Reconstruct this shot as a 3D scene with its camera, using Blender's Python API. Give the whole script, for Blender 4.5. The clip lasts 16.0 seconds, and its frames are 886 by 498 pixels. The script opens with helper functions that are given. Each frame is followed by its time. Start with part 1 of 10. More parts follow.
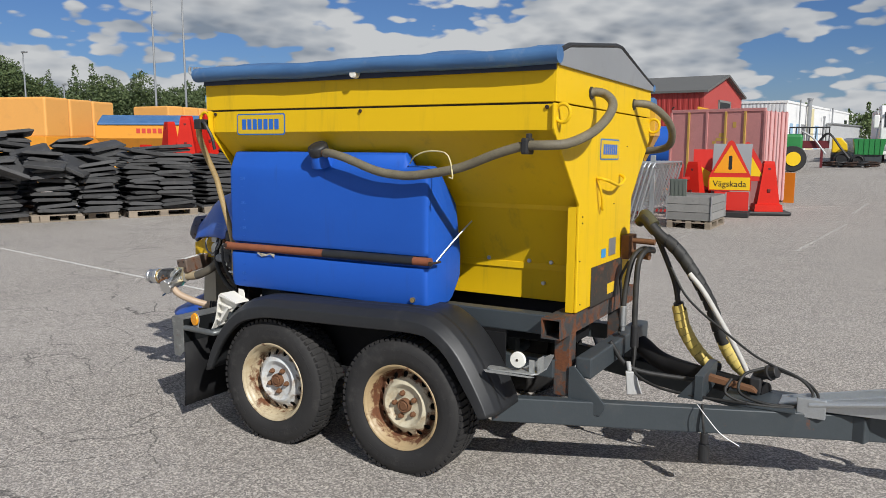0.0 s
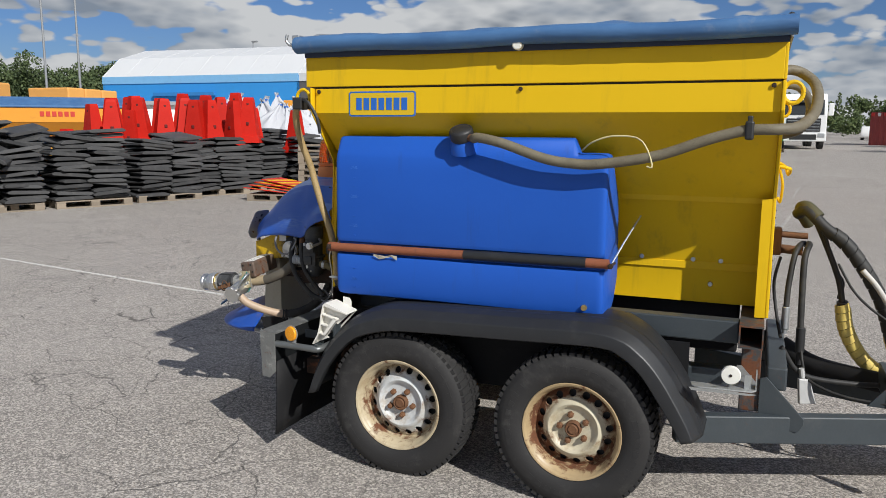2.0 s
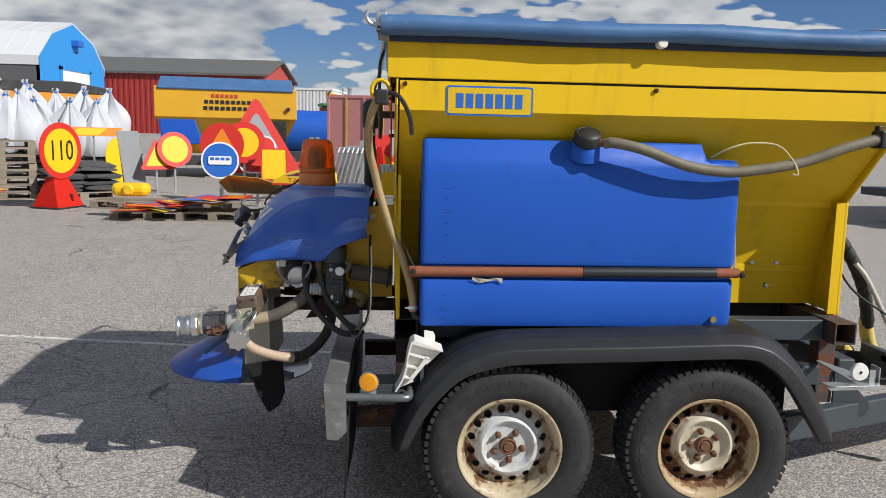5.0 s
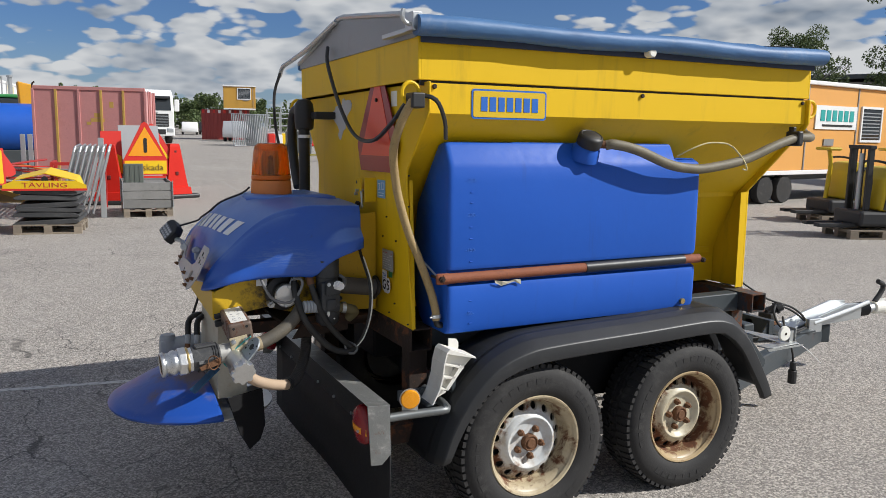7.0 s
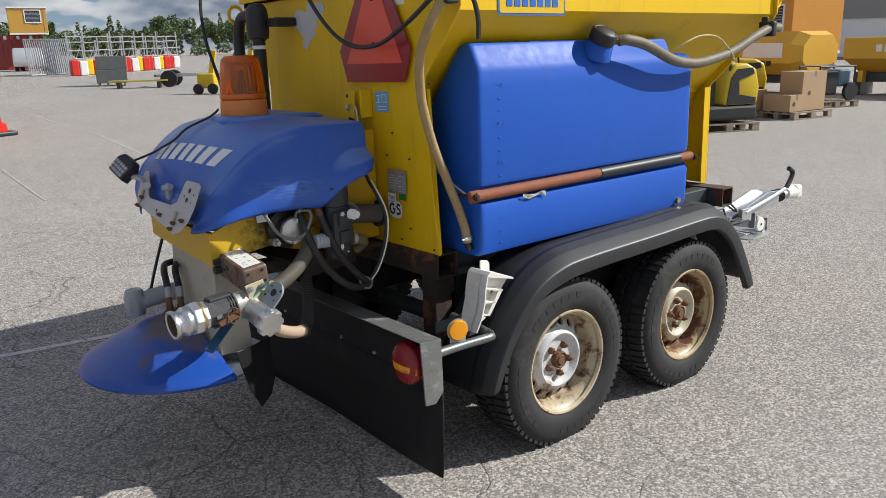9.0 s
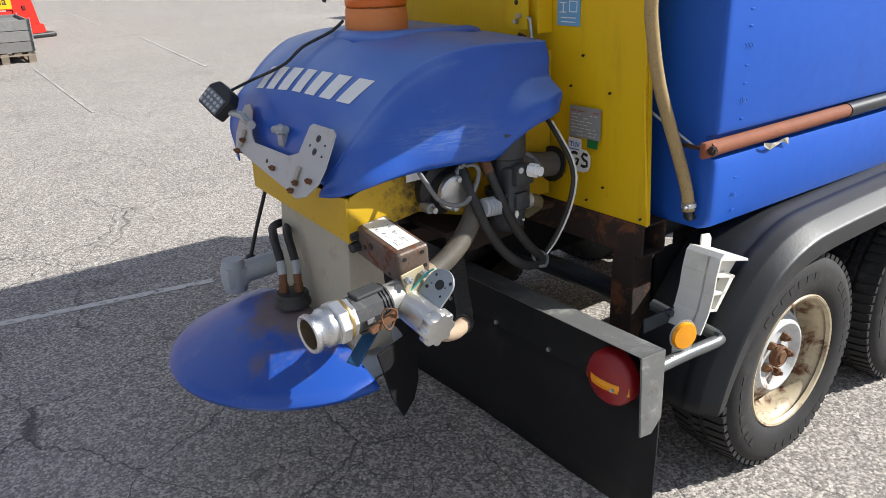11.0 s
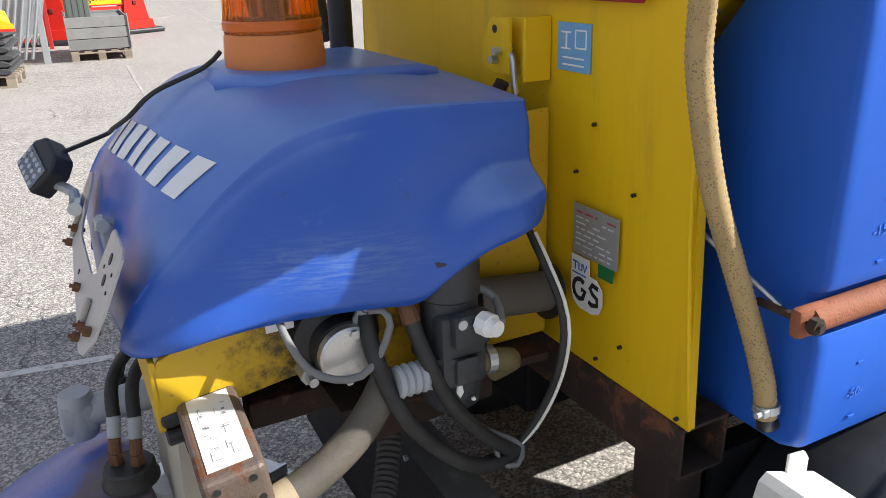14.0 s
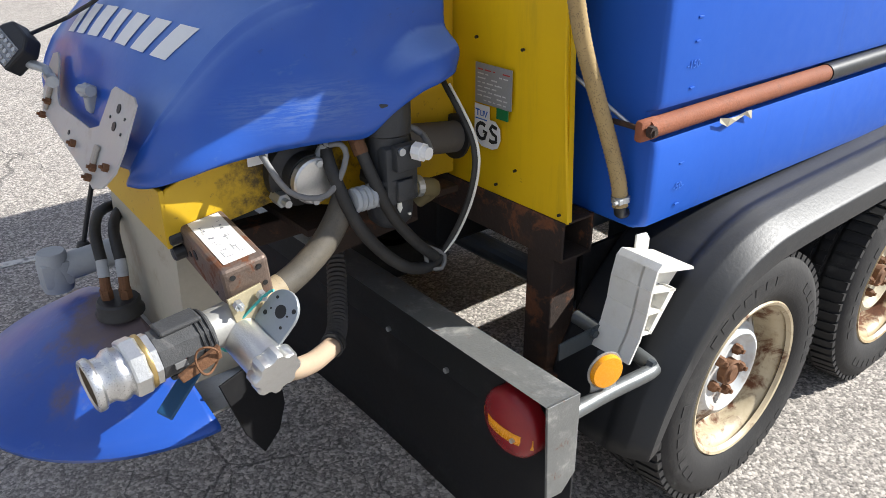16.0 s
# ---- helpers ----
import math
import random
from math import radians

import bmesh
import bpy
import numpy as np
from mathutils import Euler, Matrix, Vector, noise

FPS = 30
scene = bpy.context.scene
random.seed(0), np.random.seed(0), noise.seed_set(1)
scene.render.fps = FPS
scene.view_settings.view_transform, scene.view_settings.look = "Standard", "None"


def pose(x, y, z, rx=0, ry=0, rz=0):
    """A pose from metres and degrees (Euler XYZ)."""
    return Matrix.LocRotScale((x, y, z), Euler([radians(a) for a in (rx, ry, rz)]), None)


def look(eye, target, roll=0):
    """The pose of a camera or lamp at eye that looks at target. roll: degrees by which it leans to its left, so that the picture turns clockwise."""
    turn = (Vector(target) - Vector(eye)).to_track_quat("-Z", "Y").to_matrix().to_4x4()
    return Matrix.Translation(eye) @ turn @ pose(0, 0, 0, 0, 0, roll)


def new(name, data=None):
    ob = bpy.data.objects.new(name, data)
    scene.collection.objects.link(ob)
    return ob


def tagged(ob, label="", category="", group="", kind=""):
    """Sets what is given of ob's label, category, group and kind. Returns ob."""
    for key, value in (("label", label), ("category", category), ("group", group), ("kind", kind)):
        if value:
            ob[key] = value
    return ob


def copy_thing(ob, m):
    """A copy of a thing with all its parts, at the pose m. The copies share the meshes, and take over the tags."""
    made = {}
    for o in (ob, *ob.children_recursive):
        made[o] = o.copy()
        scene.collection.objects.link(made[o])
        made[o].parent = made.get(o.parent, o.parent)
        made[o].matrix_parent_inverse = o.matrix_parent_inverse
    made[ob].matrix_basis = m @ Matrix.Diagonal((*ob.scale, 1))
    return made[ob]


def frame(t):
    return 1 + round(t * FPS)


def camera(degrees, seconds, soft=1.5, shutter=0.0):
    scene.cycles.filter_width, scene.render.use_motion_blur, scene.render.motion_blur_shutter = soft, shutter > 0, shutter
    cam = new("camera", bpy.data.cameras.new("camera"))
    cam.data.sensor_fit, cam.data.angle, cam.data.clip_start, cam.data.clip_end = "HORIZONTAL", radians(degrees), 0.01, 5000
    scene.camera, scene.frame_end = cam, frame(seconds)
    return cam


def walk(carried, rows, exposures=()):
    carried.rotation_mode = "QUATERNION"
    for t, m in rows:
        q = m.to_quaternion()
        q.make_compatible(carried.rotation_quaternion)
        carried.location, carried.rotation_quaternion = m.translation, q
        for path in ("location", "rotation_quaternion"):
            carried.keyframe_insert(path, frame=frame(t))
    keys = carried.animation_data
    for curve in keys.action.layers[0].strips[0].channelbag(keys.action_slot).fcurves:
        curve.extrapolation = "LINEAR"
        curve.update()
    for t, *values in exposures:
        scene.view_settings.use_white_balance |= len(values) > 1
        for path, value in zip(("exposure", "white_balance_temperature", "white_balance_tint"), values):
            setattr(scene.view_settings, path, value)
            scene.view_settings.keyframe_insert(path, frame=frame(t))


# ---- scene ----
cam = camera(59.7, 16.0, 0.65)
EXPOSURES = [(0.0, -0.10), (3.7, -0.05), (7.0, 0.04), (8.2, 0.07), (10.3, 0.45), (12.0, 0.75), (13.0, 0.82), (14.0, 0.86), (16.0, 0.84)]
LEVEL = Matrix.Translation((0, 0.08, 0)) @ Matrix.Rotation(radians(-1.1), 4, 'X') @ Matrix.Translation((0, -0.08, 0))
PATH = [
    (0, (2.773, -3.064, 1.546), (1.793, -1.337, 1.303), 0.6),
    (0.5, (2.462, -3.146, 1.558), (1.514, -1.404, 1.303), 0.5),
    (1, (2.145, -3.129, 1.536), (1.246, -1.363, 1.27), 0.6),
    (1.5, (1.834, -3.084, 1.541), (0.998, -1.288, 1.267), 0.6),
    (2, (1.482, -3.106, 1.531), (0.733, -1.272, 1.255), 0.7),
    (2.5, (1.198, -3.082, 1.547), (0.546, -1.212, 1.263), 0.8),
    (3, (0.898, -3.025, 1.557), (0.373, -1.117, 1.269), 1.1),
    (3.5, (0.582, -3.002, 1.535), (0.21, -1.057, 1.251), 1.2),
    (3.7, (0.423, -3.01, 1.513), (0.115, -1.052, 1.241), 1.2),
    (5.8, (-0.953, -2.792, 1.532), (-0.519, -0.857, 1.266), 1.5),
    (6, (-1.067, -2.742, 1.52), (-0.555, -0.826, 1.255), 1.5),
    (6.5, (-1.361, -2.611, 1.544), (-0.661, -0.756, 1.278), 1.1),
    (7, (-1.682, -2.547, 1.547), (-0.803, -0.771, 1.275), 0.6),
    (7.5, (-1.901, -2.457, 1.545), (-0.876, -0.766, 1.248), -0.2),
    (8, (-2.089, -2.268, 1.516), (-0.947, -0.662, 1.175), -0.9),
    (8.2, (-2.158, -2.201, 1.512), (-0.98, -0.627, 1.146), -1.1),
    (10.3, (-2.109, -1.355, 1.514), (-0.924, 0.121, 0.868), -1.9),
    (10.5, (-2.095, -1.252, 1.52), (-0.929, 0.231, 0.855), -1.9),
    (11, (-2.045, -1.055, 1.511), (-0.945, 0.454, 0.795), -2.0),
    (11.5, (-1.876, -0.917, 1.49), (-0.848, 0.624, 0.737), -1.7),
    (12, (-1.69, -0.822, 1.48), (-0.735, 0.76, 0.713), -1.4),
    (12.5, (-1.565, -0.699, 1.488), (-0.683, 0.93, 0.734), -1.2),
    (13, (-1.453, -0.584, 1.51), (-0.624, 1.086, 0.787), -1.3),
    (13.5, (-1.31, -0.53, 1.508), (-0.495, 1.155, 0.804), -1.5),
    (14, (-1.231, -0.524, 1.495), (-0.382, 1.141, 0.782), -1.7),
    (14.5, (-1.267, -0.542, 1.472), (-0.338, 1.061, 0.717), -1.6),
    (15, (-1.374, -0.594, 1.47), (-0.36, 0.923, 0.652), -1.4),
    (15.5, (-1.495, -0.672, 1.466), (-0.419, 0.774, 0.599), -1.0),
    (16, (-1.572, -0.795, 1.479), (-0.459, 0.611, 0.593), -0.5),
]
walk(cam, [(t, LEVEL @ look(eye, target, roll)) for t, eye, target, roll in PATH], EXPOSURES)

# ---- light and sky ----
SUN = Vector((1.13, -0.72, 1.0)).normalized()
sun_data = bpy.data.lights.new("sun", "SUN")
sun_data.energy, sun_data.angle, sun_data.color = 5.0, radians(0.53), (0.985, 0.97, 0.93)
sun_lamp = new("sun", sun_data)
sun_lamp.matrix_world = look(SUN * 60, (0, 0, 0))


class Nodes:
    """A small helper to write node trees."""

    def __init__(self, tree):
        self.tree = tree
        tree.nodes.clear()

    def add(self, kind, props=None, **ins):
        n = self.tree.nodes.new(kind)
        for k, v in (props or {}).items():
            setattr(n, k, v)
        for k, v in ins.items():
            self.put(n, k, v)
        return n

    def put(self, n, key, v):
        key = key.replace("_", " ")
        sock = n.inputs[int(key[1:])] if key[0] == "i" and key[1:].isdigit() else n.inputs[key]
        if isinstance(v, bpy.types.NodeSocket):
            self.tree.links.new(v, sock)
        elif isinstance(v, bpy.types.Node):
            self.tree.links.new(v.outputs[0], sock)
        else:
            if isinstance(v, tuple) and len(v) == 3 and sock.type == "RGBA":
                v = (*v, 1)
            sock.default_value = v

    def math(self, op, a, b=0.0, c=0.0, clamp=False):
        return self.add("ShaderNodeMath", {"operation": op, "use_clamp": clamp}, i0=a, i1=b, i2=c).outputs[0]

    def vmath(self, op, a, b=(0, 0, 0)):
        return self.add("ShaderNodeVectorMath", {"operation": op}, i0=a, i1=b).outputs[0]

    def mix(self, fac, a, b):
        n = self.add("ShaderNodeMix", {"data_type": "RGBA"})
        self.put(n, "i0", fac), self.put(n, "i6", a), self.put(n, "i7", b)
        return n.outputs[2]

    def ramp(self, fac, lo, hi):
        n = self.add("ShaderNodeMapRange", {"interpolation_type": "SMOOTHSTEP"}, Value=fac, From_Min=lo, From_Max=hi)
        return n.outputs[0]

    def noise(self, vec, scale, detail=4.0, rough=0.55, dist=0.0):
        n = self.add("ShaderNodeTexNoise", None, Vector=vec, Scale=scale, Detail=detail, Roughness=rough, Distortion=dist)
        return n.outputs[0]


def make_world():
    w = bpy.data.worlds.new("world")
    w.use_nodes = True
    scene.world = w
    n = Nodes(w.node_tree)
    sky = n.add("ShaderNodeTexSky", {"sky_type": "NISHITA", "sun_disc": False, "sun_elevation": math.asin(SUN.z), "sun_rotation": math.atan2(SUN.x, SUN.y), "air_density": 1.0, "dust_density": 0.2, "ozone_density": 3.0})
    blue = n.add("ShaderNodeMix", {"data_type": "RGBA", "blend_type": "MULTIPLY"})
    n.put(blue, "i0", 1.0), n.put(blue, "i6", sky.outputs[0]), n.put(blue, "i7", (0.80, 1.08, 1.62))
    co = n.add("ShaderNodeTexCoord").outputs["Generated"]
    sep = n.add("ShaderNodeSeparateXYZ", None, i0=co)
    h = n.math("MAXIMUM", sep.outputs[2], 0.0)
    # heaps of cloud: flattened a little, smaller towards the horizon
    k = n.math("DIVIDE", 1.0, n.math("ADD", n.math("MULTIPLY", h, 1.1), 0.62))
    vec = n.add("ShaderNodeCombineXYZ", None, i0=n.math("MULTIPLY", sep.outputs[0], k), i1=n.math("MULTIPLY", sep.outputs[1], k), i2=n.math("MULTIPLY", n.math("POWER", h, 0.9), 2.6)).outputs[0]

    def cover(v):
        big = n.noise(v, 2.1, 3.0, 0.5)
        fine = n.noise(v, 7.0, 9.0, 0.56, 0.25)
        puff = n.add("ShaderNodeTexVoronoi", {"feature": "SMOOTH_F1"}, Vector=v, Scale=17.0, Smoothness=0.4).outputs[0]
        puff2 = n.add("ShaderNodeTexVoronoi", {"feature": "SMOOTH_F1"}, Vector=v, Scale=39.0, Smoothness=0.4).outputs[0]
        d = n.math("ADD", n.math("MULTIPLY", big, 0.98), n.math("MULTIPLY", fine, 0.19))
        d = n.math("SUBTRACT", d, n.math("MULTIPLY", n.math("SUBTRACT", puff, 0.42), 0.16))
        return n.math("SUBTRACT", d, n.math("MULTIPLY", n.math("SUBTRACT", puff2, 0.42), 0.07))

    clear = n.math("MULTIPLY", n.ramp(h, 0.30, 0.60), 0.08)
    here = n.math("SUBTRACT", cover(vec), clear)
    above = n.math("SUBTRACT", cover(n.vmath("ADD", vec, (0.035, -0.02, 0.12))), clear)
    mask = n.ramp(here, 0.488, 0.520)
    rim = n.math("MULTIPLY", n.math("SUBTRACT", here, above), 4.4)
    lit = n.math("SUBTRACT", n.math("ADD", rim, 0.58), n.math("MULTIPLY", n.math("SUBTRACT", here, 0.565), 2.2), clamp=True)
    thick = n.ramp(here, 0.565, 0.70)
    shade = n.mix(thick, (5.2, 6.3, 7.9), (3.3, 4.2, 5.6))
    cloud = n.mix(lit, shade, (14.0, 14.4, 14.8))
    haze = n.mix(n.math("MULTIPLY", n.math("SUBTRACT", 1.0, n.ramp(h, 0.0, 0.12)), 0.45), blue.outputs[2], (6.6, 8.6, 10.6))
    col = n.mix(mask, haze, cloud)
    bg = n.add("ShaderNodeBackground", None, Color=col, Strength=0.043)
    out = n.add("ShaderNodeOutputWorld")
    n.tree.links.new(bg.outputs[0], out.inputs[0])

make_world()

# ---- materials ----
MATS = {}


def material(name, build):
    if name not in MATS:
        m = bpy.data.materials.new(name)
        m.use_nodes = True
        n = Nodes(m.node_tree)
        b = n.add("ShaderNodeBsdfPrincipled")
        build(n, b, n.add("ShaderNodeTexCoord").outputs["Object"])
        out = n.add("ShaderNodeOutputMaterial")
        n.tree.links.new(b.outputs[0], out.inputs[0])
        MATS[name] = m
    return MATS[name]


def bump(n, b, height, strength=0.3, dist=0.01):
    n.put(b, "Normal", n.add("ShaderNodeBump", None, Strength=strength, Distance=dist, Height=height).outputs[0])


def worn(name, col, rough=0.5, metal=0.0, var=0.12, dirt=(0.12, 0.10, 0.08), dirt_amount=0.25, scale=6.0, bump_amount=0.08, rust=0.0, spread=0.0, spec=0.5):
    """A painted or plain surface with grime, fine grain, and rust where it has some."""

    def build(n, b, co):
        big = n.noise(co, scale * 0.5, 5, 0.6)
        fine = n.noise(co, scale * 14, 3, 0.6)
        shade = n.math("ADD", n.math("MULTIPLY", n.math("SUBTRACT", fine, 0.5), var), n.math("MULTIPLY", n.math("SUBTRACT", big, 0.5), var * 1.6))
        hsv = n.add("ShaderNodeHueSaturation", None, Color=col, Value=n.math("ADD", 1.0, shade))
        c = hsv.outputs[0]
        if spread:
            rnd = n.add("ShaderNodeObjectInfo").outputs["Random"]
            c = n.add("ShaderNodeHueSaturation", None, Color=c, Value=n.math("ADD", 1.0 - spread, n.math("MULTIPLY", rnd, 2 * spread))).outputs[0]
        d = n.ramp(n.noise(co, scale, 8, 0.68, 0.3), 0.52, 0.78)
        c = n.mix(n.math("MULTIPLY", d, dirt_amount), c, dirt)
        r = n.math("ADD", rough, n.math("MULTIPLY", n.math("SUBTRACT", fine, 0.4), 0.18))
        if rust:
            rn = n.ramp(n.noise(co, scale * 1.3, 9, 0.7, 0.4), 0.66 - 0.3 * rust, 0.76 - 0.3 * rust)
            rc = n.mix(n.noise(co, scale * 8, 6, 0.7), (0.22, 0.075, 0.025), (0.055, 0.022, 0.014))
            c = n.mix(rn, c, rc)
            r = n.math("MAXIMUM", r, n.math("MULTIPLY", rn, 0.9))
            if metal:
                n.put(b, "Metallic", n.math("MULTIPLY", n.math("SUBTRACT", 1.0, rn), metal))
        elif metal:
            n.put(b, "Metallic", metal)
        n.put(b, "Base_Color", c), n.put(b, "Roughness", r), n.put(b, "Specular_IOR_Level", spec)
        bump(n, b, n.math("ADD", n.math("MULTIPLY", fine, 0.4), big), bump_amount, 0.01)

    return material(name, build)


def asphalt():
    def build(n, b, co):
        grain = n.add("ShaderNodeTexVoronoi", None, Vector=co, Scale=120.0)
        speck = n.add("ShaderNodeTexVoronoi", None, Vector=co, Scale=270.0)
        stone = n.add("ShaderNodeTexVoronoi", None, Vector=co, Scale=62.0)
        tone = n.add("ShaderNodeSeparateColor", None, Color=grain.outputs["Color"]).outputs[0]
        tone2 = n.add("ShaderNodeSeparateColor", None, Color=speck.outputs["Color"]).outputs[1]
        tone3 = n.add("ShaderNodeSeparateColor", None, Color=stone.outputs["Color"]).outputs[2]
        t = n.math("ADD", n.math("MULTIPLY", n.math("POWER", tone, 2.0), 0.72), n.math("MULTIPLY", tone2, 0.34))
        c = n.mix(t, (0.105, 0.097, 0.089), (0.64, 0.582, 0.52))
        big_stone = n.math("MULTIPLY", n.ramp(tone3, 0.86, 0.90), n.math("SUBTRACT", 1.0, n.ramp(stone.outputs[0], 0.30, 0.42)))
        c = n.mix(n.math("MULTIPLY", big_stone, 0.6), c, (0.62, 0.57, 0.52))
        wide = n.noise(co, 0.22, 5, 0.6, 0.4)
        mid = n.noise(co, 1.6, 6, 0.65)
        c = n.mix(n.math("MULTIPLY", n.ramp(mid, 0.5, 0.8), 0.35), c, (0.17, 0.16, 0.155))
        c = n.mix(n.math("MULTIPLY", n.ramp(wide, 0.45, 0.75), 0.35), c, (0.46, 0.425, 0.39))
        # dark streaks along the lanes
        str_co = n.vmath("MULTIPLY", co, (0.35, 3.0, 1.0))
        c = n.mix(n.math("MULTIPLY", n.ramp(n.noise(str_co, 0.8, 4, 0.6), 0.6, 0.75), 0.3), c, (0.15, 0.145, 0.14))
        # cracks
        warp = n.add("ShaderNodeTexNoise", None, Vector=co, Scale=3.0, Detail=5.0)
        wco = n.vmath("ADD", co, n.vmath("MULTIPLY", warp.outputs["Color"], (0.35, 0.35, 0.0)))
        cr = n.add("ShaderNodeTexVoronoi", {"feature": "DISTANCE_TO_EDGE"}, Vector=wco, Scale=1.7).outputs[0]
        cr2 = n.add("ShaderNodeTexVoronoi", {"feature": "DISTANCE_TO_EDGE"}, Vector=wco, Scale=5.5).outputs[0]
        aft = n.math("SUBTRACT", 1.0, n.math("MULTIPLY", n.ramp(n.add("ShaderNodeSeparateXYZ", None, i0=co).outputs[0], -0.9, 0.9), 0.85))
        patch = n.math("MULTIPLY", n.ramp(n.noise(co, 0.35, 3, 0.5), 0.38, 0.54), aft)
        patch2 = n.math("MULTIPLY", n.ramp(n.noise(co, 0.9, 3, 0.5), 0.50, 0.62), aft)
        line = n.math("MULTIPLY", n.math("SUBTRACT", 1.0, n.ramp(cr, 0.002, 0.009)), patch)
        line2 = n.math("MULTIPLY", n.math("MULTIPLY", n.math("SUBTRACT", 1.0, n.ramp(cr2, 0.004, 0.02)), patch2), 0.8)
        crack = n.math("MAXIMUM", line, n.math("MULTIPLY", line2, patch))
        c = n.mix(n.math("MULTIPLY", crack, 0.68), c, (0.05, 0.047, 0.045))
        n.put(b, "Base_Color", c)
        n.put(b, "Roughness", 0.88)
        n.put(b, "Specular_IOR_Level", 0.3)
        hgt = n.math("SUBTRACT", n.math("MULTIPLY", grain.outputs[0], -0.6), crack)
        bump(n, b, hgt, 0.55, 0.006)

    return material("asphalt", build)


def clear(name, col, rough=0.08, trans=1.0):
    def build(n, b, co):
        n.put(b, "Base_Color", col), n.put(b, "Roughness", rough), n.put(b, "Transmission_Weight", trans), n.put(b, "IOR", 1.45)

    return material(name, build)


def leaf_mat(name, a, c2):
    def build(n, b, co):
        rnd = n.add("ShaderNodeNewGeometry").outputs["Random Per Island"]
        c = n.mix(rnd, a, c2)
        c = n.mix(n.math("MULTIPLY", n.noise(co, 0.4, 3), 0.5), c, (a[0] * 0.5, a[1] * 0.6, a[2] * 0.5))
        n.put(b, "Base_Color", c), n.put(b, "Roughness", 0.7)

    return material(name, build)


def hose_mat(name, col, col2, specks=0.45):
    def build(n, b, co):
        f = n.noise(co, 60, 4, 0.7)
        c = n.mix(n.ramp(n.noise(co, 9, 6, 0.7), 0.4, 0.75), col, col2)
        dots = n.add("ShaderNodeTexVoronoi", None, Vector=co, Scale=260.0)
        spot_on = n.math("MULTIPLY", n.math("SUBTRACT", 1.0, n.ramp(dots.outputs[0], 0.25, 0.42)), n.ramp(f, 0.40, 0.55))
        c = n.mix(n.math("MULTIPLY", spot_on, specks), c, (0.03, 0.025, 0.02))
        n.put(b, "Base_Color", c), n.put(b, "Roughness", 0.62)
        bump(n, b, f, 0.25, 0.004)

    return material(name, build)


def tarp_mat():
    def build(n, b, co):
        f = n.noise(co, 3.0, 6, 0.6, 0.3)
        c = n.mix(n.ramp(f, 0.35, 0.7), (0.045, 0.125, 0.28), (0.065, 0.165, 0.34))
        c = n.mix(n.math("MULTIPLY", n.ramp(n.noise(co, 7, 8, 0.7), 0.55, 0.75), 0.45), c, (0.25, 0.29, 0.33))
        n.put(b, "Base_Color", c), n.put(b, "Roughness", 0.55)
        wv = n.noise(n.vmath("MULTIPLY", co, (0.8, 4.0, 4.0)), 3.0, 3, 0.5)
        bump(n, b, n.math("ADD", n.math("MULTIPLY", wv, 0.7), n.math("MULTIPLY", n.noise(co, 40, 3), 0.06)), 0.3, 0.04)

    return material("tarpaulin", build)


def tank_mat():
    """Moulded plastic with pale scratches and dribbles of dirt."""

    def build(n, b, co):
        f = n.noise(co, 2.2, 5, 0.6)
        c = n.mix(f, (0.011, 0.082, 0.43), (0.016, 0.106, 0.51))
        run = n.ramp(n.noise(n.vmath("MULTIPLY", co, (9.0, 9.0, 0.9)), 1.6, 6, 0.65), 0.56, 0.8)
        c = n.mix(n.math("MULTIPLY", run, 0.4), c, (0.03, 0.05, 0.16))
        sc = n.ramp(n.noise(n.vmath("MULTIPLY", co, (2.5, 2.5, 40.0)), 5.0, 4, 0.7), 0.70, 0.78)
        c = n.mix(n.math("MULTIPLY", sc, 0.25), c, (0.22, 0.32, 0.6))
        n.put(b, "Base_Color", c)
        n.put(b, "Roughness", n.math("ADD", 0.40, n.math("MULTIPLY", n.noise(co, 30, 4), 0.22))), n.put(b, "Specular_IOR_Level", 0.28)
        bump(n, b, n.math("ADD", n.noise(co, 3.5, 3), n.math("MULTIPLY", n.noise(co, 90, 2), 0.04)), 0.12, 0.03)

    return material("blue_plastic", build)


def yellow_mat(name="yellow_paint", col=(0.78, 0.49, 0.006), grime=0.35):
    def build(n, b, co):
        f = n.noise(co, 4.0, 6, 0.6)
        c = n.mix(f, tuple(v * 0.92 for v in col), col)
        run = n.ramp(n.noise(n.vmath("MULTIPLY", co, (6.0, 6.0, 0.7)), 2.0, 7, 0.68), 0.52, 0.82)
        c = n.mix(n.math("MULTIPLY", run, grime), c, (0.16, 0.10, 0.03))
        sp = n.ramp(n.noise(co, 55, 4, 0.6), 0.72, 0.78)
        c = n.mix(n.math("MULTIPLY", sp, 0.6), c, (0.10, 0.06, 0.03))
        n.put(b, "Base_Color", c)
        n.put(b, "Roughness", n.math("ADD", 0.42, n.math("MULTIPLY", f, 0.2))), n.put(b, "Specular_IOR_Level", 0.28)
        bump(n, b, n.math("ADD", n.noise(co, 2.5, 2), n.math("MULTIPLY", n.noise(co, 120, 2), 0.05)), 0.10, 0.02)

    return material(name, build)


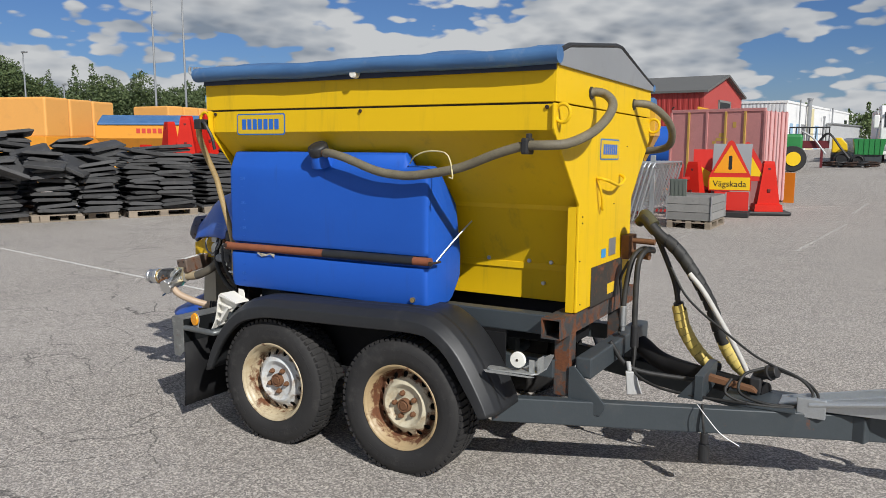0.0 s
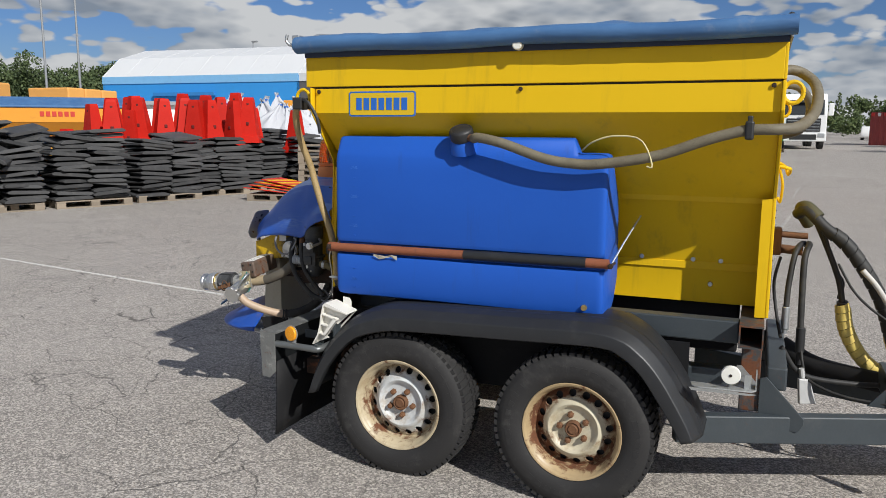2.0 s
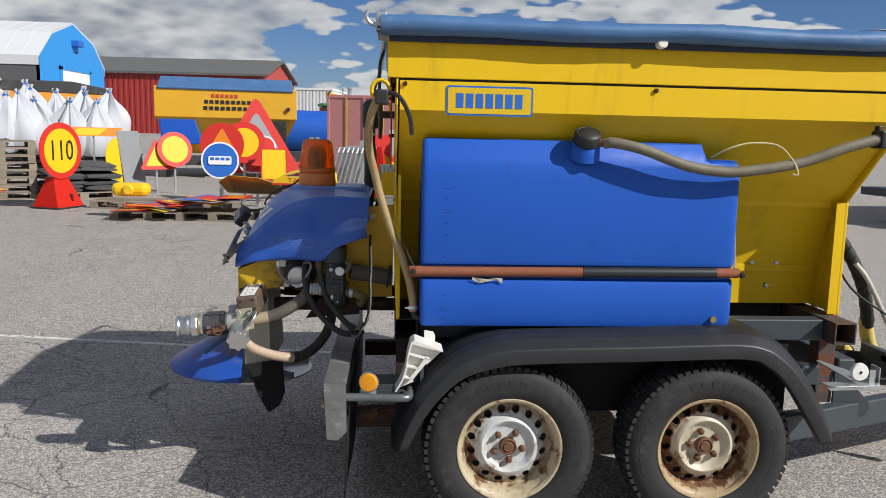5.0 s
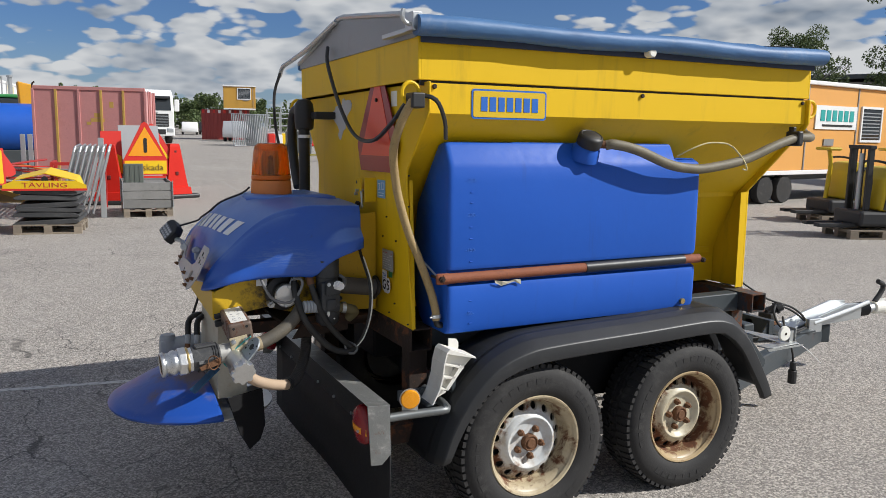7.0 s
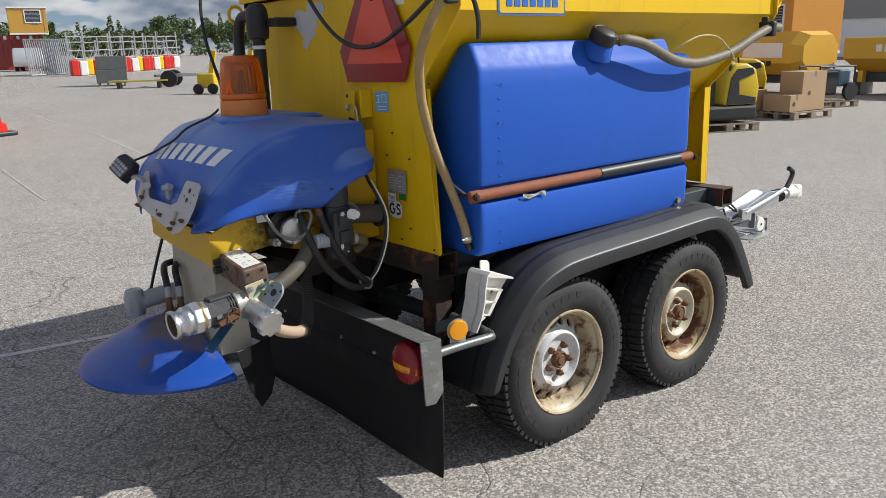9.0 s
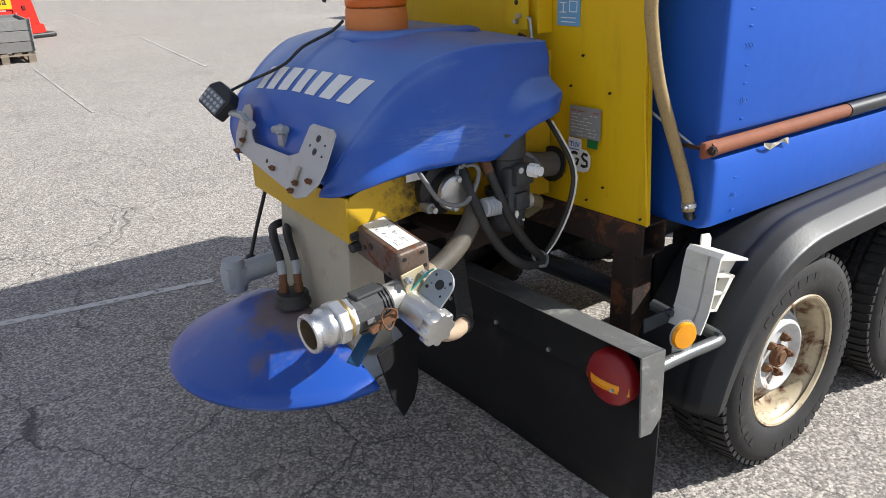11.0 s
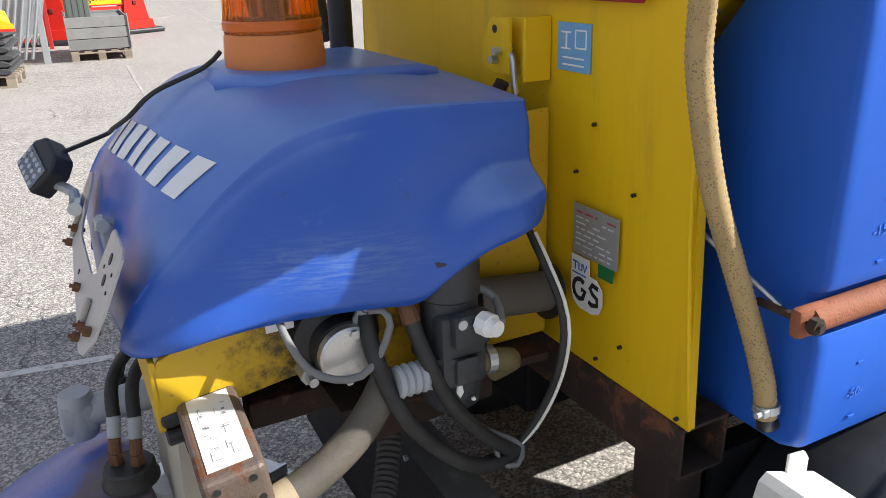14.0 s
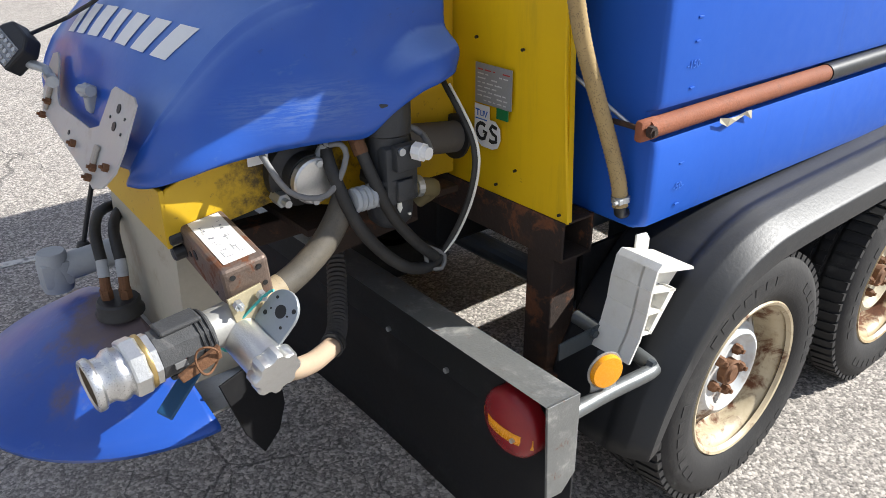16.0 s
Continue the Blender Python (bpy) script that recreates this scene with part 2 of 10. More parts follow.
def corrugated(name, col, axis, pitch):
    """Profiled sheet metal, its ribs running up; axis is the wall's own length axis."""

    def build(n, b, co):
        s = n.add("ShaderNodeSeparateXYZ", None, i0=co).outputs[axis]
        w = n.math("PINGPONG", n.math("DIVIDE", s, pitch), 0.5)
        c = n.mix(n.math("MULTIPLY", n.noise(co, 0.5, 5, 0.6), 0.35), col, tuple(v * 0.6 for v in col))
        n.put(b, "Base_Color", c), n.put(b, "Roughness", 0.5)
        bump(n, b, n.ramp(w, 0.15, 0.3), 0.9, 0.05)

    return material(name, build)


YELLOW = yellow_mat()
BLUE = tank_mat()
TARP = tarp_mat()
DARK = worn("dark_frame_paint", (0.045, 0.055, 0.062), 0.45, 0, 0.25, (0.10, 0.095, 0.09), 0.35, 7, 0.1, 0.15)
FEND = worn("black_fender_plastic", (0.017, 0.018, 0.020), 0.44, 0, 0.25, (0.09, 0.086, 0.08), 0.22, 9)
RUBBER = worn("tyre_rubber", (0.020, 0.019, 0.019), 0.75, 0, 0.3, (0.10, 0.095, 0.088), 0.5, 9, 0.2)


def rim_mat(name, dish, lip, heavy):
    """Rim paint that rusts from the deep outer ring and round the nuts."""

    def build(n, b, co):
        sep = n.add("ShaderNodeSeparateXYZ", None, i0=co)
        r = n.math("SQRT", n.math("ADD", n.math("MULTIPLY", sep.outputs[0], sep.outputs[0]), n.math("MULTIPLY", sep.outputs[2], sep.outputs[2])))
        ring = n.math("MULTIPLY", n.ramp(r, 0.120, 0.150), n.math("SUBTRACT", 1.0, n.ramp(r, 0.178, 0.196)))
        nut = n.math("SUBTRACT", 1.0, n.ramp(r, 0.05, 0.09))
        c = n.mix(n.ramp(r, 0.13, 0.17), dish, lip)
        c = n.mix(n.math("MULTIPLY", n.ramp(n.noise(co, 14, 6, 0.65), 0.42, 0.72), 0.6), c, (0.30, 0.21, 0.11))
        f = n.math("ADD", n.noise(co, 17, 9, 0.66, 0.5), n.math("ADD", n.math("MULTIPLY", ring, heavy), n.math("MULTIPLY", nut, 0.02)))
        f = n.math("ADD", f, n.math("MULTIPLY", n.math("SUBTRACT", n.noise(co, 5.0, 2, 0.5), 0.5), 0.16))
        f = n.math("SUBTRACT", f, n.math("MULTIPLY", n.math("SUBTRACT", 1.0, n.ramp(r, 0.105, 0.14)), 0.07))
        rn = n.ramp(f, 0.53, 0.72)
        rc = n.mix(n.noise(co, 70, 6, 0.7), (0.21, 0.075, 0.026), (0.045, 0.02, 0.013))
        n.put(b, "Base_Color", n.mix(rn, c, rc))
        n.put(b, "Roughness", n.math("ADD", 0.42, n.math("MULTIPLY", rn, 0.45)))
        bump(n, b, n.math("ADD", rn, n.math("MULTIPLY", n.noise(co, 90, 4), 0.4)), 0.3, 0.004)

    return material(name, build)


RIM = rim_mat("cream_rim_paint", (0.55, 0.50, 0.37), (0.42, 0.31, 0.17), 0.20)
RIMW = rim_mat("pale_rim_paint", (0.58, 0.60, 0.60), (0.50, 0.42, 0.28), 0.10)
RUST = worn("rusty_steel", (0.15, 0.068, 0.030), 0.8, 0, 0.5, (0.04, 0.022, 0.016), 0.7, 12, 0.4)
RUSTD = worn("dark_rusty_steel", (0.030, 0.018, 0.013), 0.85, 0, 0.6, (0.19, 0.07, 0.025), 0.55, 7, 0.5, 0.42)
ZINC = worn("galvanised_steel", (0.52, 0.54, 0.55), 0.42, 0.85, 0.25, (0.3, 0.3, 0.3), 0.3, 8, 0.15)
ALU = worn("cast_aluminium", (0.66, 0.66, 0.65), 0.38, 0.9, 0.2, (0.25, 0.24, 0.22), 0.35, 14, 0.2)
BARE = worn("scratched_bare_metal", (0.42, 0.43, 0.42), 0.42, 0.5, 0.5, (0.05, 0.05, 0.05), 0.8, 16, 0.2)
GREY = worn("grey_sheet_metal", (0.30, 0.31, 0.32), 0.5, 0.3, 0.15, (0.14, 0.13, 0.12), 0.3, 5)
BLACK = worn("black_plastic", (0.02, 0.02, 0.021), 0.5, 0, 0.3, (0.09, 0.088, 0.085), 0.3, 10)
BLACKM = worn("black_rubber_sheet", (0.012, 0.012, 0.013), 0.65, 0, 0.3, (0.09, 0.085, 0.08), 0.15, 6, 0.08, 0, 0, 0.2)
WHITE = worn("white_plastic", (0.78, 0.77, 0.70), 0.5, 0, 0.1, (0.35, 0.28, 0.18), 0.35, 9)
WPAINT = worn("white_paint", (0.80, 0.80, 0.79), 0.5, 0, 0.08, (0.4, 0.39, 0.37), 0.2, 3)
ORANGE = worn("orange_paint", (0.72, 0.30, 0.03), 0.45, 0, 0.1, (0.25, 0.13, 0.05), 0.3, 2)
ORANGEL = worn("pale_orange_panel", (0.74, 0.36, 0.09), 0.5, 0, 0.08, (0.4, 0.2, 0.07), 0.2, 1.5)
RED = worn("red_plastic", (0.52, 0.016, 0.008), 0.6, 0, 0.2, (0.25, 0.05, 0.03), 0.35, 4, 0.05, 0, 0.15, 0.2)
REDP = worn("red_paint", (0.45, 0.03, 0.025), 0.5, 0, 0.2, (0.15, 0.05, 0.04), 0.3, 3)
PINK = worn("faded_red_paint", (0.50, 0.22, 0.21), 0.6, 0, 0.2, (0.22, 0.09, 0.07), 0.45, 2.2, 0.1, 0.12)
SIGNY = worn("sign_yellow_sheet", (0.80, 0.52, 0.01), 0.4, 0, 0.06, (0.4, 0.25, 0.05), 0.2, 4)
SIGNR = worn("sign_red_sheet", (0.62, 0.03, 0.02), 0.4, 0, 0.06, (0.3, 0.05, 0.03), 0.2, 4)
SIGNO = worn("sign_orange_sheet", (0.80, 0.24, 0.02), 0.4, 0, 0.06, (0.4, 0.12, 0.03), 0.2, 4)
INK = worn("black_ink", (0.015, 0.015, 0.015), 0.5, 0, 0.05, (0.05, 0.05, 0.05), 0.1, 5)
SIGNB = worn("sign_blue_sheet", (0.02, 0.13, 0.50), 0.4, 0, 0.06, (0.1, 0.1, 0.2), 0.15, 4)
SLAB = worn("black_rubber_slab", (0.050, 0.050, 0.051), 0.62, 0, 0.35, (0.19, 0.18, 0.17), 0.5, 3, 0.15, 0, 0.35)
WOOD = worn("weathered_pallet_wood", (0.25, 0.205, 0.155), 0.8, 0, 0.35, (0.12, 0.10, 0.08), 0.5, 6, 0.2, 0, 0.2)
WOODG = worn("grey_weathered_wood", (0.22, 0.215, 0.205), 0.85, 0, 0.3, (0.09, 0.085, 0.08), 0.45, 7, 0.2, 0, 0.15)
CARD = worn("cardboard", (0.42, 0.28, 0.16), 0.8, 0, 0.12, (0.25, 0.16, 0.09), 0.25, 4)
AMBER = clear("amber_glass", (1.0, 0.36, 0.02), 0.10, 0.88)
AMBERP = worn("amber_reflector", (0.85, 0.33, 0.01), 0.25, 0, 0.1, (0.5, 0.2, 0.03), 0.2, 20)
REDL = worn("red_lamp_lens", (0.24, 0.008, 0.012), 0.15, 0, 0.1, (0.1, 0.01, 0.01), 0.2, 30, 0.25)
GLASS = worn("window_glass", (0.03, 0.035, 0.04), 0.06, 0, 0.05, (0.1, 0.1, 0.1), 0.05, 2, 0.02)
HOSEG = hose_mat("grey_brown_hose", (0.145, 0.125, 0.085), (0.20, 0.175, 0.12))
HOSEB = hose_mat("buff_hose", (0.40, 0.28, 0.12), (0.29, 0.21, 0.10), 0.55)
HOSEK = hose_mat("black_hose", (0.016, 0.016, 0.016), (0.040, 0.039, 0.036))
HOSEY = hose_mat("yellow_spiral_guard", (0.72, 0.55, 0.14), (0.58, 0.45, 0.16), 0.2)
ASPHALT = asphalt()
BRASS = worn("brass", (0.55, 0.40, 0.17), 0.35, 0.9, 0.2, (0.2, 0.15, 0.08), 0.3, 15)
PALEGREY = worn("pale_grey_plastic", (0.34, 0.36, 0.38), 0.5, 0, 0.12, (0.15, 0.14, 0.13), 0.35, 9)
GREEN = worn("green_paint", (0.02, 0.20, 0.05), 0.45, 0, 0.15, (0.05, 0.08, 0.04), 0.3, 3)
TENTB = worn("blue_tent_cloth", (0.03, 0.27, 0.66), 0.55, 0, 0.06, (0.03, 0.16, 0.4), 0.25, 0.6)
TENTW = worn("white_tent_cloth", (0.62, 0.63, 0.64), 0.6, 0, 0.05, (0.5, 0.51, 0.53), 0.3, 0.5)
BAG = worn("white_woven_bag", (0.52, 0.53, 0.56), 0.7, 0, 0.12, (0.5, 0.52, 0.58), 0.35, 3, 0.3)

# ---- mesh building ----
def mesh_of(name, bm, mat, smooth=False):
    me = bpy.data.meshes.new(name)
    bmesh.ops.recalc_face_normals(bm, faces=bm.faces)
    bm.to_mesh(me)
    bm.free()
    for m in mat if isinstance(mat, (list, tuple)) else (mat,):
        me.materials.append(m)
    if smooth:
        me.shade_smooth()
        me.set_sharp_from_angle(angle=radians(38))
    return me


def part(name, bm, mat, parent=None, label="", smooth=False):
    """Links a bmesh as one mesh object under a thing or a part."""
    ob = new(name, bm if isinstance(bm, bpy.types.Mesh) else mesh_of(name, bm, mat, smooth))
    if parent is not None:
        ob.parent = parent
    return tagged(ob, label)


def thing(name, label, category, m=None, group="", kind=""):
    ob = new(name)
    ob.empty_display_size = 0.2
    if m is not None:
        ob.matrix_world = m
    return tagged(ob, label, category, group, kind)


def join(*bms):
    out = bmesh.new()
    for b in bms:
        me = bpy.data.meshes.new("tmp")
        b.to_mesh(me)
        out.from_mesh(me)
        bpy.data.meshes.remove(me)
        b.free()
    return out


def moved(bm, m):
    bmesh.ops.transform(bm, matrix=m, verts=bm.verts)
    return bm


def bevelled(bm, w, seg=2, angle=30):
    if w > 0:
        es = [e for e in bm.edges if len(e.link_faces) == 2 and e.calc_face_angle(0) > radians(angle)]
        bmesh.ops.bevel(bm, geom=es, offset=w, segments=seg, affect="EDGES", profile=0.5, clamp_overlap=True)
    return bm


def box(x0, x1, y0, y1, z0, z1, bev=0.0, seg=2):
    bm = bmesh.new()
    bmesh.ops.create_cube(bm, size=1)
    bmesh.ops.transform(bm, matrix=Matrix.Translation(((x0 + x1) / 2, (y0 + y1) / 2, (z0 + z1) / 2)) @ Matrix.Diagonal((abs(x1 - x0), abs(y1 - y0), abs(z1 - z0), 1)), verts=bm.verts)
    return bevelled(bm, bev, seg)


def prism(pts, axis, a, b, bev=0.0, seg=2):
    """A polygon given in the two other axes (in x, y, z order), drawn out along axis from a to b."""
    bm = bmesh.new()
    def at(p, v):
        return {"x": (v, p[0], p[1]), "y": (p[0], v, p[1]), "z": (p[0], p[1], v)}[axis]
    lo, hi = [bm.verts.new(at(p, a)) for p in pts], [bm.verts.new(at(p, b)) for p in pts]
    bm.faces.new(lo)
    bm.faces.new(hi[::-1])
    for i in range(len(pts)):
        j = (i + 1) % len(pts)
        bm.faces.new((lo[i], hi[i], hi[j], lo[j]))
    bmesh.ops.recalc_face_normals(bm, faces=bm.faces)
    return bevelled(bm, bev, seg)


def frame_axes(d):
    d = Vector(d).normalized()
    u = d.cross((0, 0, 1))
    if u.length < 0.05:
        u = d.cross((1, 0, 0))
    u.normalize()
    return d, u, d.cross(u)


def loft(rings, closed=True, caps=True):
    bm = bmesh.new()
    vs = [[bm.verts.new(p) for p in r] for r in rings]
    n = len(vs[0])
    for a, b in zip(vs, vs[1:]):
        for i in range(n if closed else n - 1):
            j = (i + 1) % n
            bm.faces.new((a[i], a[j], b[j], b[i]))
    if caps and closed:
        bm.faces.new(vs[0][::-1])
        bm.faces.new(vs[-1])
    return bm


def lathe(profile, origin, axis, seg=32, caps=True):
    """A profile of (radius, distance along the axis), spun."""
    d, u, v = frame_axes(axis)
    o = Vector(origin)
    rings = [[o + d * h + (u * math.cos(2 * math.pi * i / seg) + v * math.sin(2 * math.pi * i / seg)) * max(r, 1e-4) for i in range(seg)] for r, h in profile]
    return loft(rings, True, caps)


def cyl(p, q, r, seg=20, r2=None, bev=0.0):
    p, q = Vector(p), Vector(q)
    l = (q - p).length
    r2 = r if r2 is None else r2
    if bev:
        return lathe([(r - bev, 0), (r, bev), (r2, l - bev), (r2 - bev, l)], p, q - p, seg)
    return lathe([(r, 0), (r2, l)], p, q - p, seg)


def smooth_path(pts, step=0.02):
    """Catmull-Rom through the points."""
    p = [Vector(a) for a in pts]
    p = [p[0] * 2 - p[1]] + p + [p[-1] * 2 - p[-2]]
    out = []
    for a, b, c, d in zip(p, p[1:], p[2:], p[3:]):
        n = max(2, int((c - b).length / step))
        for i in range(n):
            t = i / n
            out.append(0.5 * (2 * b + (c - a) * t + (2 * a - 5 * b + 4 * c - d) * t * t + (3 * b - a - 3 * c + d) * t ** 3))
    out.append(p[-2])
    return out


def tube(pts, r, seg=10, step=0.02, ribs=0.0, pitch=0.012, curve=True):
    """A round hose or rod through the points; ribs: how far its rings stand proud."""
    path = smooth_path(pts, pitch / 2 if ribs else step) if curve else [Vector(p) for p in pts]
    d0 = (path[1] - path[0]).normalized()
    _, u, _ = frame_axes(d0)
    rings = []
    for i, p in enumerate(path):
        d = (path[min(i + 1, len(path) - 1)] - path[max(i - 1, 0)]).normalized()
        u = (u - d * u.dot(d)).normalized()
        v = d.cross(u)
        rr = r + (ribs if ribs and i % 2 else 0)
        rings.append([p + (u * math.cos(2 * math.pi * k / seg) + v * math.sin(2 * math.pi * k / seg)) * rr for k in range(seg)])
    return loft(rings)


def spiral(pts, r, pitch, width, thick=0.003, steps=20):
    """A flat band wound round a path."""
    path = smooth_path(pts, 0.004)
    length = sum((b - a).length for a, b in zip(path, path[1:]))
    marks, run = [0.0], 0.0
    for a, b in zip(path, path[1:]):
        run += (b - a).length
        marks.append(run)

    def along(s):
        s = min(max(s, 0.0), length - 1e-6)
        k = next(i for i in range(len(marks) - 1) if marks[i + 1] > s)
        return path[k].lerp(path[k + 1], (s - marks[k]) / (marks[k + 1] - marks[k])), (path[k + 1] - path[k]).normalized()

    bm, last = bmesh.new(), None
    total = int((length - width) / pitch * steps)
    for i in range(total + 1):
        s, a = i / steps * pitch, 2 * math.pi * i / steps
        ring = []
        for ds, rr in ((0.0, r), (width, r + thick * 0.6), (width, r + thick * 1.6), (0.0, r + thick)):
            p, d = along(s + ds)
            _, u, v = frame_axes(d)
            ring.append(bm.verts.new(p + (u * math.cos(a) + v * math.sin(a)) * rr))
        if last:
            for k in range(4):
                bm.faces.new((last[k], ring[k], ring[(k + 1) % 4], last[(k + 1) % 4]))
        last = ring
    return bm


def rounded(w, h, r, n=4):
    out = []
    for cx, cz, a0 in ((w / 2 - r, h / 2 - r, 0), (-w / 2 + r, h / 2 - r, 90), (-w / 2 + r, -h / 2 + r, 180), (w / 2 - r, -h / 2 + r, 270)):
        for i in range(n + 1):
            a = radians(a0 + 90 * i / n)
            out.append((cx + r * math.cos(a), cz + r * math.sin(a)))
    return out


def circle_pts(r, n=24, cx=0.0, cz=0.0):
    return [(cx + r * math.cos(2 * math.pi * i / n), cz + r * math.sin(2 * math.pi * i / n)) for i in range(n)]


def lettering(name, text, size, m, mat, parent, depth=0.002):
    cu = bpy.data.curves.new(name, "FONT")
    cu.body, cu.size, cu.extrude, cu.align_x, cu.align_y, cu.resolution_u = text, size, depth, "CENTER", "CENTER", 3
    tmp = bpy.data.objects.new(name, cu)
    scene.collection.objects.link(tmp)
    me = bpy.data.meshes.new_from_object(tmp.evaluated_get(bpy.context.evaluated_depsgraph_get()))
    bpy.data.objects.remove(tmp)
    me.materials.clear()
    me.materials.append(mat)
    me.transform(m)
    ob = new(name, me)
    ob.parent = parent
    return ob


# ---- ground ----
# level round the trailer, rising a little across the far yard
def rise(y):
    return 0.012 * min(max(y - 20.0, 0.0), 35.0)


def spot(x, y, z=0.0, rx=0.0, ry=0.0, rz=0.0):
    """A pose on the yard."""
    return pose(x, y, z + rise(y), rx, ry, rz)


gb = bmesh.new()
rows_y = [-1500, 20, 24, 30, 40, 50, 55, 1500]
lanes = [[gb.verts.new((x, y, rise(y))) for x in (-1500, -60, 60, 1500)] for y in rows_y]
for a, b in zip(lanes, lanes[1:]):
    for k in range(3):
        gb.faces.new((a[k], a[k + 1], b[k + 1], b[k]))
tagged(part("ground", gb, ASPHALT), "worn grey asphalt yard with fine cracks", "ground", kind="structure")

# ---- the gritting trailer ----
trailer = thing("gritter_trailer", "yellow and blue salt gritter on a dark grey tandem trailer", "trailer", LEVEL)
CY = 0.80  # its middle line


def make_wheel(at, pale, turn):
    wheel = thing("wheel", "", "", pose(*at, 0, turn, 0))
    wheel.parent = trailer
    tyre = lathe([(0.198, 0.0), (0.215, -0.022), (0.25, -0.034), (0.29, -0.033), (0.318, -0.02), (0.331, 0.0), (0.333, 0.05), (0.325, 0.053), (0.325, 0.062), (0.334, 0.065), (0.334, 0.09), (0.325, 0.093), (0.325, 0.102), (0.333, 0.105), (0.331, 0.155), (0.318, 0.175), (0.28, 0.188), (0.22, 0.178), (0.198, 0.155)], (0, 0, 0), (0, 1, 0), 72, False)
    me = bpy.data.meshes.new("tmp")
    tyre.to_mesh(me)
    tyre.free()
    verts, faces = [v.co.copy() for v in me.vertices], [tuple(p.vertices) for p in me.polygons]
    bpy.data.meshes.remove(me)
    body = (verts, faces)
    # tread blocks
    verts, faces = [], []
    for k in range(64):
        for y0, y1, off in ((-0.018, 0.048, 0.0), (0.066, 0.089, 0.4), (0.107, 0.167, 0.2)):
            a0 = 2 * math.pi * (k + off) / 64
            a1 = a0 + 2 * math.pi * 0.66 / 64
            base = len(verts)
            skew = 0.012 if y0 < 0 else -0.012 if y0 > 0.1 else 0.006
            for r in (0.322, 0.3405):
                for a, y in ((a0, y0), (a1, y0), (a1, y1), (a0, y1)):
                    s = skew if y == y1 else 0
                    rr = r - (0.006 if (y0 < 0 and y == y0) or (y0 > 0.1 and y == y1) else 0)
                    verts.append(Vector((math.cos(a + s) * rr, y, math.sin(a + s) * rr)))
            for f in ((4, 5, 6, 7), (0, 1, 5, 4), (1, 2, 6, 5), (2, 3, 7, 6), (3, 0, 4, 7)):
                faces.append(tuple(base + i for i in f))
    tread = (verts, faces)
    # raised marks on the sidewall
    verts, faces = [], []
    for k in range(40):
        if k % 10 > 6:
            continue
        a0, a1 = 2 * math.pi * k / 40, 2 * math.pi * (k + 0.62) / 40
        base = len(verts)
        for y in (-0.03, -0.0348):
            for r, a in ((0.262, a0), (0.262, a1), (0.284, a1), (0.284, a0)):
                verts.append(Vector((math.cos(a) * r, y, math.sin(a) * r)))
        for f in ((4, 5, 6, 7), (0, 1, 5, 4), (1, 2, 6, 5), (2, 3, 7, 6), (3, 0, 4, 7)):
            faces.append(tuple(base + i for i in f))
    owner = wheel
    for name, (vs, fs), label in (("tyre", body, "worn black winter tyre"), ("tread", tread, "blocky tread"), ("sidewall_mark", (verts, faces), "raised marks on the sidewall")):
        for v in vs:
            rad = math.hypot(v.x, v.z)
            grow = (0.198 + (rad - 0.198) * 1.05) / rad
            v.x, v.z = v.x * grow, v.z * grow
        me = bpy.data.meshes.new(name)
        me.from_pydata(vs, [], fs)
        bm = bmesh.new()
        bm.from_mesh(me)
        bpy.data.meshes.remove(me)
        ob = part(name, bm, RUBBER, owner, label, True)
        if name == "tyre":
            owner = ob
        else:
            tagged(ob, label, kind="stuff")
    paint = RIMW if pale else RIM
    rim = lathe([(0.196, -0.012), (0.203, -0.022), (0.21, -0.024), (0.214, -0.018), (0.212, -0.010), (0.2, -0.006), (0.193, 0.004), (0.186, 0.012), (0.182, 0.03), (0.179, 0.052), (0.172, 0.066)], (0, 0, 0), (0, 1, 0), 60, False)
    # ring of round openings
    ring, n, m = bmesh.new(), 16, 16
    r0, r1, y0, y1 = 0.127, 0.172, 0.034, 0.066
    for k in range(n):
        inner, outer, back = [], [], []
        for j in range(m):
            ph = 2 * math.pi * j / m
            cx, cz = math.cos(ph), math.sin(ph)
            q = 1 / max(abs(cx), abs(cz))
            for lst, (u, v) in ((outer, (cx * q, cz * q)), (inner, (cx * 0.56, cz * 0.70)), (back, (cx * 0.54, cz * 0.68))):
                a = 2 * math.pi * (k + u / 2) / n
                w = (v + 1) / 2
                rr, yy = r0 + (r1 - r0) * w, y0 + (y1 - y0) * w + (0.012 if lst is back else 0)
                lst.append(ring.verts.new((math.cos(a) * rr, yy, math.sin(a) * rr)))
        for j in range(m):
            i = (j + 1) % m
            ring.faces.new((outer[j], outer[i], inner[i], inner[j]))
            ring.faces.new((inner[j], inner[i], back[i], back[j]))
    bmesh.ops.remove_doubles(ring, verts=ring.verts, dist=0.0004)
    dish = lathe([(0.1275, 0.034), (0.118, 0.022), (0.108, 0.018), (0.099, 0.022), (0.092, 0.034), (0.084, 0.038), (0.05, 0.038), (0.033, 0.036)], (0, 0, 0), (0, 1, 0), 48, False)
    part("rim", join(rim, ring, dish), paint, wheel, "white steel rim, rusting" if pale else "cream steel rim with heavy rust", True)
    drum = join(lathe([(0.18, 0.06), (0.176, 0.15)], (0, 0, 0), (0, 1, 0), 40, False), lathe([(0.02, 0.075), (0.17, 0.08)], (0, 0, 0), (0, 1, 0), 40, False))
    part("brake_drum", drum, BLACK, wheel, "black brake drum behind the rim")
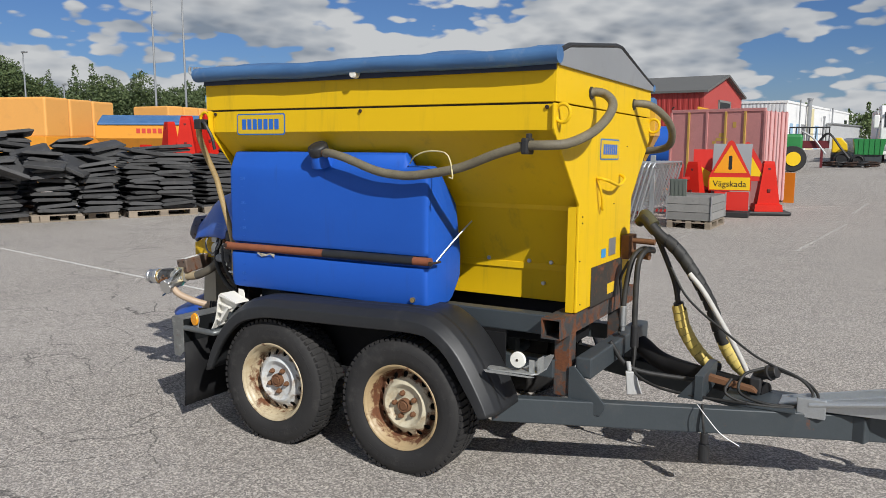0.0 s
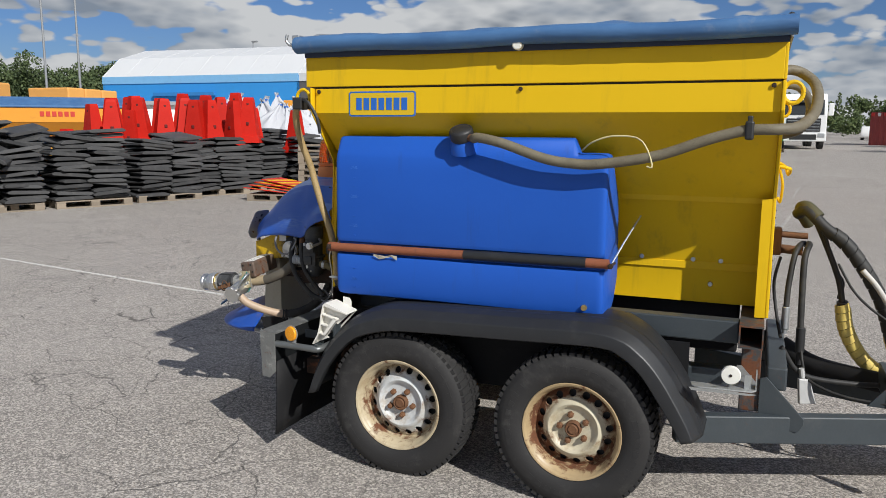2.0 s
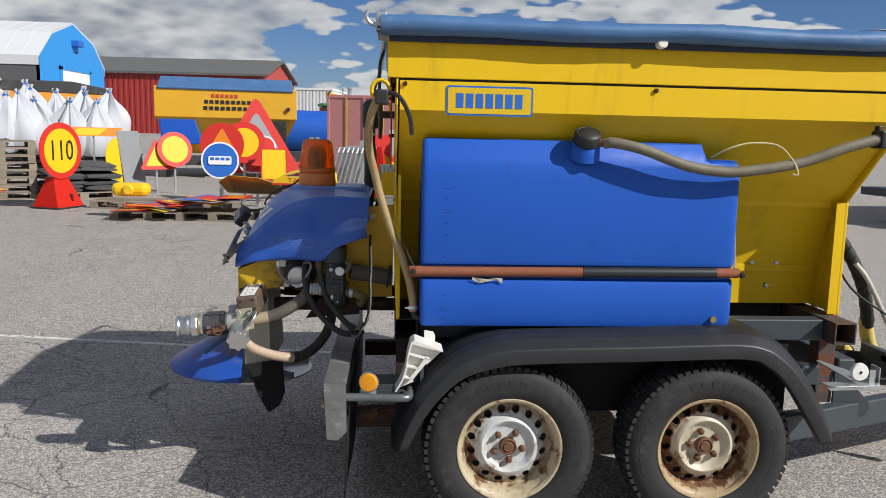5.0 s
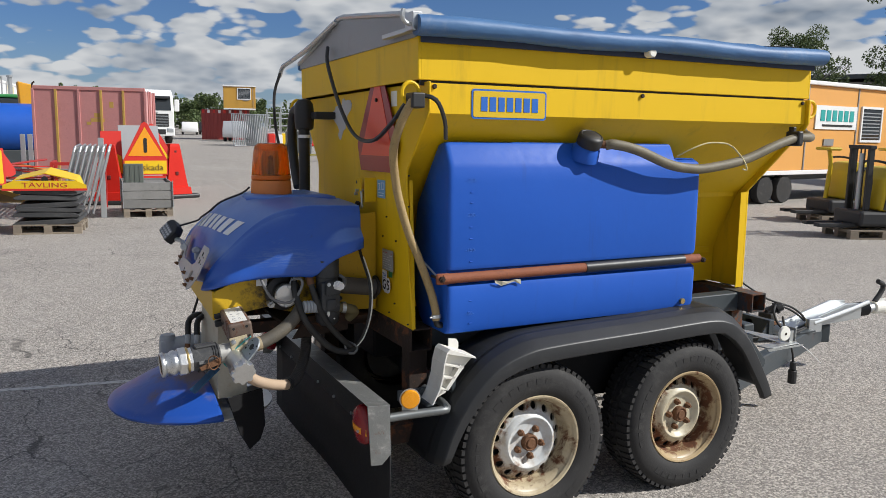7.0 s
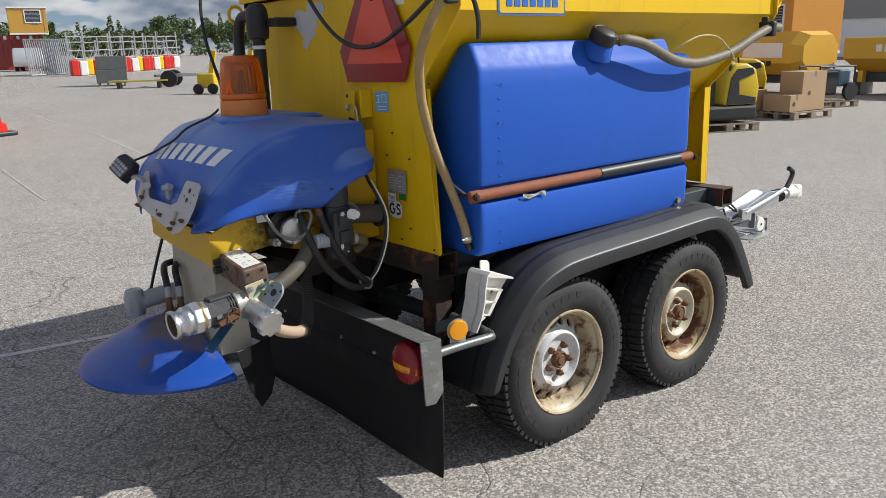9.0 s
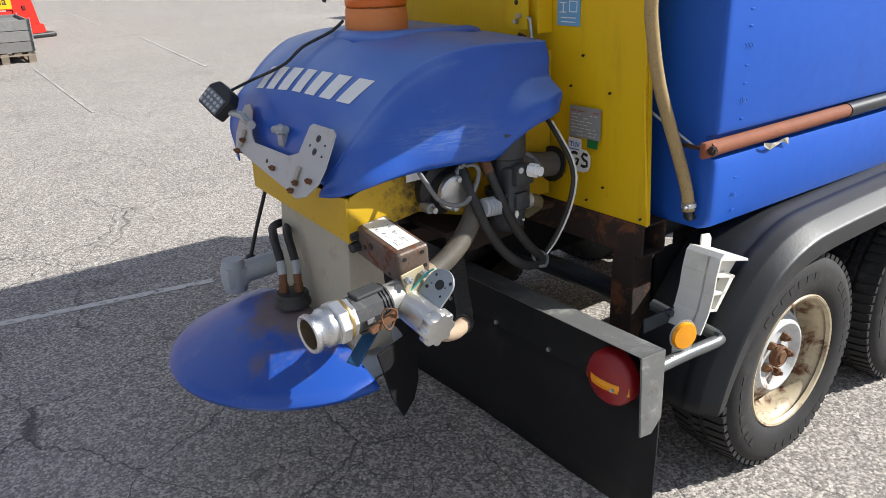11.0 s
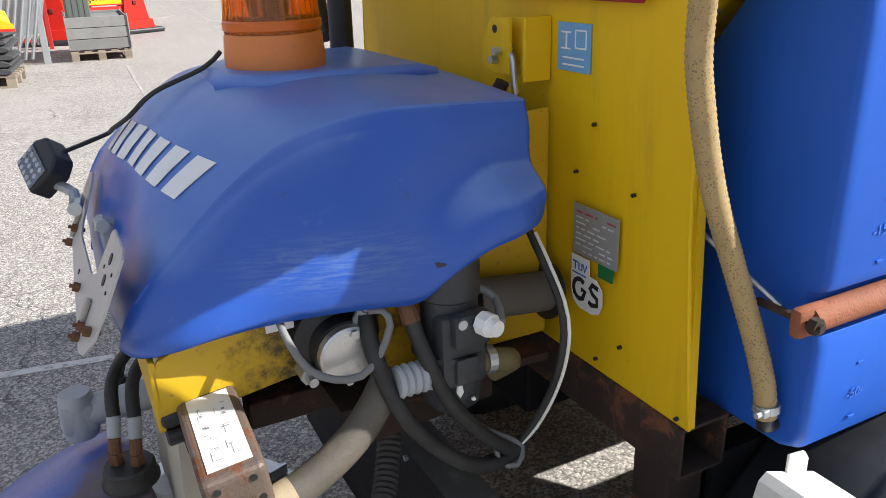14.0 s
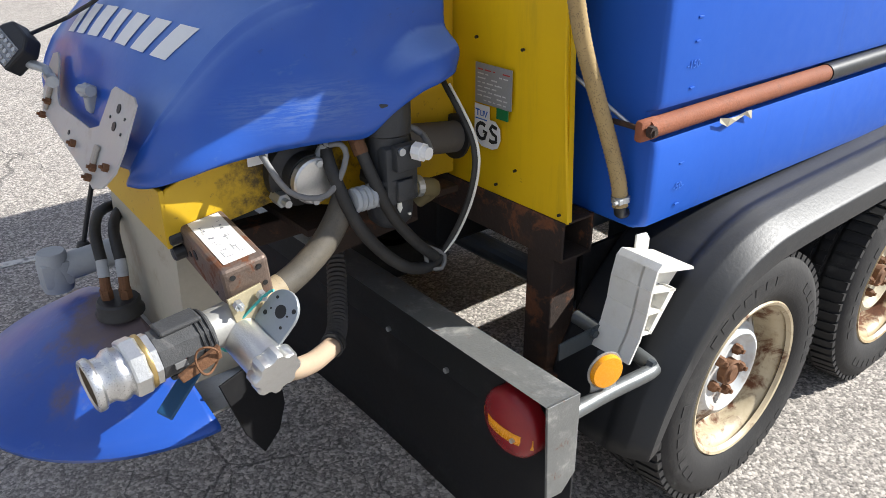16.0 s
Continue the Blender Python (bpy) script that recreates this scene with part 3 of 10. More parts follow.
    part("hub_cap", lathe([(0.036, 0.036), (0.035, 0.016), (0.030, 0.012), (0.027, 0.016), (0.022, 0.016), (0.018, 0.010), (0.0, 0.010)], (0, 0, 0), (0, 1, 0), 20, False), RUST, wheel, "rusty round hub cap", True)
    nut = mesh_of("wheel_nut", lathe([(0.0145, 0.037), (0.0135, 0.022), (0.010, 0.017), (0.0065, 0.016), (0.006, 0.009), (0.0, 0.009)], (0, 0, 0), (0, 1, 0), 6), RUST)
    for k in range(5):
        a = 2 * math.pi * k / 5
        nb = part("wheel_nut", nut, None, wheel)
        nb.location = (math.cos(a) * 0.060, 0, math.sin(a) * 0.060)
    return wheel


make_wheel((0, 0, 0.326), True, 12)
make_wheel((0.812, 0, 0.326), False, 40)
make_wheel((0, 2 * CY, 0.352), True, 60).rotation_euler = (0, radians(20), radians(180))
make_wheel((0.812, 2 * CY, 0.352), False, 10).rotation_euler = (0, radians(20), radians(180))


def make_fender(near):
    top = smooth_path([(-0.47, 0, 0.33), (-0.43, 0, 0.46), (-0.36, 0, 0.585), (-0.24, 0, 0.708), (-0.09, 0, 0.778), (0.1, 0, 0.795), (0.5, 0, 0.806), (0.92, 0, 0.818), (1.04, 0, 0.790), (1.14, 0, 0.715), (1.235, 0, 0.59), (1.31, 0, 0.45), (1.335, 0, 0.385)], 0.05)
    low = smooth_path([(-0.41, 0, 0.345), (-0.37, 0, 0.43), (-0.31, 0, 0.525), (-0.20, 0, 0.632), (-0.06, 0, 0.678), (0.1, 0, 0.693), (0.5, 0, 0.704), (0.90, 0, 0.716), (1.00, 0, 0.695), (1.09, 0, 0.625), (1.17, 0, 0.51), (1.235, 0, 0.41), (1.26, 0, 0.362)], 0.05)
    n = 64
    def pick(path, f):
        i = f * (len(path) - 1)
        k = min(int(i), len(path) - 2)
        return path[k].lerp(path[k + 1], i - k)
    rings = []
    for s in range(n + 1):
        a, b = pick(top, s / n), pick(low, s / n)
        d = b - a
        row = []
        for f, y in ((1.05, -0.036), (1.01, -0.056), (0.98, -0.060), (0.50, -0.063), (0.46, -0.061), (0.43, -0.056), (0.16, -0.022), (0.13, -0.016), (0.11, -0.008), (0.03, 0.012), (0.01, 0.018), (0.0, 0.028), (0.03, 0.034), (0.03, 0.046), (0.0, 0.052), (0.0, 0.21), (0.04, 0.22)):
            p = a + d * f
            row.append((p.x, y if near else 2 * CY - y, p.z))
        rings.append(row)
    bm = loft(rings, False, False)
    ob = part("fender", bm, FEND, trailer, "black plastic tandem mudguard", True)
    so = ob.modifiers.new("thickness", "SOLIDIFY")
    so.thickness, so.offset = 0.006, 0 if near else 0
    return ob


make_fender(True)
make_fender(False)


def beam(name, bm, mat=DARK, label=""):
    return part(name, bm, mat, trailer, label)


# frame: side members, cross members, stubs
for y0, y1 in ((0.30, 0.38), (2 * CY - 0.38, 2 * CY - 0.30)):
    beam("side_member", box(-0.36, 1.44, y0, y1, 0.70, 0.795, 0.006), DARK)
    beam("lower_member", box(-0.30, 1.46, y0 + 0.03, y1 + 0.03, 0.485, 0.575, 0.006), DARK)
beam("front_cross_member", join(box(1.441, 1.447, 0.21, 1.39, 0.705, 0.800), box(1.530, 1.536, 0.21, 1.39, 0.705, 0.800), box(1.447, 1.530, 0.21, 1.39, 0.794, 0.800), box(1.447, 1.530, 0.21, 1.39, 0.705, 0.711)), worn("rusted_dark_paint", (0.05, 0.05, 0.05), 0.6, 0, 0.3, (0.22, 0.09, 0.035), 0.75, 9, 0.3, 0.62), "open square tube, rust through dark paint")
for y in (0.35, 1.17):
    beam("frame_post", box(1.455, 1.535, y, y + 0.08, 0.40, 0.704, 0.004), MATS["rusted_dark_paint"], "rusty square post")
beam("rear_cross_member", join(box(-0.462, -0.456, 0.20, 1.40, 0.715, 0.808, 0.001), box(-0.372, -0.366, 0.20, 1.40, 0.715, 0.808, 0.001), box(-0.456, -0.372, 0.20, 1.40, 0.802, 0.808), box(-0.456, -0.372, 0.20, 1.40, 0.715, 0.721)), RUSTD, "dark rusty open cross tube")
for y in (0.20, 1.32):
    beam("rear_post", box(-0.455, -0.375, y + 0.03, y + 0.11, 0.40, 0.715, 0.004), RUSTD, "rusty square post")
    beam("rear_leg", box(-0.62, -0.40, y, y + 0.06, 0.34, 0.42, 0.004), RUSTD)
for x in (0.0, 0.812):
    beam("axle", cyl((x, 0.12, 0.326), (x, 1.48, 0.326), 0.04, 16), DARK)
    for y in (0.33, 1.2):
        beam("axle_bracket", box(x - 0.06, x + 0.06, y, y + 0.07, 0.30, 0.66), DARK)
# unseen trough, added and made deep to keep sun off the ground behind
beam("conveyor_trough", box(-0.44, 1.43, 0.66, 0.94, 0.57, 0.80, 0.01), BLACKM, "dark added block under the hopper that stops the sun")
beam("inner_wheel_panel", box(-0.35, 1.25, 0.235, 0.245, 0.40, 0.70), BLACKM)
# raised cross beam behind the drawbar
beam("drawbar_cross_beam", box(1.56, 1.64, 0.36, 1.36, 0.50, 0.60, 0.008), DARK)


def drawbar_side(s):
    def at(x, off=0.0):
        return CY + s * (CY - 0.371 - 0.403 * (x - 1.744) + off) * -1
    tip_x = 2.90 if s > 0 else 2.80
    a, b = (1.22, at(1.22)), (tip_x, at(tip_x))
    d = Vector((b[0] - a[0], b[1] - a[1], 0)).normalized()
    w = Vector((-d.y, d.x, 0)) * 0.06 * s
    quad = [Vector((*a, 0)), Vector((*b, 0)), Vector((*b, 0)) + w, Vector((*a, 0)) + w]
    bm = prism([(v.x, v.y) for v in quad], "z", 0.28, 0.40 if s > 0 else 0.397, 0.006)
    part("drawbar", bm, DARK, trailer, "scuffed dark grey box-section drawbar")


drawbar_side(1)
drawbar_side(-1)
# gusset plates
for y in (0.338, 2 * CY - 0.350):
    beam("gusset_plate", prism([(1.535, 0.55), (1.56, 0.56), (1.715, 0.395), (1.715, 0.372), (1.695, 0.338), (1.55, 0.332), (1.535, 0.345)], "y", y, y + 0.012, 0.002), DARK, "dark grey gusset with chipped edges")
# coupling with overrun brake
hitch = part("overrun_coupling", join(prism([(2.42, 0.40), (3.05, 0.42), (3.05, 0.52), (2.9, 0.53), (2.6, 0.46), (2.42, 0.42)], "y", CY - 0.07, CY - 0.055, 0.003), prism([(2.42, 0.40), (3.05, 0.42), (3.05, 0.52), (2.9, 0.53), (2.6, 0.46), (2.42, 0.42)], "y", CY + 0.055, CY + 0.07, 0.003), prism([(2.42, 0.40), (3.05, 0.42), (3.05, 0.50), (2.42, 0.415)], "y", CY - 0.055, CY + 0.055, 0.003)), ZINC, trailer, "galvanised overrun coupling housing")
part("coupling_shaft", cyl((2.95, CY, 0.46), (3.28, CY, 0.46), 0.03, 20, None, 0.004), ZINC, hitch)
part("bellows", tube([(3.05, CY, 0.46), (3.2, CY, 0.46)], 0.036, 16, 0.02, 0.012, 0.03), BLACK, hitch, "black rubber bellows", True)
part("coupling_head", join(cyl((3.26, CY, 0.46), (3.40, CY, 0.46), 0.042, 18, 0.05, 0.006), box(3.36, 3.45, CY - 0.045, CY + 0.045, 0.41, 0.51, 0.02)), WHITE, hitch, "pale coupling head in a clear wrap")
part("coupling_handle", tube([(3.28, CY, 0.50), (3.34, CY, 0.56), (3.36, CY, 0.61), (3.30, CY, 0.64)], 0.017, 10), BLACK, hitch, "black handle")
part("hand_brake", join(tube([(2.55, CY - 0.1, 0.44), (2.85, CY - 0.1, 0.49), (3.08, CY - 0.09, 0.53)], 0.015, 10), box(2.5, 2.62, CY - 0.11, CY - 0.08, 0.38, 0.47, 0.004)), ZINC, hitch, "galvanised hand brake lever")
part("drawbar_plate", box(2.18, 2.50, CY - 0.16, CY + 0.16, 0.402, 0.412, 0.002), DARK, trailer)
part("jack_bracket", join(box(2.06, 2.10, 0.62, 0.98, 0.40, 0.52, 0.003), prism([(1.98, 0.40), (2.06, 0.40), (2.06, 0.5)], "y", 0.63, 0.64)), DARK, trailer)
part("plug_lead", tube([(2.12, 0.52, 0.42), (2.13, 0.5, 0.34), (2.14, 0.5, 0.28)], 0.006, 8), HOSEK, trailer)
part("plug", join(cyl((2.14, 0.5, 0.24), (2.14, 0.5, 0.29), 0.018, 14, None, 0.003), cyl((2.14, 0.5, 0.16), (2.14, 0.5, 0.24), 0.025, 14, None, 0.003)), BLACK, trailer, "hanging black trailer plug")

# ---- hopper ----
hopper = thing("hopper", "yellow sheet steel salt hopper", "")
hopper.parent = trailer


def mirror(pts):
    return pts + [(2 * CY - y, z) for y, z in reversed(pts)]


def shell(prof, x0, x1, t=0.012):
    """A trough of sheet steel: the outline and, inside it, the same outline again."""
    bm = bmesh.new()
    n = len(prof)
    rows = []
    for x in (x0, x1):
        rows.append([bm.verts.new((x, y, z)) for y, z in prof])
        rows.append([bm.verts.new((x, y + (t if y < CY else -t), z)) for y, z in prof])
    a, ai, b, bi = rows
    for i in range(n - 1):
        bm.faces.new((a[i], b[i], b[i + 1], a[i + 1]))
        bm.faces.new((ai[i], ai[i + 1], bi[i + 1], bi[i]))
        bm.faces.new((a[i], a[i + 1], ai[i + 1], ai[i]))
        bm.faces.new((b[i], bi[i], bi[i + 1], b[i + 1]))
    bm.faces.new((a[0], ai[0], bi[0], b[0]))
    bm.faces.new((a[-1], b[-1], bi[-1], ai[-1]))
    return bevelled(bm, 0.006, 2, 25)


part("hopper_trough", shell([(0.055, 1.765), (0.055, 1.655), (0.44, 1.30), (0.585, 0.99), (0.585, 0.812)], -0.457, 1.535), YELLOW, hopper, "", True)
part("hopper_trough", shell([(2 * CY - y, z) for y, z in ((0.055, 1.765), (0.055, 1.655), (0.44, 1.30), (0.585, 0.99), (0.585, 0.812))], -0.457, 1.535), YELLOW, hopper, "", True)
rim_bs = [b for b in (box(-0.495, 1.54, 0.048, 0.062, 1.774, 1.93, 0.003), box(-0.495, 1.54, 2 * CY - 0.062, 2 * CY - 0.048, 1.774, 1.93, 0.003), box(-0.505, -0.493, 0.048, 2 * CY - 0.048, 1.774, 1.935, 0.003), box(1.538, 1.55, 0.048, 2 * CY - 0.048, 1.774, 1.945, 0.003))]
for rim_b in rim_bs:
    part("extension_board", rim_b, YELLOW, hopper, "yellow raised board round the rim")
for y in (0.066, 2 * CY - 0.075):
    part("rim_gap", box(-0.488, 1.533, y, y + 0.009, 1.755, 1.785), BLACK, hopper, "dark joint between the boards")
front_pts = mirror([(0.035, 1.768), (0.035, 1.66), (0.05, 1.635), (0.375, 1.315), (0.375, 0.805)])
part("front_panel", prism(front_pts, "x", 1.536, 1.55, 0.004), YELLOW, hopper, "yellow front panel")
for y in (0.375, 2 * CY - 0.381):
    part("front_flange", box(1.495, 1.536, y, y + 0.006, 0.805, 1.31), YELLOW, hopper)
rear_pts = mirror([(0.025, 1.768), (0.025, 1.67), (0.04, 1.645), (0.222, 1.44), (0.228, 1.40), (0.210, 1.10), (0.194, 0.806)])
panel_bm = prism(rear_pts, "x", -0.472, -0.464, 0.003)
for v in panel_bm.verts:
    v.co.x += max(0.0, 0.93 - v.co.z) * 0.12
part("rear_panel", panel_bm, YELLOW, hopper, "yellow rear panel, faded and patched")
for s in (1, -1):
    part("rear_flange", prism([(CY - s * (CY - y), z) for y, z in ((0.230, 1.40), (0.236, 1.40), (0.216, 1.10), (0.200, 0.81), (0.194, 0.81), (0.210, 1.10))], "x", -0.458, -0.444), YELLOW, hopper)
# lower side strip and flap
part("side_strip", box(0.78, 1.50, 0.576, 0.583, 0.965, 1.0, 0.002), YELLOW, hopper)
for x, z in ((0.99, 1.01), (1.22, 1.01), (1.34, 1.01), (1.30, 0.90)):
    part("bolt", cyl((x, 0.566, z), (x, 0.585, z), 0.011, 10, None, 0.002), ZINC, hopper)
part("strip_rail", box(-0.45, 1.50, 0.432, 0.438, 1.285, 1.33), YELLOW, hopper)
screw = mesh_of("screw", cyl((0, -0.005, 0), (0, 0.004, 0), 0.009, 12, None, 0.002), RUSTD)
for x, z in ((-0.438, 1.752), (0.534, 1.752), (1.508, 1.752)):
    part("screw", screw, None, hopper).location = (x, 0.05, z)
hole = mesh_of("rivet", cyl((-0.003, 0, 0), (0.003, 0, 0), 0.0034, 8), INK)
for y, z in ((0.472, 1.155), (0.330, 1.150), (0.205, 0.83), (0.341, 0.889), (0.40, 0.84), (0.43, 1.24), (0.2, 1.30), (0.2, 1.42)):
    part("rivet", hole, None, hopper).location = (-0.473, y, z)
for y, z in ((0.42, 1.26), (0.42, 1.23), (0.42, 0.84), (0.40, 1.05), (1.1, 1.6), (0.9, 1.3)):
    part("rivet", hole, None, hopper).location = (1.551, y, z)
# lifting eyes
def eye_ring(at):
    pts = [(at[0] + 0.034 * math.cos(a), at[1], at[2] + 0.034 * math.sin(a) * 1.15) for a in [2 * math.pi * i / 16 for i in range(17)]]
    return tube(pts, 0.008, 8, 0.01, 0, 0.012, False)
for x, y in ((1.575, 0.06), (1.575, 2 * CY - 0.06), (-0.53, 0.06), (-0.53, 2 * CY - 0.06)):
    part("lifting_eye", eye_ring((x, y, 1.725)), YELLOW, hopper, "yellow lifting eye")


def badge(name, w, h, m, parent, label):
    """A maker's plate: its frame, ground and a row of plain bars."""
    p = part(name, moved(join(prism(rounded(w, h, 0.012), "y", -0.002, 0.0)), m), SIGNB, parent, label)
    part("ground", moved(prism(rounded(w - 0.014, h - 0.014, 0.009), "y", -0.0035, -0.0022), m), yellow_mat("badge_yellow", (0.70, 0.46, 0.02), 0.1), p)
    bw = (w - 0.07) / 7
    for i in range(7):
        x = -w / 2 + 0.035 + bw * i
        part("bar", moved(box(x + 0.12 * bw, x + 0.85 * bw, -0.0052, -0.0036, -h * 0.24, h * 0.24), m), SIGNB, p)
    return p


badge("maker_badge", 0.335, 0.112, pose(-0.114, 0.0545, 1.695), hopper, "blue-framed yellow maker's badge with plain bars")
badge("maker_badge", 0.30, 0.105, pose(1.5505, 0.80, 1.58, 0, 0, 90), hopper, "small maker's badge on the front panel")
# reflective triangle on the rear panel
worn("pale_plate_ink", (0.6, 0.61, 0.62), 0.5)
worn("red_ink_mark", (0.45, 0.05, 0.05), 0.5)
tri = [(0.688, 1.426), (0.317, 1.426), (0.272, 1.540), (0.436, 1.824), (0.538, 1.824), (0.730, 1.540)]
mar = part("warning_triangle", prism(tri, "x", -0.490, -0.4855, 0.001), worn("dark_red_sheet", (0.26, 0.012, 0.018), 0.3, 0, 0.1, (0.1, 0.02, 0.02), 0.2, 8), hopper, "red slow-vehicle triangle with a dark border")
part("triangle_centre", prism([(0.680, 1.492), (0.322, 1.492), (0.468, 1.798), (0.507, 1.798)], "x", -0.492, -0.4903), worn("bright_red_sheet", (0.72, 0.075, 0.035), 0.35, 0, 0.1, (0.4, 0.05, 0.04), 0.2, 8), mar)
for z in (1.56, 1.72):
    part("bolt", cyl((-0.499, 0.487, z), (-0.476, 0.487, z), 0.008, 10), RUSTD, mar)
peel = [(0.99 + (0.10 + 0.035 * math.sin(3.1 * a) + 0.02 * math.sin(7.3 * a + 1)) * math.cos(a) * 1.05, 1.665 + (0.08 + 0.03 * math.sin(2.3 * a + 2) + 0.012 * math.sin(8 * a)) * math.sin(a)) for a in [2 * math.pi * i / 40 for i in range(40)]]
part("peeled_patch", prism(peel, "x", -0.4738, -0.4721), worn("bare_primer", (0.50, 0.50, 0.50), 0.6, 0, 0.15, (0.4, 0.35, 0.2), 0.3, 9), hopper, "pale patch where the paint has come off")
part("paper_sticker", box(-0.4740, -0.4722, 0.32, 0.38, 1.69, 1.75), WHITE, hopper, "small white sticker")
st = part("blue_sticker", box(-0.4740, -0.4722, 0.445, 0.530, 1.315, 1.390), worn("pale_blue_sticker", (0.16, 0.38, 0.62), 0.4, 0, 0.05, (0.2, 0.3, 0.4), 0.1, 9), hopper, "pale blue instruction sticker")
for z, y0, y1, h in ((1.379, 0.455, 0.483, 0.0012), (1.352, 0.455, 0.483, 0.0012), (1.366, 0.482, 0.484, 0.013), (1.366, 0.455, 0.457, 0.013), (1.375, 0.495, 0.52, 0.0012), (1.350, 0.495, 0.52, 0.0012), (1.336, 0.46, 0.515, 0.0012), (1.325, 0.46, 0.515, 0.0012), (1.362, 0.505, 0.508, 0.012)):
    part("bar", box(-0.4752, -0.4741, y0, y1, z - h, z + h), WPAINT, st)
dp = part("data_plate", box(-0.4745, -0.4722, 0.357, 0.472, 1.016, 1.103), worn("plate_metal", (0.34, 0.35, 0.36), 0.45, 0.3, 0.1, (0.25, 0.25, 0.25), 0.2, 12), hopper, "silver data plate with rows of small bars")
bars_rng = random.Random(12)
for r in range(8):
    y = 0.464
    while y > 0.372:
        w = bars_rng.uniform(0.006, 0.028)
        if bars_rng.random() < 0.7:
            part("bar", box(-0.4752, -0.4745, max(y - w, 0.363), y, 1.089 - 0.0095 * r, 1.0915 - 0.0095 * r), MATS["pale_plate_ink"] if r else MATS["red_ink_mark"], dp)
        y -= w + 0.006
part("green_tag", box(-0.4748, -0.4723, 0.366, 0.402, 0.992, 1.0155), worn("green_sticker", (0.01, 0.16, 0.05), 0.4), hopper, "small green sticker")
sm = pose(-0.4722, 0.431, 0.965, 0, 0, -90)
seal_out = [(-0.043, 0.047), (0.004, 0.047), (0.006, 0.018), (0.024, 0.018), (0.040, 0.004), (0.042, -0.022), (0.034, -0.040), (0.018, -0.047), (-0.018, -0.047), (-0.036, -0.036), (-0.043, -0.016)]
seal = part("test_seal", moved(prism(seal_out, "y", -0.0018, 0.0), sm), WPAINT, hopper, "white test seal with black marks")
arc_g = [(-0.018 + 0.017 * math.cos(a), -0.012 + 0.018 * math.sin(a)) for a in [radians(50 + 28 * q) for q in range(10)]]
for line, w, ink in (
    (arc_g + [(-0.003, -0.012), (-0.014, -0.012)], 0.0085, INK),
    ([(0.031, 0.004), (0.016, 0.007), (0.010, -0.002), (0.018, -0.010), (0.029, -0.014), (0.030, -0.026), (0.016, -0.030), (0.007, -0.027)], 0.0085, INK),
    ([(-0.039, 0.035), (-0.025, 0.035)], 0.003, SIGNB), ([(-0.032, 0.035), (-0.032, 0.021)], 0.003, SIGNB),
    ([(-0.022, 0.035), (-0.022, 0.023), (-0.014, 0.023), (-0.014, 0.035)], 0.003, SIGNB), ([(-0.011, 0.035), (-0.006, 0.022), (-0.001, 0.035)], 0.003, SIGNB),
    ([(-0.039, 0.015), (-0.001, 0.015)], 0.0025, SIGNB)):
    mark = bmesh.new()
    left, right = [], []
    for k, (x, z) in enumerate(line):
        x0, z0 = line[max(k - 1, 0)]
        x1, z1 = line[min(k + 1, len(line) - 1)]
        d = Vector((x1 - x0, 0, z1 - z0)).normalized() * (w / 2)
        left.append(mark.verts.new((x - d.z, -0.0024, z + d.x)))
        right.append(mark.verts.new((x + d.z, -0.0024, z - d.x)))
    for k in range(len(line) - 1):
        mark.faces.new((left[k], left[k + 1], right[k + 1], right[k]))
    part("mark", moved(mark, sm), ink, seal).modifiers.new("thickness", "SOLIDIFY").thickness = 0.0005
# latch on the rear panel
lobe = [(0.545, 1.312), (0.60, 1.312), (0.628, 1.322), (0.635, 1.34), (0.612, 1.395), (0.595, 1.405), (0.545, 1.405)]
latch = part("latch_bracket", prism(lobe, "x", -0.538, -0.532, 0.001), YELLOW, hopper, "yellow latch bracket of two plates")
part("latch_plate", prism([(y + 0.035, z) for y, z in lobe], "x", -0.562, -0.556, 0.001), YELLOW, latch)
part("latch_foot", box(-0.558, -0.5072, 0.538, 0.546, 1.305, 1.408, 0.001), YELLOW, latch)
for y, z in ((0.60, 1.335), (0.588, 1.35)):
    part("bolt", cyl((-0.575, y + 0.02, z), (-0.53, y + 0.02, z), 0.0075, 6), ZINC, latch)
part("latch_slot", cyl((-0.5635, 0.625, 1.385), (-0.5615, 0.625, 1.385), 0.007, 10), INK, latch)
part("latch_grip", tube([(-0.565, 0.595, 1.30), (-0.575, 0.607, 1.27), (-0.585, 0.62, 1.235)], 0.0125, 12), RUSTD, latch, "dark rusty grip")
part("latch_pin", tube([(-0.55, 0.60, 1.345), (-0.56, 0.575, 1.345), (-0.562, 0.567, 1.335), (-0.562, 0.562, 1.30), (-0.562, 0.558, 1.285), (-0.562, 0.566, 1.278)], 0.005, 8), ZINC, latch, "bent steel pin")
part("latch_wire", tube([(-0.563, 0.575, 1.30), (-0.565, 0.58, 1.27), (-0.568, 0.59, 1.23)], 0.0012, 5), ZINC, latch)
latch.location = (0.034, 0.012, -0.01)

# ---- tarpaulin cover ----
cover = thing("tarpaulin_cover", "dusty blue tarpaulin cover with a rolled edge", "")
cover.parent = trailer
# roof sheet
rings = []
for i in range(25):
    x = -0.50 + 2.05 * i / 24
    sag = 0.012 * math.sin(i * 0.9) + 0.008 * math.sin(i * 2.1)
    rings.append([(x, 0.05, 1.985), (x, 0.25, 2.025 + sag), (x, 0.5, 2.06 + sag), (x, 0.84, 2.10 + sag * 0.4), (x, 1.1, 2.055 + sag), (x, 1.35, 2.0 + sag), (x, 1.56, 1.955)])
sheet = part("tarpaulin", loft(rings, False, False), TARP, cover, "", True)
sheet.modifiers.new("thickness", "SOLIDIFY").thickness = 0.006
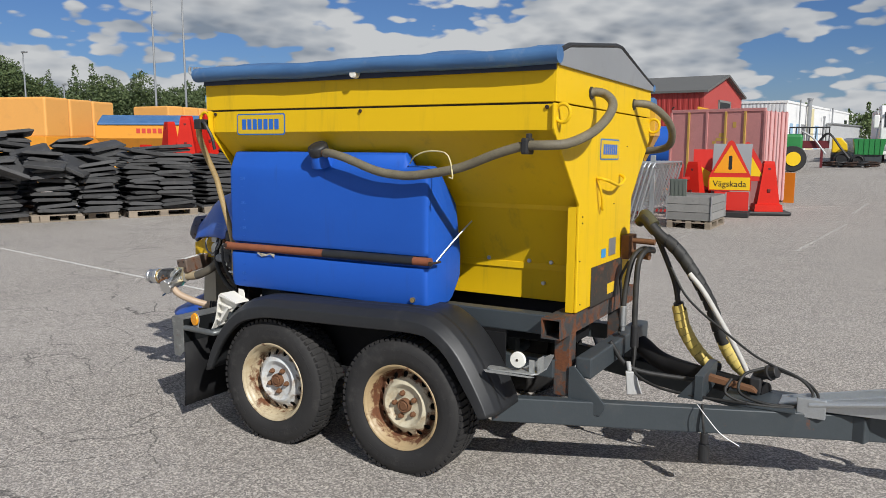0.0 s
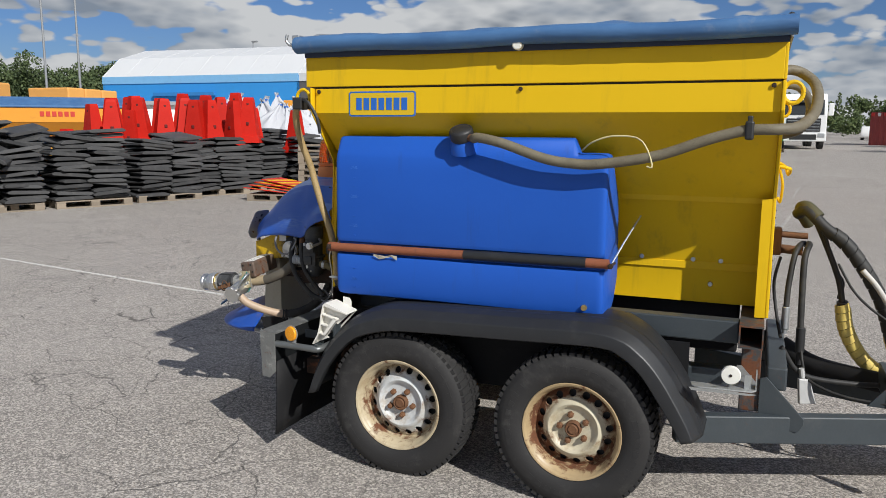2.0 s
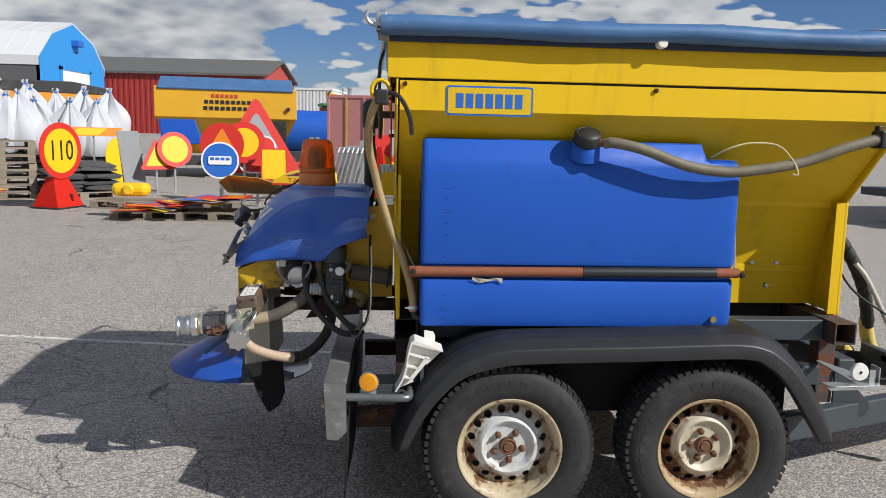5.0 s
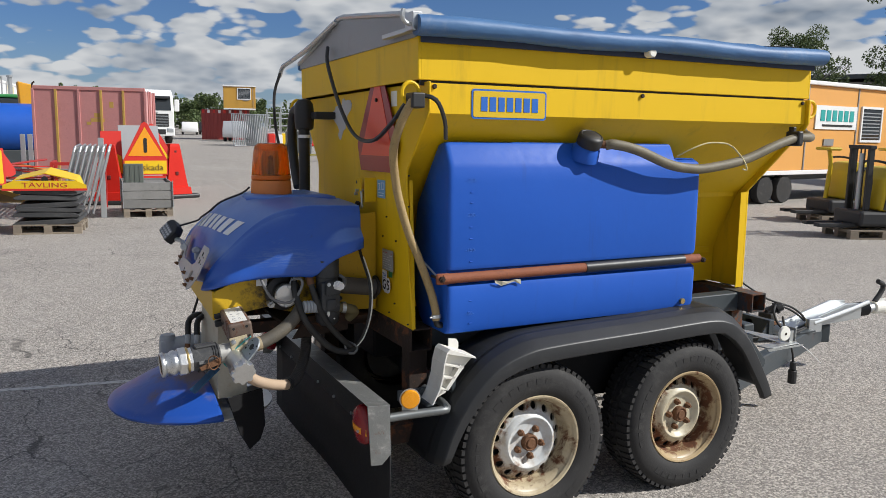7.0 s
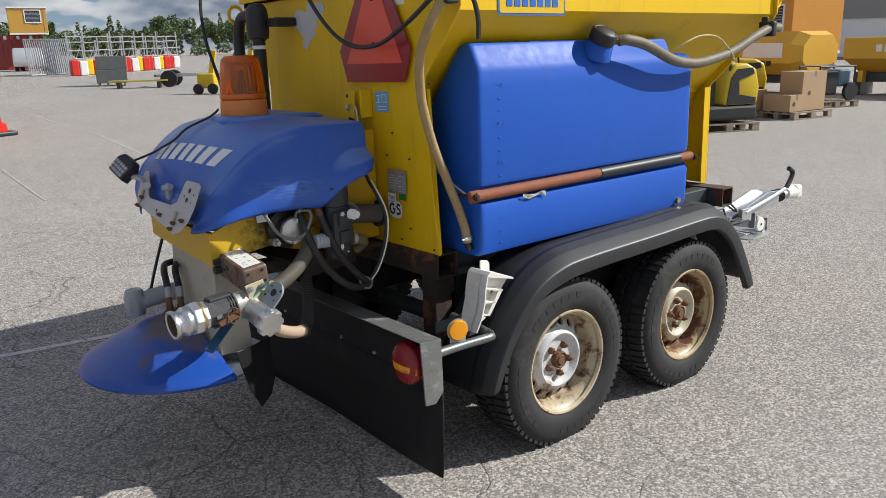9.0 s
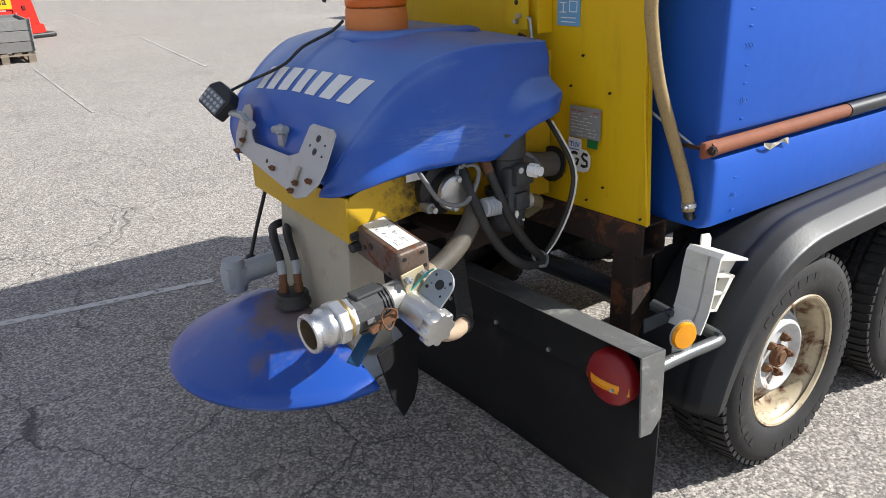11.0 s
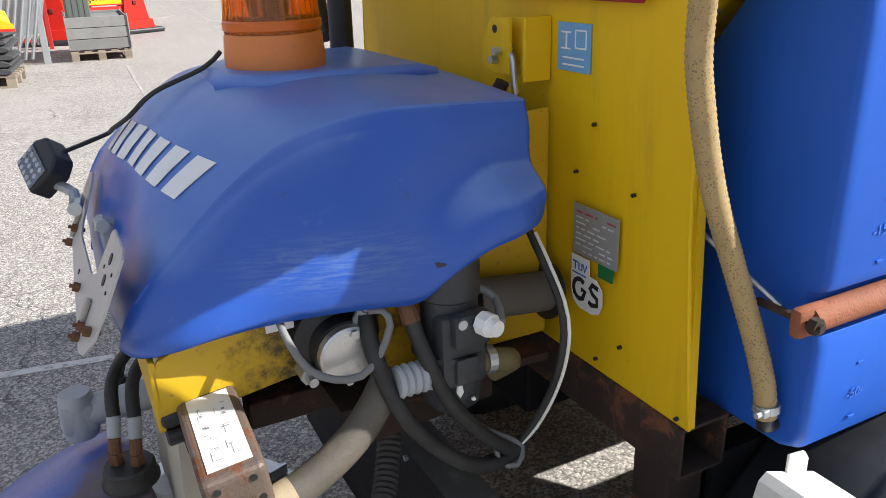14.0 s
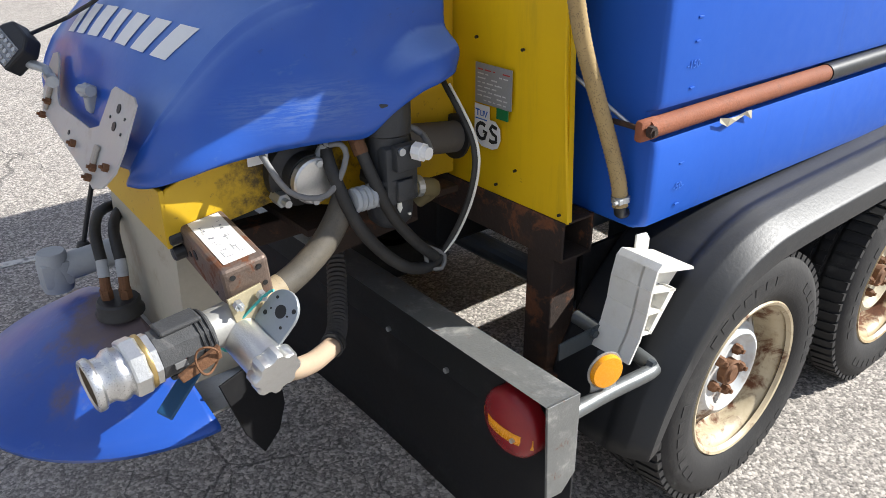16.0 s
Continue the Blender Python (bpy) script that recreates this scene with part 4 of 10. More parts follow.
# rolled edge: a lumpy roll along the near side and its hanging skirt
rings = []
for i in range(61):
    x = -0.53 + 2.105 * i / 60
    w = 0.9 + 0.035 * math.sin(i * 0.37) + 0.012 * math.sin(i * 1.3 + 1)
    ring = []
    for k in range(14):
        a = 2 * math.pi * k / 14
        ring.append((x, 0.012 + 0.047 * w * math.cos(a), 1.962 + 0.004 * math.sin(i * 0.23) + 0.038 * w * math.sin(a) * (1.15 if math.sin(a) < 0 else 1)))
    rings.append(ring)
part("rolled_edge", loft(rings), TARP, cover, "", True)
# thin strip below the roll, much darker than the tarpaulin
part("skirt", box(-0.50, 1.55, 0.030, 0.040, 1.905, 1.945), worn("dark_tarp_strip", (0.02, 0.03, 0.06), 0.6), cover, "dark strip below the rolled edge")
part("far_hem", box(-0.52, 1.57, 2 * CY - 0.05, 2 * CY - 0.02, 1.92, 1.965, 0.012), TARP, cover)
for x0, x1 in ((-0.512, -0.502), (1.553, 1.563)):
    part("gable_plate", prism([(0.06, 1.925), (0.06, 1.975), (0.17, 2.01), (0.84, 2.09), (0.9, 2.09), (1.35, 1.99), (1.55, 1.95), (1.55, 1.925)], "x", x0, x1, 0.002), GREY, cover, "grey sheet metal gable")
    part("gable_strip", join(tube([(x0, 0.06, 1.985), (x0, 0.17, 2.02), (x0, 0.84, 2.10), (x0, 0.92, 2.10), (x0, 1.35, 2.0), (x0, 1.56, 1.955)], 0.012, 8, 0.02, 0, 0.012, False)), BLACK if x0 > 0 else ZINC, cover)
part("knob", join(cyl((0.53, -0.010, 1.925), (0.53, 0.03, 1.925), 0.020, 16, None, 0.004)), WHITE, cover, "white plastic knob")
part("roll_crank", tube([(-0.54, 0.02, 1.96), (-0.57, 0.015, 1.965), (-0.585, 0.01, 1.985), (-0.58, 0.01, 2.01)], 0.008, 8), ZINC, cover)
part("roll_bracket", join(box(-0.545, -0.515, 0.0, 0.30, 1.94, 1.955), box(-0.55, -0.51, 0.0, 0.07, 1.94, 2.005, 0.004)), ZINC, cover, "galvanised roller bracket")
part("roll_arm", tube([(-0.52, 0.92, 2.09), (-0.54, 1.3, 2.01), (-0.55, 1.6, 1.97), (-0.56, 1.72, 1.95), (-0.57, 1.76, 1.90)], 0.012, 8), ZINC, cover)

# strap hung across the rear panel
strap = part("strap", tube([(-0.53, 1.02, 1.985), (-0.55, 0.96, 1.90), (-0.545, 0.80, 1.70), (-0.54, 0.62, 1.575), (-0.535, 0.42, 1.555), (-0.53, 0.24, 1.62), (-0.53, 0.08, 1.70), (-0.51, 0.02, 1.715), (-0.46, -0.01, 1.70), (-0.42, 0.0, 1.63), (-0.41, 0.01, 1.56)], 0.0085, 6), BLACK, hopper, "black webbing strap")
part("strap_clip", join(box(-0.55, -0.50, -0.005, 0.06, 1.67, 1.725, 0.006)), BLACK, hopper)
part("second_strap", tube([(-0.57, 1.74, 1.92), (-0.60, 1.76, 1.80), (-0.60, 1.74, 1.62), (-0.58, 1.66, 1.40), (-0.60, 1.62, 1.36), (-0.62, 1.45, 1.50), (-0.6, 1.35, 1.62)], 0.008, 6), BLACK, hopper, "black webbing strap")
# dark filler elbow and pipe at the far rear
fp = part("filler_pipe", tube([(-0.60, 1.19, 1.22), (-0.60, 1.19, 1.42), (-0.60, 1.19, 1.63)], 0.027, 16), BLACK, hopper, "black filler pipe", True)
part("pipe_head", lathe([(0.027, 1.60), (0.044, 1.61), (0.047, 1.64), (0.047, 1.70), (0.043, 1.73), (0.03, 1.748), (0.0, 1.755)], (-0.595, 1.20, 0), (0, 0, 1), 24), BLACK, fp, "rounded black pipe head", True)
part("pipe_band", lathe([(0.0285, 1.565), (0.0285, 1.58)], (-0.60, 1.19, 0), (0, 0, 1), 20, False), WPAINT, fp, "white band")
part("side_elbow", tube([(-0.60, 1.24, 1.70), (-0.61, 1.31, 1.70), (-0.615, 1.345, 1.64), (-0.615, 1.35, 1.52), (-0.61, 1.32, 1.40), (-0.61, 1.27, 1.32)], 0.024, 12), BLACK, fp, "", True)
part("filler_stub", box(-0.575, -0.472, 1.08, 1.16, 1.655, 1.69, 0.006), BLACK, hopper)

# ---- brine tank ----
tank = thing("brine_tank", "blue moulded plastic brine tank", "")
tank.parent = trailer


def tank_section(x, k, drop):
    """The outline across the tank; k draws it in at the ends, drop lowers its top."""
    pts = [(0.107, 0.80), (0.082, 0.810), (0.072, 0.836), (0.068, 0.978), (0.073, 0.996), (0.094, 1.004), (0.094, 1.052), (0.077, 1.060), (0.070, 1.078), (0.069, 1.40), (0.070, 1.452), (0.077, 1.474), (0.108, 1.538), (0.116, 1.549), (0.130, 1.553), (0.165, 1.545), (0.365, 1.30), (0.418, 1.05), (0.418, 0.93), (0.40, 0.90), (0.335, 0.82), (0.30, 0.80)]
    out = []
    for y, z in pts:
        z = min(z, 1.553 - drop) if drop else z
        if drop and z >= 1.553 - drop - 1e-6:
            y = min(max(y, 0.080), 0.21)
        yc, zc = 0.25, 1.15
        out.append((x, y + (yc - y) * k * 0.55, z + (zc - z) * k * 0.28))
    return out


rings = []
for x, k in ((-0.363, 0.11), (-0.362, 0.07), (-0.358, 0.034), (-0.351, 0.010), (-0.340, 0.0), (0.2, 0.0), (0.755, 0.0)):
    rings.append(tank_section(x, k, 0.0))
for x, k in ((0.778, 0.0), (0.872, 0.0), (0.888, 0.012), (0.898, 0.045), (0.904, 0.10), (0.906, 0.16)):
    rings.append(tank_section(x, k, 0.062))
part("tank_body", loft(rings), BLUE, tank, "", True)
# moulded level marks; the figures' paler blue stands in for highlights on them
for z, text in ((0.885, "-50-"), (1.136, "-150-"), (1.272, "-200-"), (1.405, "-250-")):
    lettering("level_mark", text, 0.022, pose(-0.266, 0.0683, z, 90), worn("mark_highlight", (0.03, 0.14, 0.55), 0.5), tank, 0.0004)
for z in (0.845, 0.935, 1.09, 1.18, 1.225, 1.32, 1.36):
    part("level_mark", box(-0.272, -0.258, 0.0670, 0.0705, z - 0.002, z + 0.002, 0.0008), BLUE, tank)
fc = part("filler_cap", moved(lathe([(0.0, 0.060), (0.036, 0.060), (0.040, 0.057), (0.044, 0.059), (0.049, 0.056), (0.052, 0.050), (0.053, 0.020), (0.050, 0.012), (0.0, 0.012)], (0, 0, 0), (0, 0, 1), 36), pose(0.272, 0.070, 1.535, 30, 0, 0)), BLACK, tank, "smooth black filler cap", True)
part("filler_neck", moved(lathe([(0.062, -0.05), (0.056, 0.0), (0.046, 0.012), (0.046, 0.02)], (0, 0, 0), (0, 0, 1), 30), pose(0.272, 0.073, 1.535, 24, 0, 0)), BLUE, tank, "", True)
rod = part("clamping_rod", join(cyl((-0.385, 0.076, 1.028), (0.925, 0.076, 1.036), 0.0200, 18), box(-0.412, -0.352, 0.066, 0.086, 1.006, 1.050, 0.008)), worn("red_rust", (0.24, 0.075, 0.032), 0.75, 0, 0.5, (0.07, 0.03, 0.02), 0.7, 14, 0.4), tank, "rusty clamping rod across the tank", True)
part("rod_sleeve", cyl((0.285, 0.076, 1.032), (0.83, 0.076, 1.0355), 0.0222, 18), FEND, rod, "dark sleeve on the rod", True)
for x in (-0.395, 0.935):
    part("bolt", join(cyl((x, 0.045, 1.03), (x, 0.15, 1.03), 0.006, 8), cyl((x, 0.050, 1.03), (x, 0.062, 1.03), 0.012, 6)), RUSTD, rod)
part("peeling_tape", loft([[(-0.16 + 0.03 * i, 0.062 - 0.006 * (i % 2), 1.010 - 0.004 * (i % 3)), (-0.16 + 0.03 * i, 0.060, 1.000 - 0.007 * ((i * 2) % 3))] for i in range(5)], False, False), worn("torn_buff_tape", (0.40, 0.37, 0.29), 0.7, 0, 0.3, (0.08, 0.07, 0.05), 0.6, 30), rod, "torn pale tape")
for pts in (((0.93, 0.12, 1.035), (0.97, 0.22, 1.13), (1.01, 0.33, 1.22)), ((-0.385, 0.12, 1.03), (-0.42, 0.22, 1.10), (-0.45, 0.34, 1.18))):
    part("guy_wire", tube(pts, 0.004, 6), ZINC, tank)
part("level_tap", join(cyl((0.83, 0.060, 0.845), (0.83, 0.078, 0.845), 0.013, 12)), BRASS, tank)

# ---- hoses on the hopper ----
part("overflow_hose", tube([(0.335, 0.03, 1.545), (0.37, 0.012, 1.548), (0.48, 0.0, 1.525), (0.65, 0.005, 1.468), (0.77, 0.01, 1.449), (0.88, 0.01, 1.449), (1.10, 0.01, 1.485), (1.29, 0.005, 1.55), (1.42, 0.01, 1.585), (1.53, 0.02, 1.59), (1.60, 0.08, 1.60), (1.655, 0.22, 1.65), (1.675, 0.36, 1.72), (1.665, 0.46, 1.785), (1.62, 0.505, 1.83), (1.575, 0.50, 1.845), (1.54, 0.485, 1.84)], 0.0205, 14, 0.02, 0.0010, 0.011), HOSEG, hopper, "grey-brown ribbed filling hose", True)
part("overflow_hose", tube([(1.54, 1.20, 1.83), (1.58, 1.21, 1.835), (1.64, 1.25, 1.82), (1.69, 1.36, 1.76), (1.70, 1.47, 1.69), (1.67, 1.56, 1.62), (1.60, 1.61, 1.59), (1.45, 1.63, 1.57), (1.2, 1.62, 1.5)], 0.0205, 14, 0.02, 0.0010, 0.011), HOSEG, hopper, "grey-brown ribbed filling hose", True)
part("hose_elbow", join(tube([(0.30, 0.05, 1.55), (0.32, 0.035, 1.548), (0.345, 0.026, 1.547)], 0.017, 10)), RUST, hopper)
part("hose_clip", join(box(1.418, 1.45, -0.018, 0.06, 1.55, 1.62, 0.008), box(1.425, 1.444, 0.02, 0.05, 1.61, 1.64, 0.004)), BLACK, hopper, "black hose clip")
part("hose_hole", join(cyl((1.548, 0.485, 1.84), (1.556, 0.485, 1.84), 0.03, 18), cyl((1.548, 1.20, 1.83), (1.556, 1.20, 1.83), 0.03, 18)), BLACK, hopper)
part("cord_loop", tube([(0.79, 0.10, 1.50), (0.84, 0.06, 1.535), (0.92, 0.045, 1.56), (1.02, 0.03, 1.555), (1.06, 0.01, 1.52), (1.085, -0.015, 1.47), (1.09, -0.02, 1.44), (1.07, -0.016, 1.445)], 0.0035, 6), worn("pale_yellow_cord", (0.62, 0.55, 0.30), 0.8), hopper, "loop of pale yellow cord")
part("rear_hose", tube([(-0.53, 0.015, 1.71), (-0.565, 0.05, 1.63), (-0.575, 0.11, 1.52), (-0.549, 0.150, 1.40), (-0.526, 0.158, 1.31), (-0.490, 0.160, 1.20), (-0.445, 0.154, 1.09), (-0.408, 0.138, 0.98), (-0.393, 0.122, 0.905), (-0.390, 0.116, 0.858)], 0.0155, 14, 0.02, 0.0012, 0.009), HOSEB, hopper, "buff ribbed drain hose", True)
hose_end = part("hose_clamp", join(lathe([(0.0165, 0.0), (0.0195, 0.0), (0.0195, 0.012), (0.0165, 0.012)], (-0.390, 0.116, 0.868), (0.0, 0.1, 1), 18), box(-0.412, -0.400, 0.100, 0.116, 0.868, 0.880, 0.002), cyl((-0.422, 0.106, 0.874), (-0.398, 0.106, 0.874), 0.004, 8)), ZINC, hopper, "steel hose clamp")
part("tank_spigot", tube([(-0.390, 0.116, 0.862), (-0.386, 0.118, 0.842), (-0.368, 0.122, 0.836), (-0.345, 0.124, 0.836)], 0.0125, 12), BLACK, hose_end, "", True)
# front: plates, handle and recess
part("front_plate", box(1.551, 1.554, 0.84, 0.95, 1.03, 1.12), worn("dull_plate", (0.32, 0.33, 0.33), 0.4, 0.5, 0.1, (0.1, 0.1, 0.1), 0.4, 30), hopper, "small grey data plate")
part("front_sticker", box(1.551, 1.5525, 0.72, 0.79, 1.03, 1.075), worn("sky_blue_sticker", (0.05, 0.30, 0.62), 0.4), hopper, "small blue sticker")
part("recess_plate", box(1.551, 1.556, 0.57, 1.08, 0.80, 1.00, 0.003), worn("rust_stained_plate", (0.045, 0.04, 0.034), 0.6, 0.2, 0.3, (0.16, 0.07, 0.03), 0.6, 7, 0.2, 0.42), hopper, "rust-stained cover plate")
part("yellow_label", box(1.5565, 1.558, 0.82, 0.94, 0.83, 0.885), SIGNY, hopper, "small yellow warning label")
part("front_handle", tube([(1.556, 0.60, 1.44), (1.60, 0.62, 1.43), (1.60, 0.82, 1.40), (1.59, 0.95, 1.43), (1.556, 0.98, 1.45)], 0.008, 8), YELLOW, hopper, "bent yellow grab rail")
part("front_hook", tube([(1.556, 0.60, 1.44), (1.575, 0.62, 1.36), (1.57, 0.66, 1.28), (1.56, 0.68, 1.30)], 0.006, 8), YELLOW, hopper)

# ---- spreading gear at the rear ----
gear = thing("spreading_unit", "rear spreading unit with a blue hood and spinner cover", "")
gear.parent = trailer
YC = 0.88
# from the rear panel to the nose: lower edge, flare, root of the flare, crest, then the middle's x and height
HOOD = [
    ((-0.583, 0.405, 1.118), (-0.590, 0.388, 1.162), (-0.582, 0.444, 1.196), (-0.580, 0.464, 1.287), (-0.575, 1.300)),
    ((-0.613, 0.376, 1.116), (-0.618, 0.388, 1.160), (-0.615, 0.446, 1.198), (-0.615, 0.468, 1.288), (-0.610, 1.303)),
    ((-0.650, 0.372, 1.104), (-0.655, 0.386, 1.150), (-0.650, 0.448, 1.198), (-0.650, 0.474, 1.289), (-0.650, 1.307)),
    ((-0.690, 0.384, 1.088), (-0.690, 0.393, 1.130), (-0.698, 0.449, 1.182), (-0.720, 0.483, 1.291), (-0.720, 1.315)),
    ((-0.740, 0.402, 1.055), (-0.735, 0.406, 1.092), (-0.748, 0.449, 1.150), (-0.770, 0.496, 1.290), (-0.780, 1.318)),
    ((-0.785, 0.432, 1.008), (-0.785, 0.432, 1.050), (-0.795, 0.450, 1.120), (-0.810, 0.513, 1.285), (-0.840, 1.318)),
    ((-0.850, 0.440, 1.011), (-0.850, 0.441, 1.060), (-0.855, 0.460, 1.135), (-0.870, 0.535, 1.272), (-0.900, 1.315)),
    ((-0.920, 0.460, 1.009), (-0.920, 0.459, 1.050), (-0.920, 0.476, 1.125), (-0.930, 0.550, 1.250), (-0.970, 1.302)),
    ((-1.000, 0.483, 1.003), (-1.000, 0.483, 1.030), (-0.995, 0.498, 1.092), (-0.990, 0.560, 1.212), (-1.040, 1.264)),
    ((-1.070, 0.497, 0.994), (-1.070, 0.497, 1.010), (-1.060, 0.510, 1.057), (-1.045, 0.570, 1.165), (-1.088, 1.215)),
    ((-1.120, 0.515, 0.980), (-1.122, 0.515, 0.995), (-1.110, 0.523, 1.031), (-1.090, 0.574, 1.122), (-1.128, 1.155)),
    ((-1.160, 0.547, 0.964), (-1.163, 0.547, 0.975), (-1.150, 0.549, 1.006), (-1.135, 0.571, 1.082), (-1.160, 1.085)),
    ((-1.183, 0.585, 0.953), (-1.186, 0.584, 0.962), (-1.178, 0.578, 0.985), (-1.172, 0.578, 1.035), (-1.184, 1.020)),
    ((-1.197, 0.630, 0.948), (-1.198, 0.628, 0.955), (-1.195, 0.620, 0.968), (-1.192, 0.612, 0.985), (-1.200, 0.965)),
]


def hood_rings():
    n = 64

    def pick(c, f):
        f *= len(c) - 1
        j = min(int(f), len(c) - 2)
        return c[j].lerp(c[j + 1], f - j)

    rows = []
    for i in range(n + 1):
        # by station, so that the columns keep together
        f = i / n * (len(HOOD) - 1)
        k = min(int(f), len(HOOD) - 2)
        a, b, c, d = [HOOD[min(max(q, 0), len(HOOD) - 1)] for q in (k - 1, k, k + 1, k + 2)]
        t = f - k

        def blend(q):
            pa, pb, pc, pd = [Vector(s[q]) if q < 4 else Vector((s[4][0], YC, s[4][1])) for s in (a, b, c, d)]
            return 0.5 * (2 * pb + (pc - pa) * t + (2 * pa - 5 * pb + 4 * pc - pd) * t * t + (3 * pb - pa - 3 * pc + pd) * t ** 3)

        lo, flare, root, crest, top = [blend(q) for q in range(5)]
        side = smooth_path([lo, flare, root, root.lerp(crest, 0.5) + Vector((0, -0.006, 0)), crest.lerp(root, 0.04)], 0.012)
        half = [pick(side, a / 15) for a in range(15)] + [crest.lerp(root, 0.12), crest.lerp(root, 0.03)]
        for a in (0.01, 0.045, 0.12, 0.22, 0.34, 0.48, 0.64, 0.82, 1.0):
            p = crest.lerp(top, a)
            p.z = crest.z + (top.z - crest.z) * (1 - (1 - a) ** 1.9)
            p.x = crest.x + (top.x - crest.x) * (1 - (1 - a) ** 2.1)
            half.append(p)
        # the far shoulder stands fuller
        full = min(max((f - 3.0) / 3.5, 0.0), 1.0) * min(max((13.0 - f) / 3.0, 0.0), 1.0)
        far = []
        for q, p in enumerate(half[:-1]):
            k = full * (min(q / 16, 1.0) ** 2 if q <= 16 else ((len(half) - 1 - q) / (len(half) - 17)) ** 0.8)
            far.append(Vector((p.x - 0.055 * k, 2 * YC - p.y + 0.012 * k, p.z + 0.016 * k)))
        rows.append(half + far[::-1])
    return rows


rows = hood_rings()
def hood_paint(n, b, co):
    c = n.mix(n.noise(co, 5, 6, 0.65), (0.012, 0.072, 0.37), (0.019, 0.100, 0.47))
    scratch = n.ramp(n.noise(n.vmath("MULTIPLY", co, (3.0, 14.0, 9.0)), 3.0, 7, 0.7), 0.60, 0.72)
    c = n.mix(n.math("MULTIPLY", scratch, 0.3), c, (0.14, 0.22, 0.40))
    sep = n.add("ShaderNodeSeparateXYZ", None, i0=co)
    # a rubbed patch on the side
    du, dv = n.math("MULTIPLY", n.math("ADD", sep.outputs[0], 0.90), 5.0), n.math("MULTIPLY", n.math("ADD", sep.outputs[2], -1.085), 16.0)
    d = n.math("SQRT", n.math("ADD", n.math("MULTIPLY", du, du), n.math("MULTIPLY", dv, dv)))
    rub = n.math("MULTIPLY", n.math("SUBTRACT", 1.0, n.ramp(d, 0.2, 1.0)), n.ramp(n.noise(n.vmath("MULTIPLY", co, (6.0, 6.0, 60.0)), 4.0, 6, 0.7), 0.42, 0.62))
    c = n.mix(n.math("MULTIPLY", rub, 0.32), c, (0.20, 0.29, 0.46))
    speck = n.ramp(n.noise(co, 34, 5, 0.6), 0.66, 0.72)
    c = n.mix(n.math("MULTIPLY", speck, 0.35), c, (0.03, 0.05, 0.12))
    # sky light on the top, painted as patchy pale dust on what faces up
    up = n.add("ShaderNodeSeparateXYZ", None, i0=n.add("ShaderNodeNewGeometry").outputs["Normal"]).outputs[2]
    sky_sheen = n.math("MULTIPLY", n.ramp(up, 0.46, 0.70), n.math("ADD", 0.32, n.math("MULTIPLY", n.noise(co, 9, 7, 0.7), 0.50)))
    c = n.mix(sky_sheen, c, (0.15, 0.275, 0.60))
    n.put(b, "Base_Color", c)
    n.put(b, "Roughness", n.math("ADD", n.math("ADD", 0.24, n.math("MULTIPLY", n.noise(co, 12, 5), 0.22)), n.math("MULTIPLY", rub, 0.25))), n.put(b, "Specular_IOR_Level", 0.6)
    bump(n, b, n.noise(co, 7, 4), 0.12, 0.02)


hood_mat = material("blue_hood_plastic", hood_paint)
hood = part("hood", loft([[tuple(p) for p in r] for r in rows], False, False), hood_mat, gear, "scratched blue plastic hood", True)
hood.modifiers.new("thickness", "SOLIDIFY").thickness = 0.005
# the near crest is a crease
wide = len(rows[0])
for e in hood.data.edges:
    a, b = e.vertices
    if a % wide == b % wide == 17:
        e.use_edge_sharp = True


def on_hood(f, y):
    """A point of the hood's upper side: f is its station, from the rear panel to the nose."""
    k = min(int(f * 64), 63)
    r0, r1 = rows[k], rows[k + 1]
    row = [a.lerp(b, f * 64 - k) for a, b in zip(r0, r1)][17:-17]
    for a, b in zip(row, row[1:]):
        if a.y <= y <= b.y:
            return a.lerp(b, (y - a.y) / (b.y - a.y))
    return row[0]


# plain white bars where the model mark is
bars = thing("model_mark", "row of slanted white bars on the hood", "")
bars.parent = gear
def at_height(y, z):
    """The point of the hood's front at a given height."""
    lo, hi = 0.45, 0.95
    for _ in range(24):
        mid = (lo + hi) / 2
        lo, hi = (mid, hi) if on_hood(mid, y).z > z else (lo, mid)
    return on_hood(lo, y)


for i in range(7):
    y1 = 1.085 - 0.0665 * i
    bm = bmesh.new()
    grid = []
    for a in range(9):
        f = a / 8
        row = []
        for q in range(5):
            yy = y1 - 0.028 * (1 - f) - 0.044 * q / 4
            arch = 0.018 * (1 - ((yy - 0.85) / 0.27) ** 2)
            row.append(bm.verts.new(at_height(yy, 1.212 + arch - 0.056 * f) + Vector((-0.7, 0, 0.7)) * 0.003))
        grid.append(row)
    for r0, r1 in zip(grid, grid[1:]):
        for q in range(4):
            bm.faces.new((r0[q], r0[q + 1], r1[q + 1], r1[q]))
    ob = part("bar", bm, WPAINT, bars)
    ob.modifiers.new("thickness", "SOLIDIFY").thickness = 0.001
plinth = []
for grow, z in ((0.030, 1.240), (0.022, 1.290), (0.010, 1.308), (0.002, 1.3175), (-0.006, 1.320)):
    plinth.append([(x + dx * grow, y + dy * grow, z - 0.010 * (x > -0.62)) for x, y, dx, dy in ((-0.955, 0.80, -1, -0.4), (-0.90, 0.735, -0.6, -0.8), (-0.64, 0.705, 0, -1), (-0.600, 0.715, 0.15, -0.5), (-0.600, 1.045, 0.15, 0.5), (-0.64, 1.055, 0, 1), (-0.90, 1.025, -0.6, 0.8), (-0.955, 0.96, -1, 0.4))])
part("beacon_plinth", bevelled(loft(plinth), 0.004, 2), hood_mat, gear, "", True)

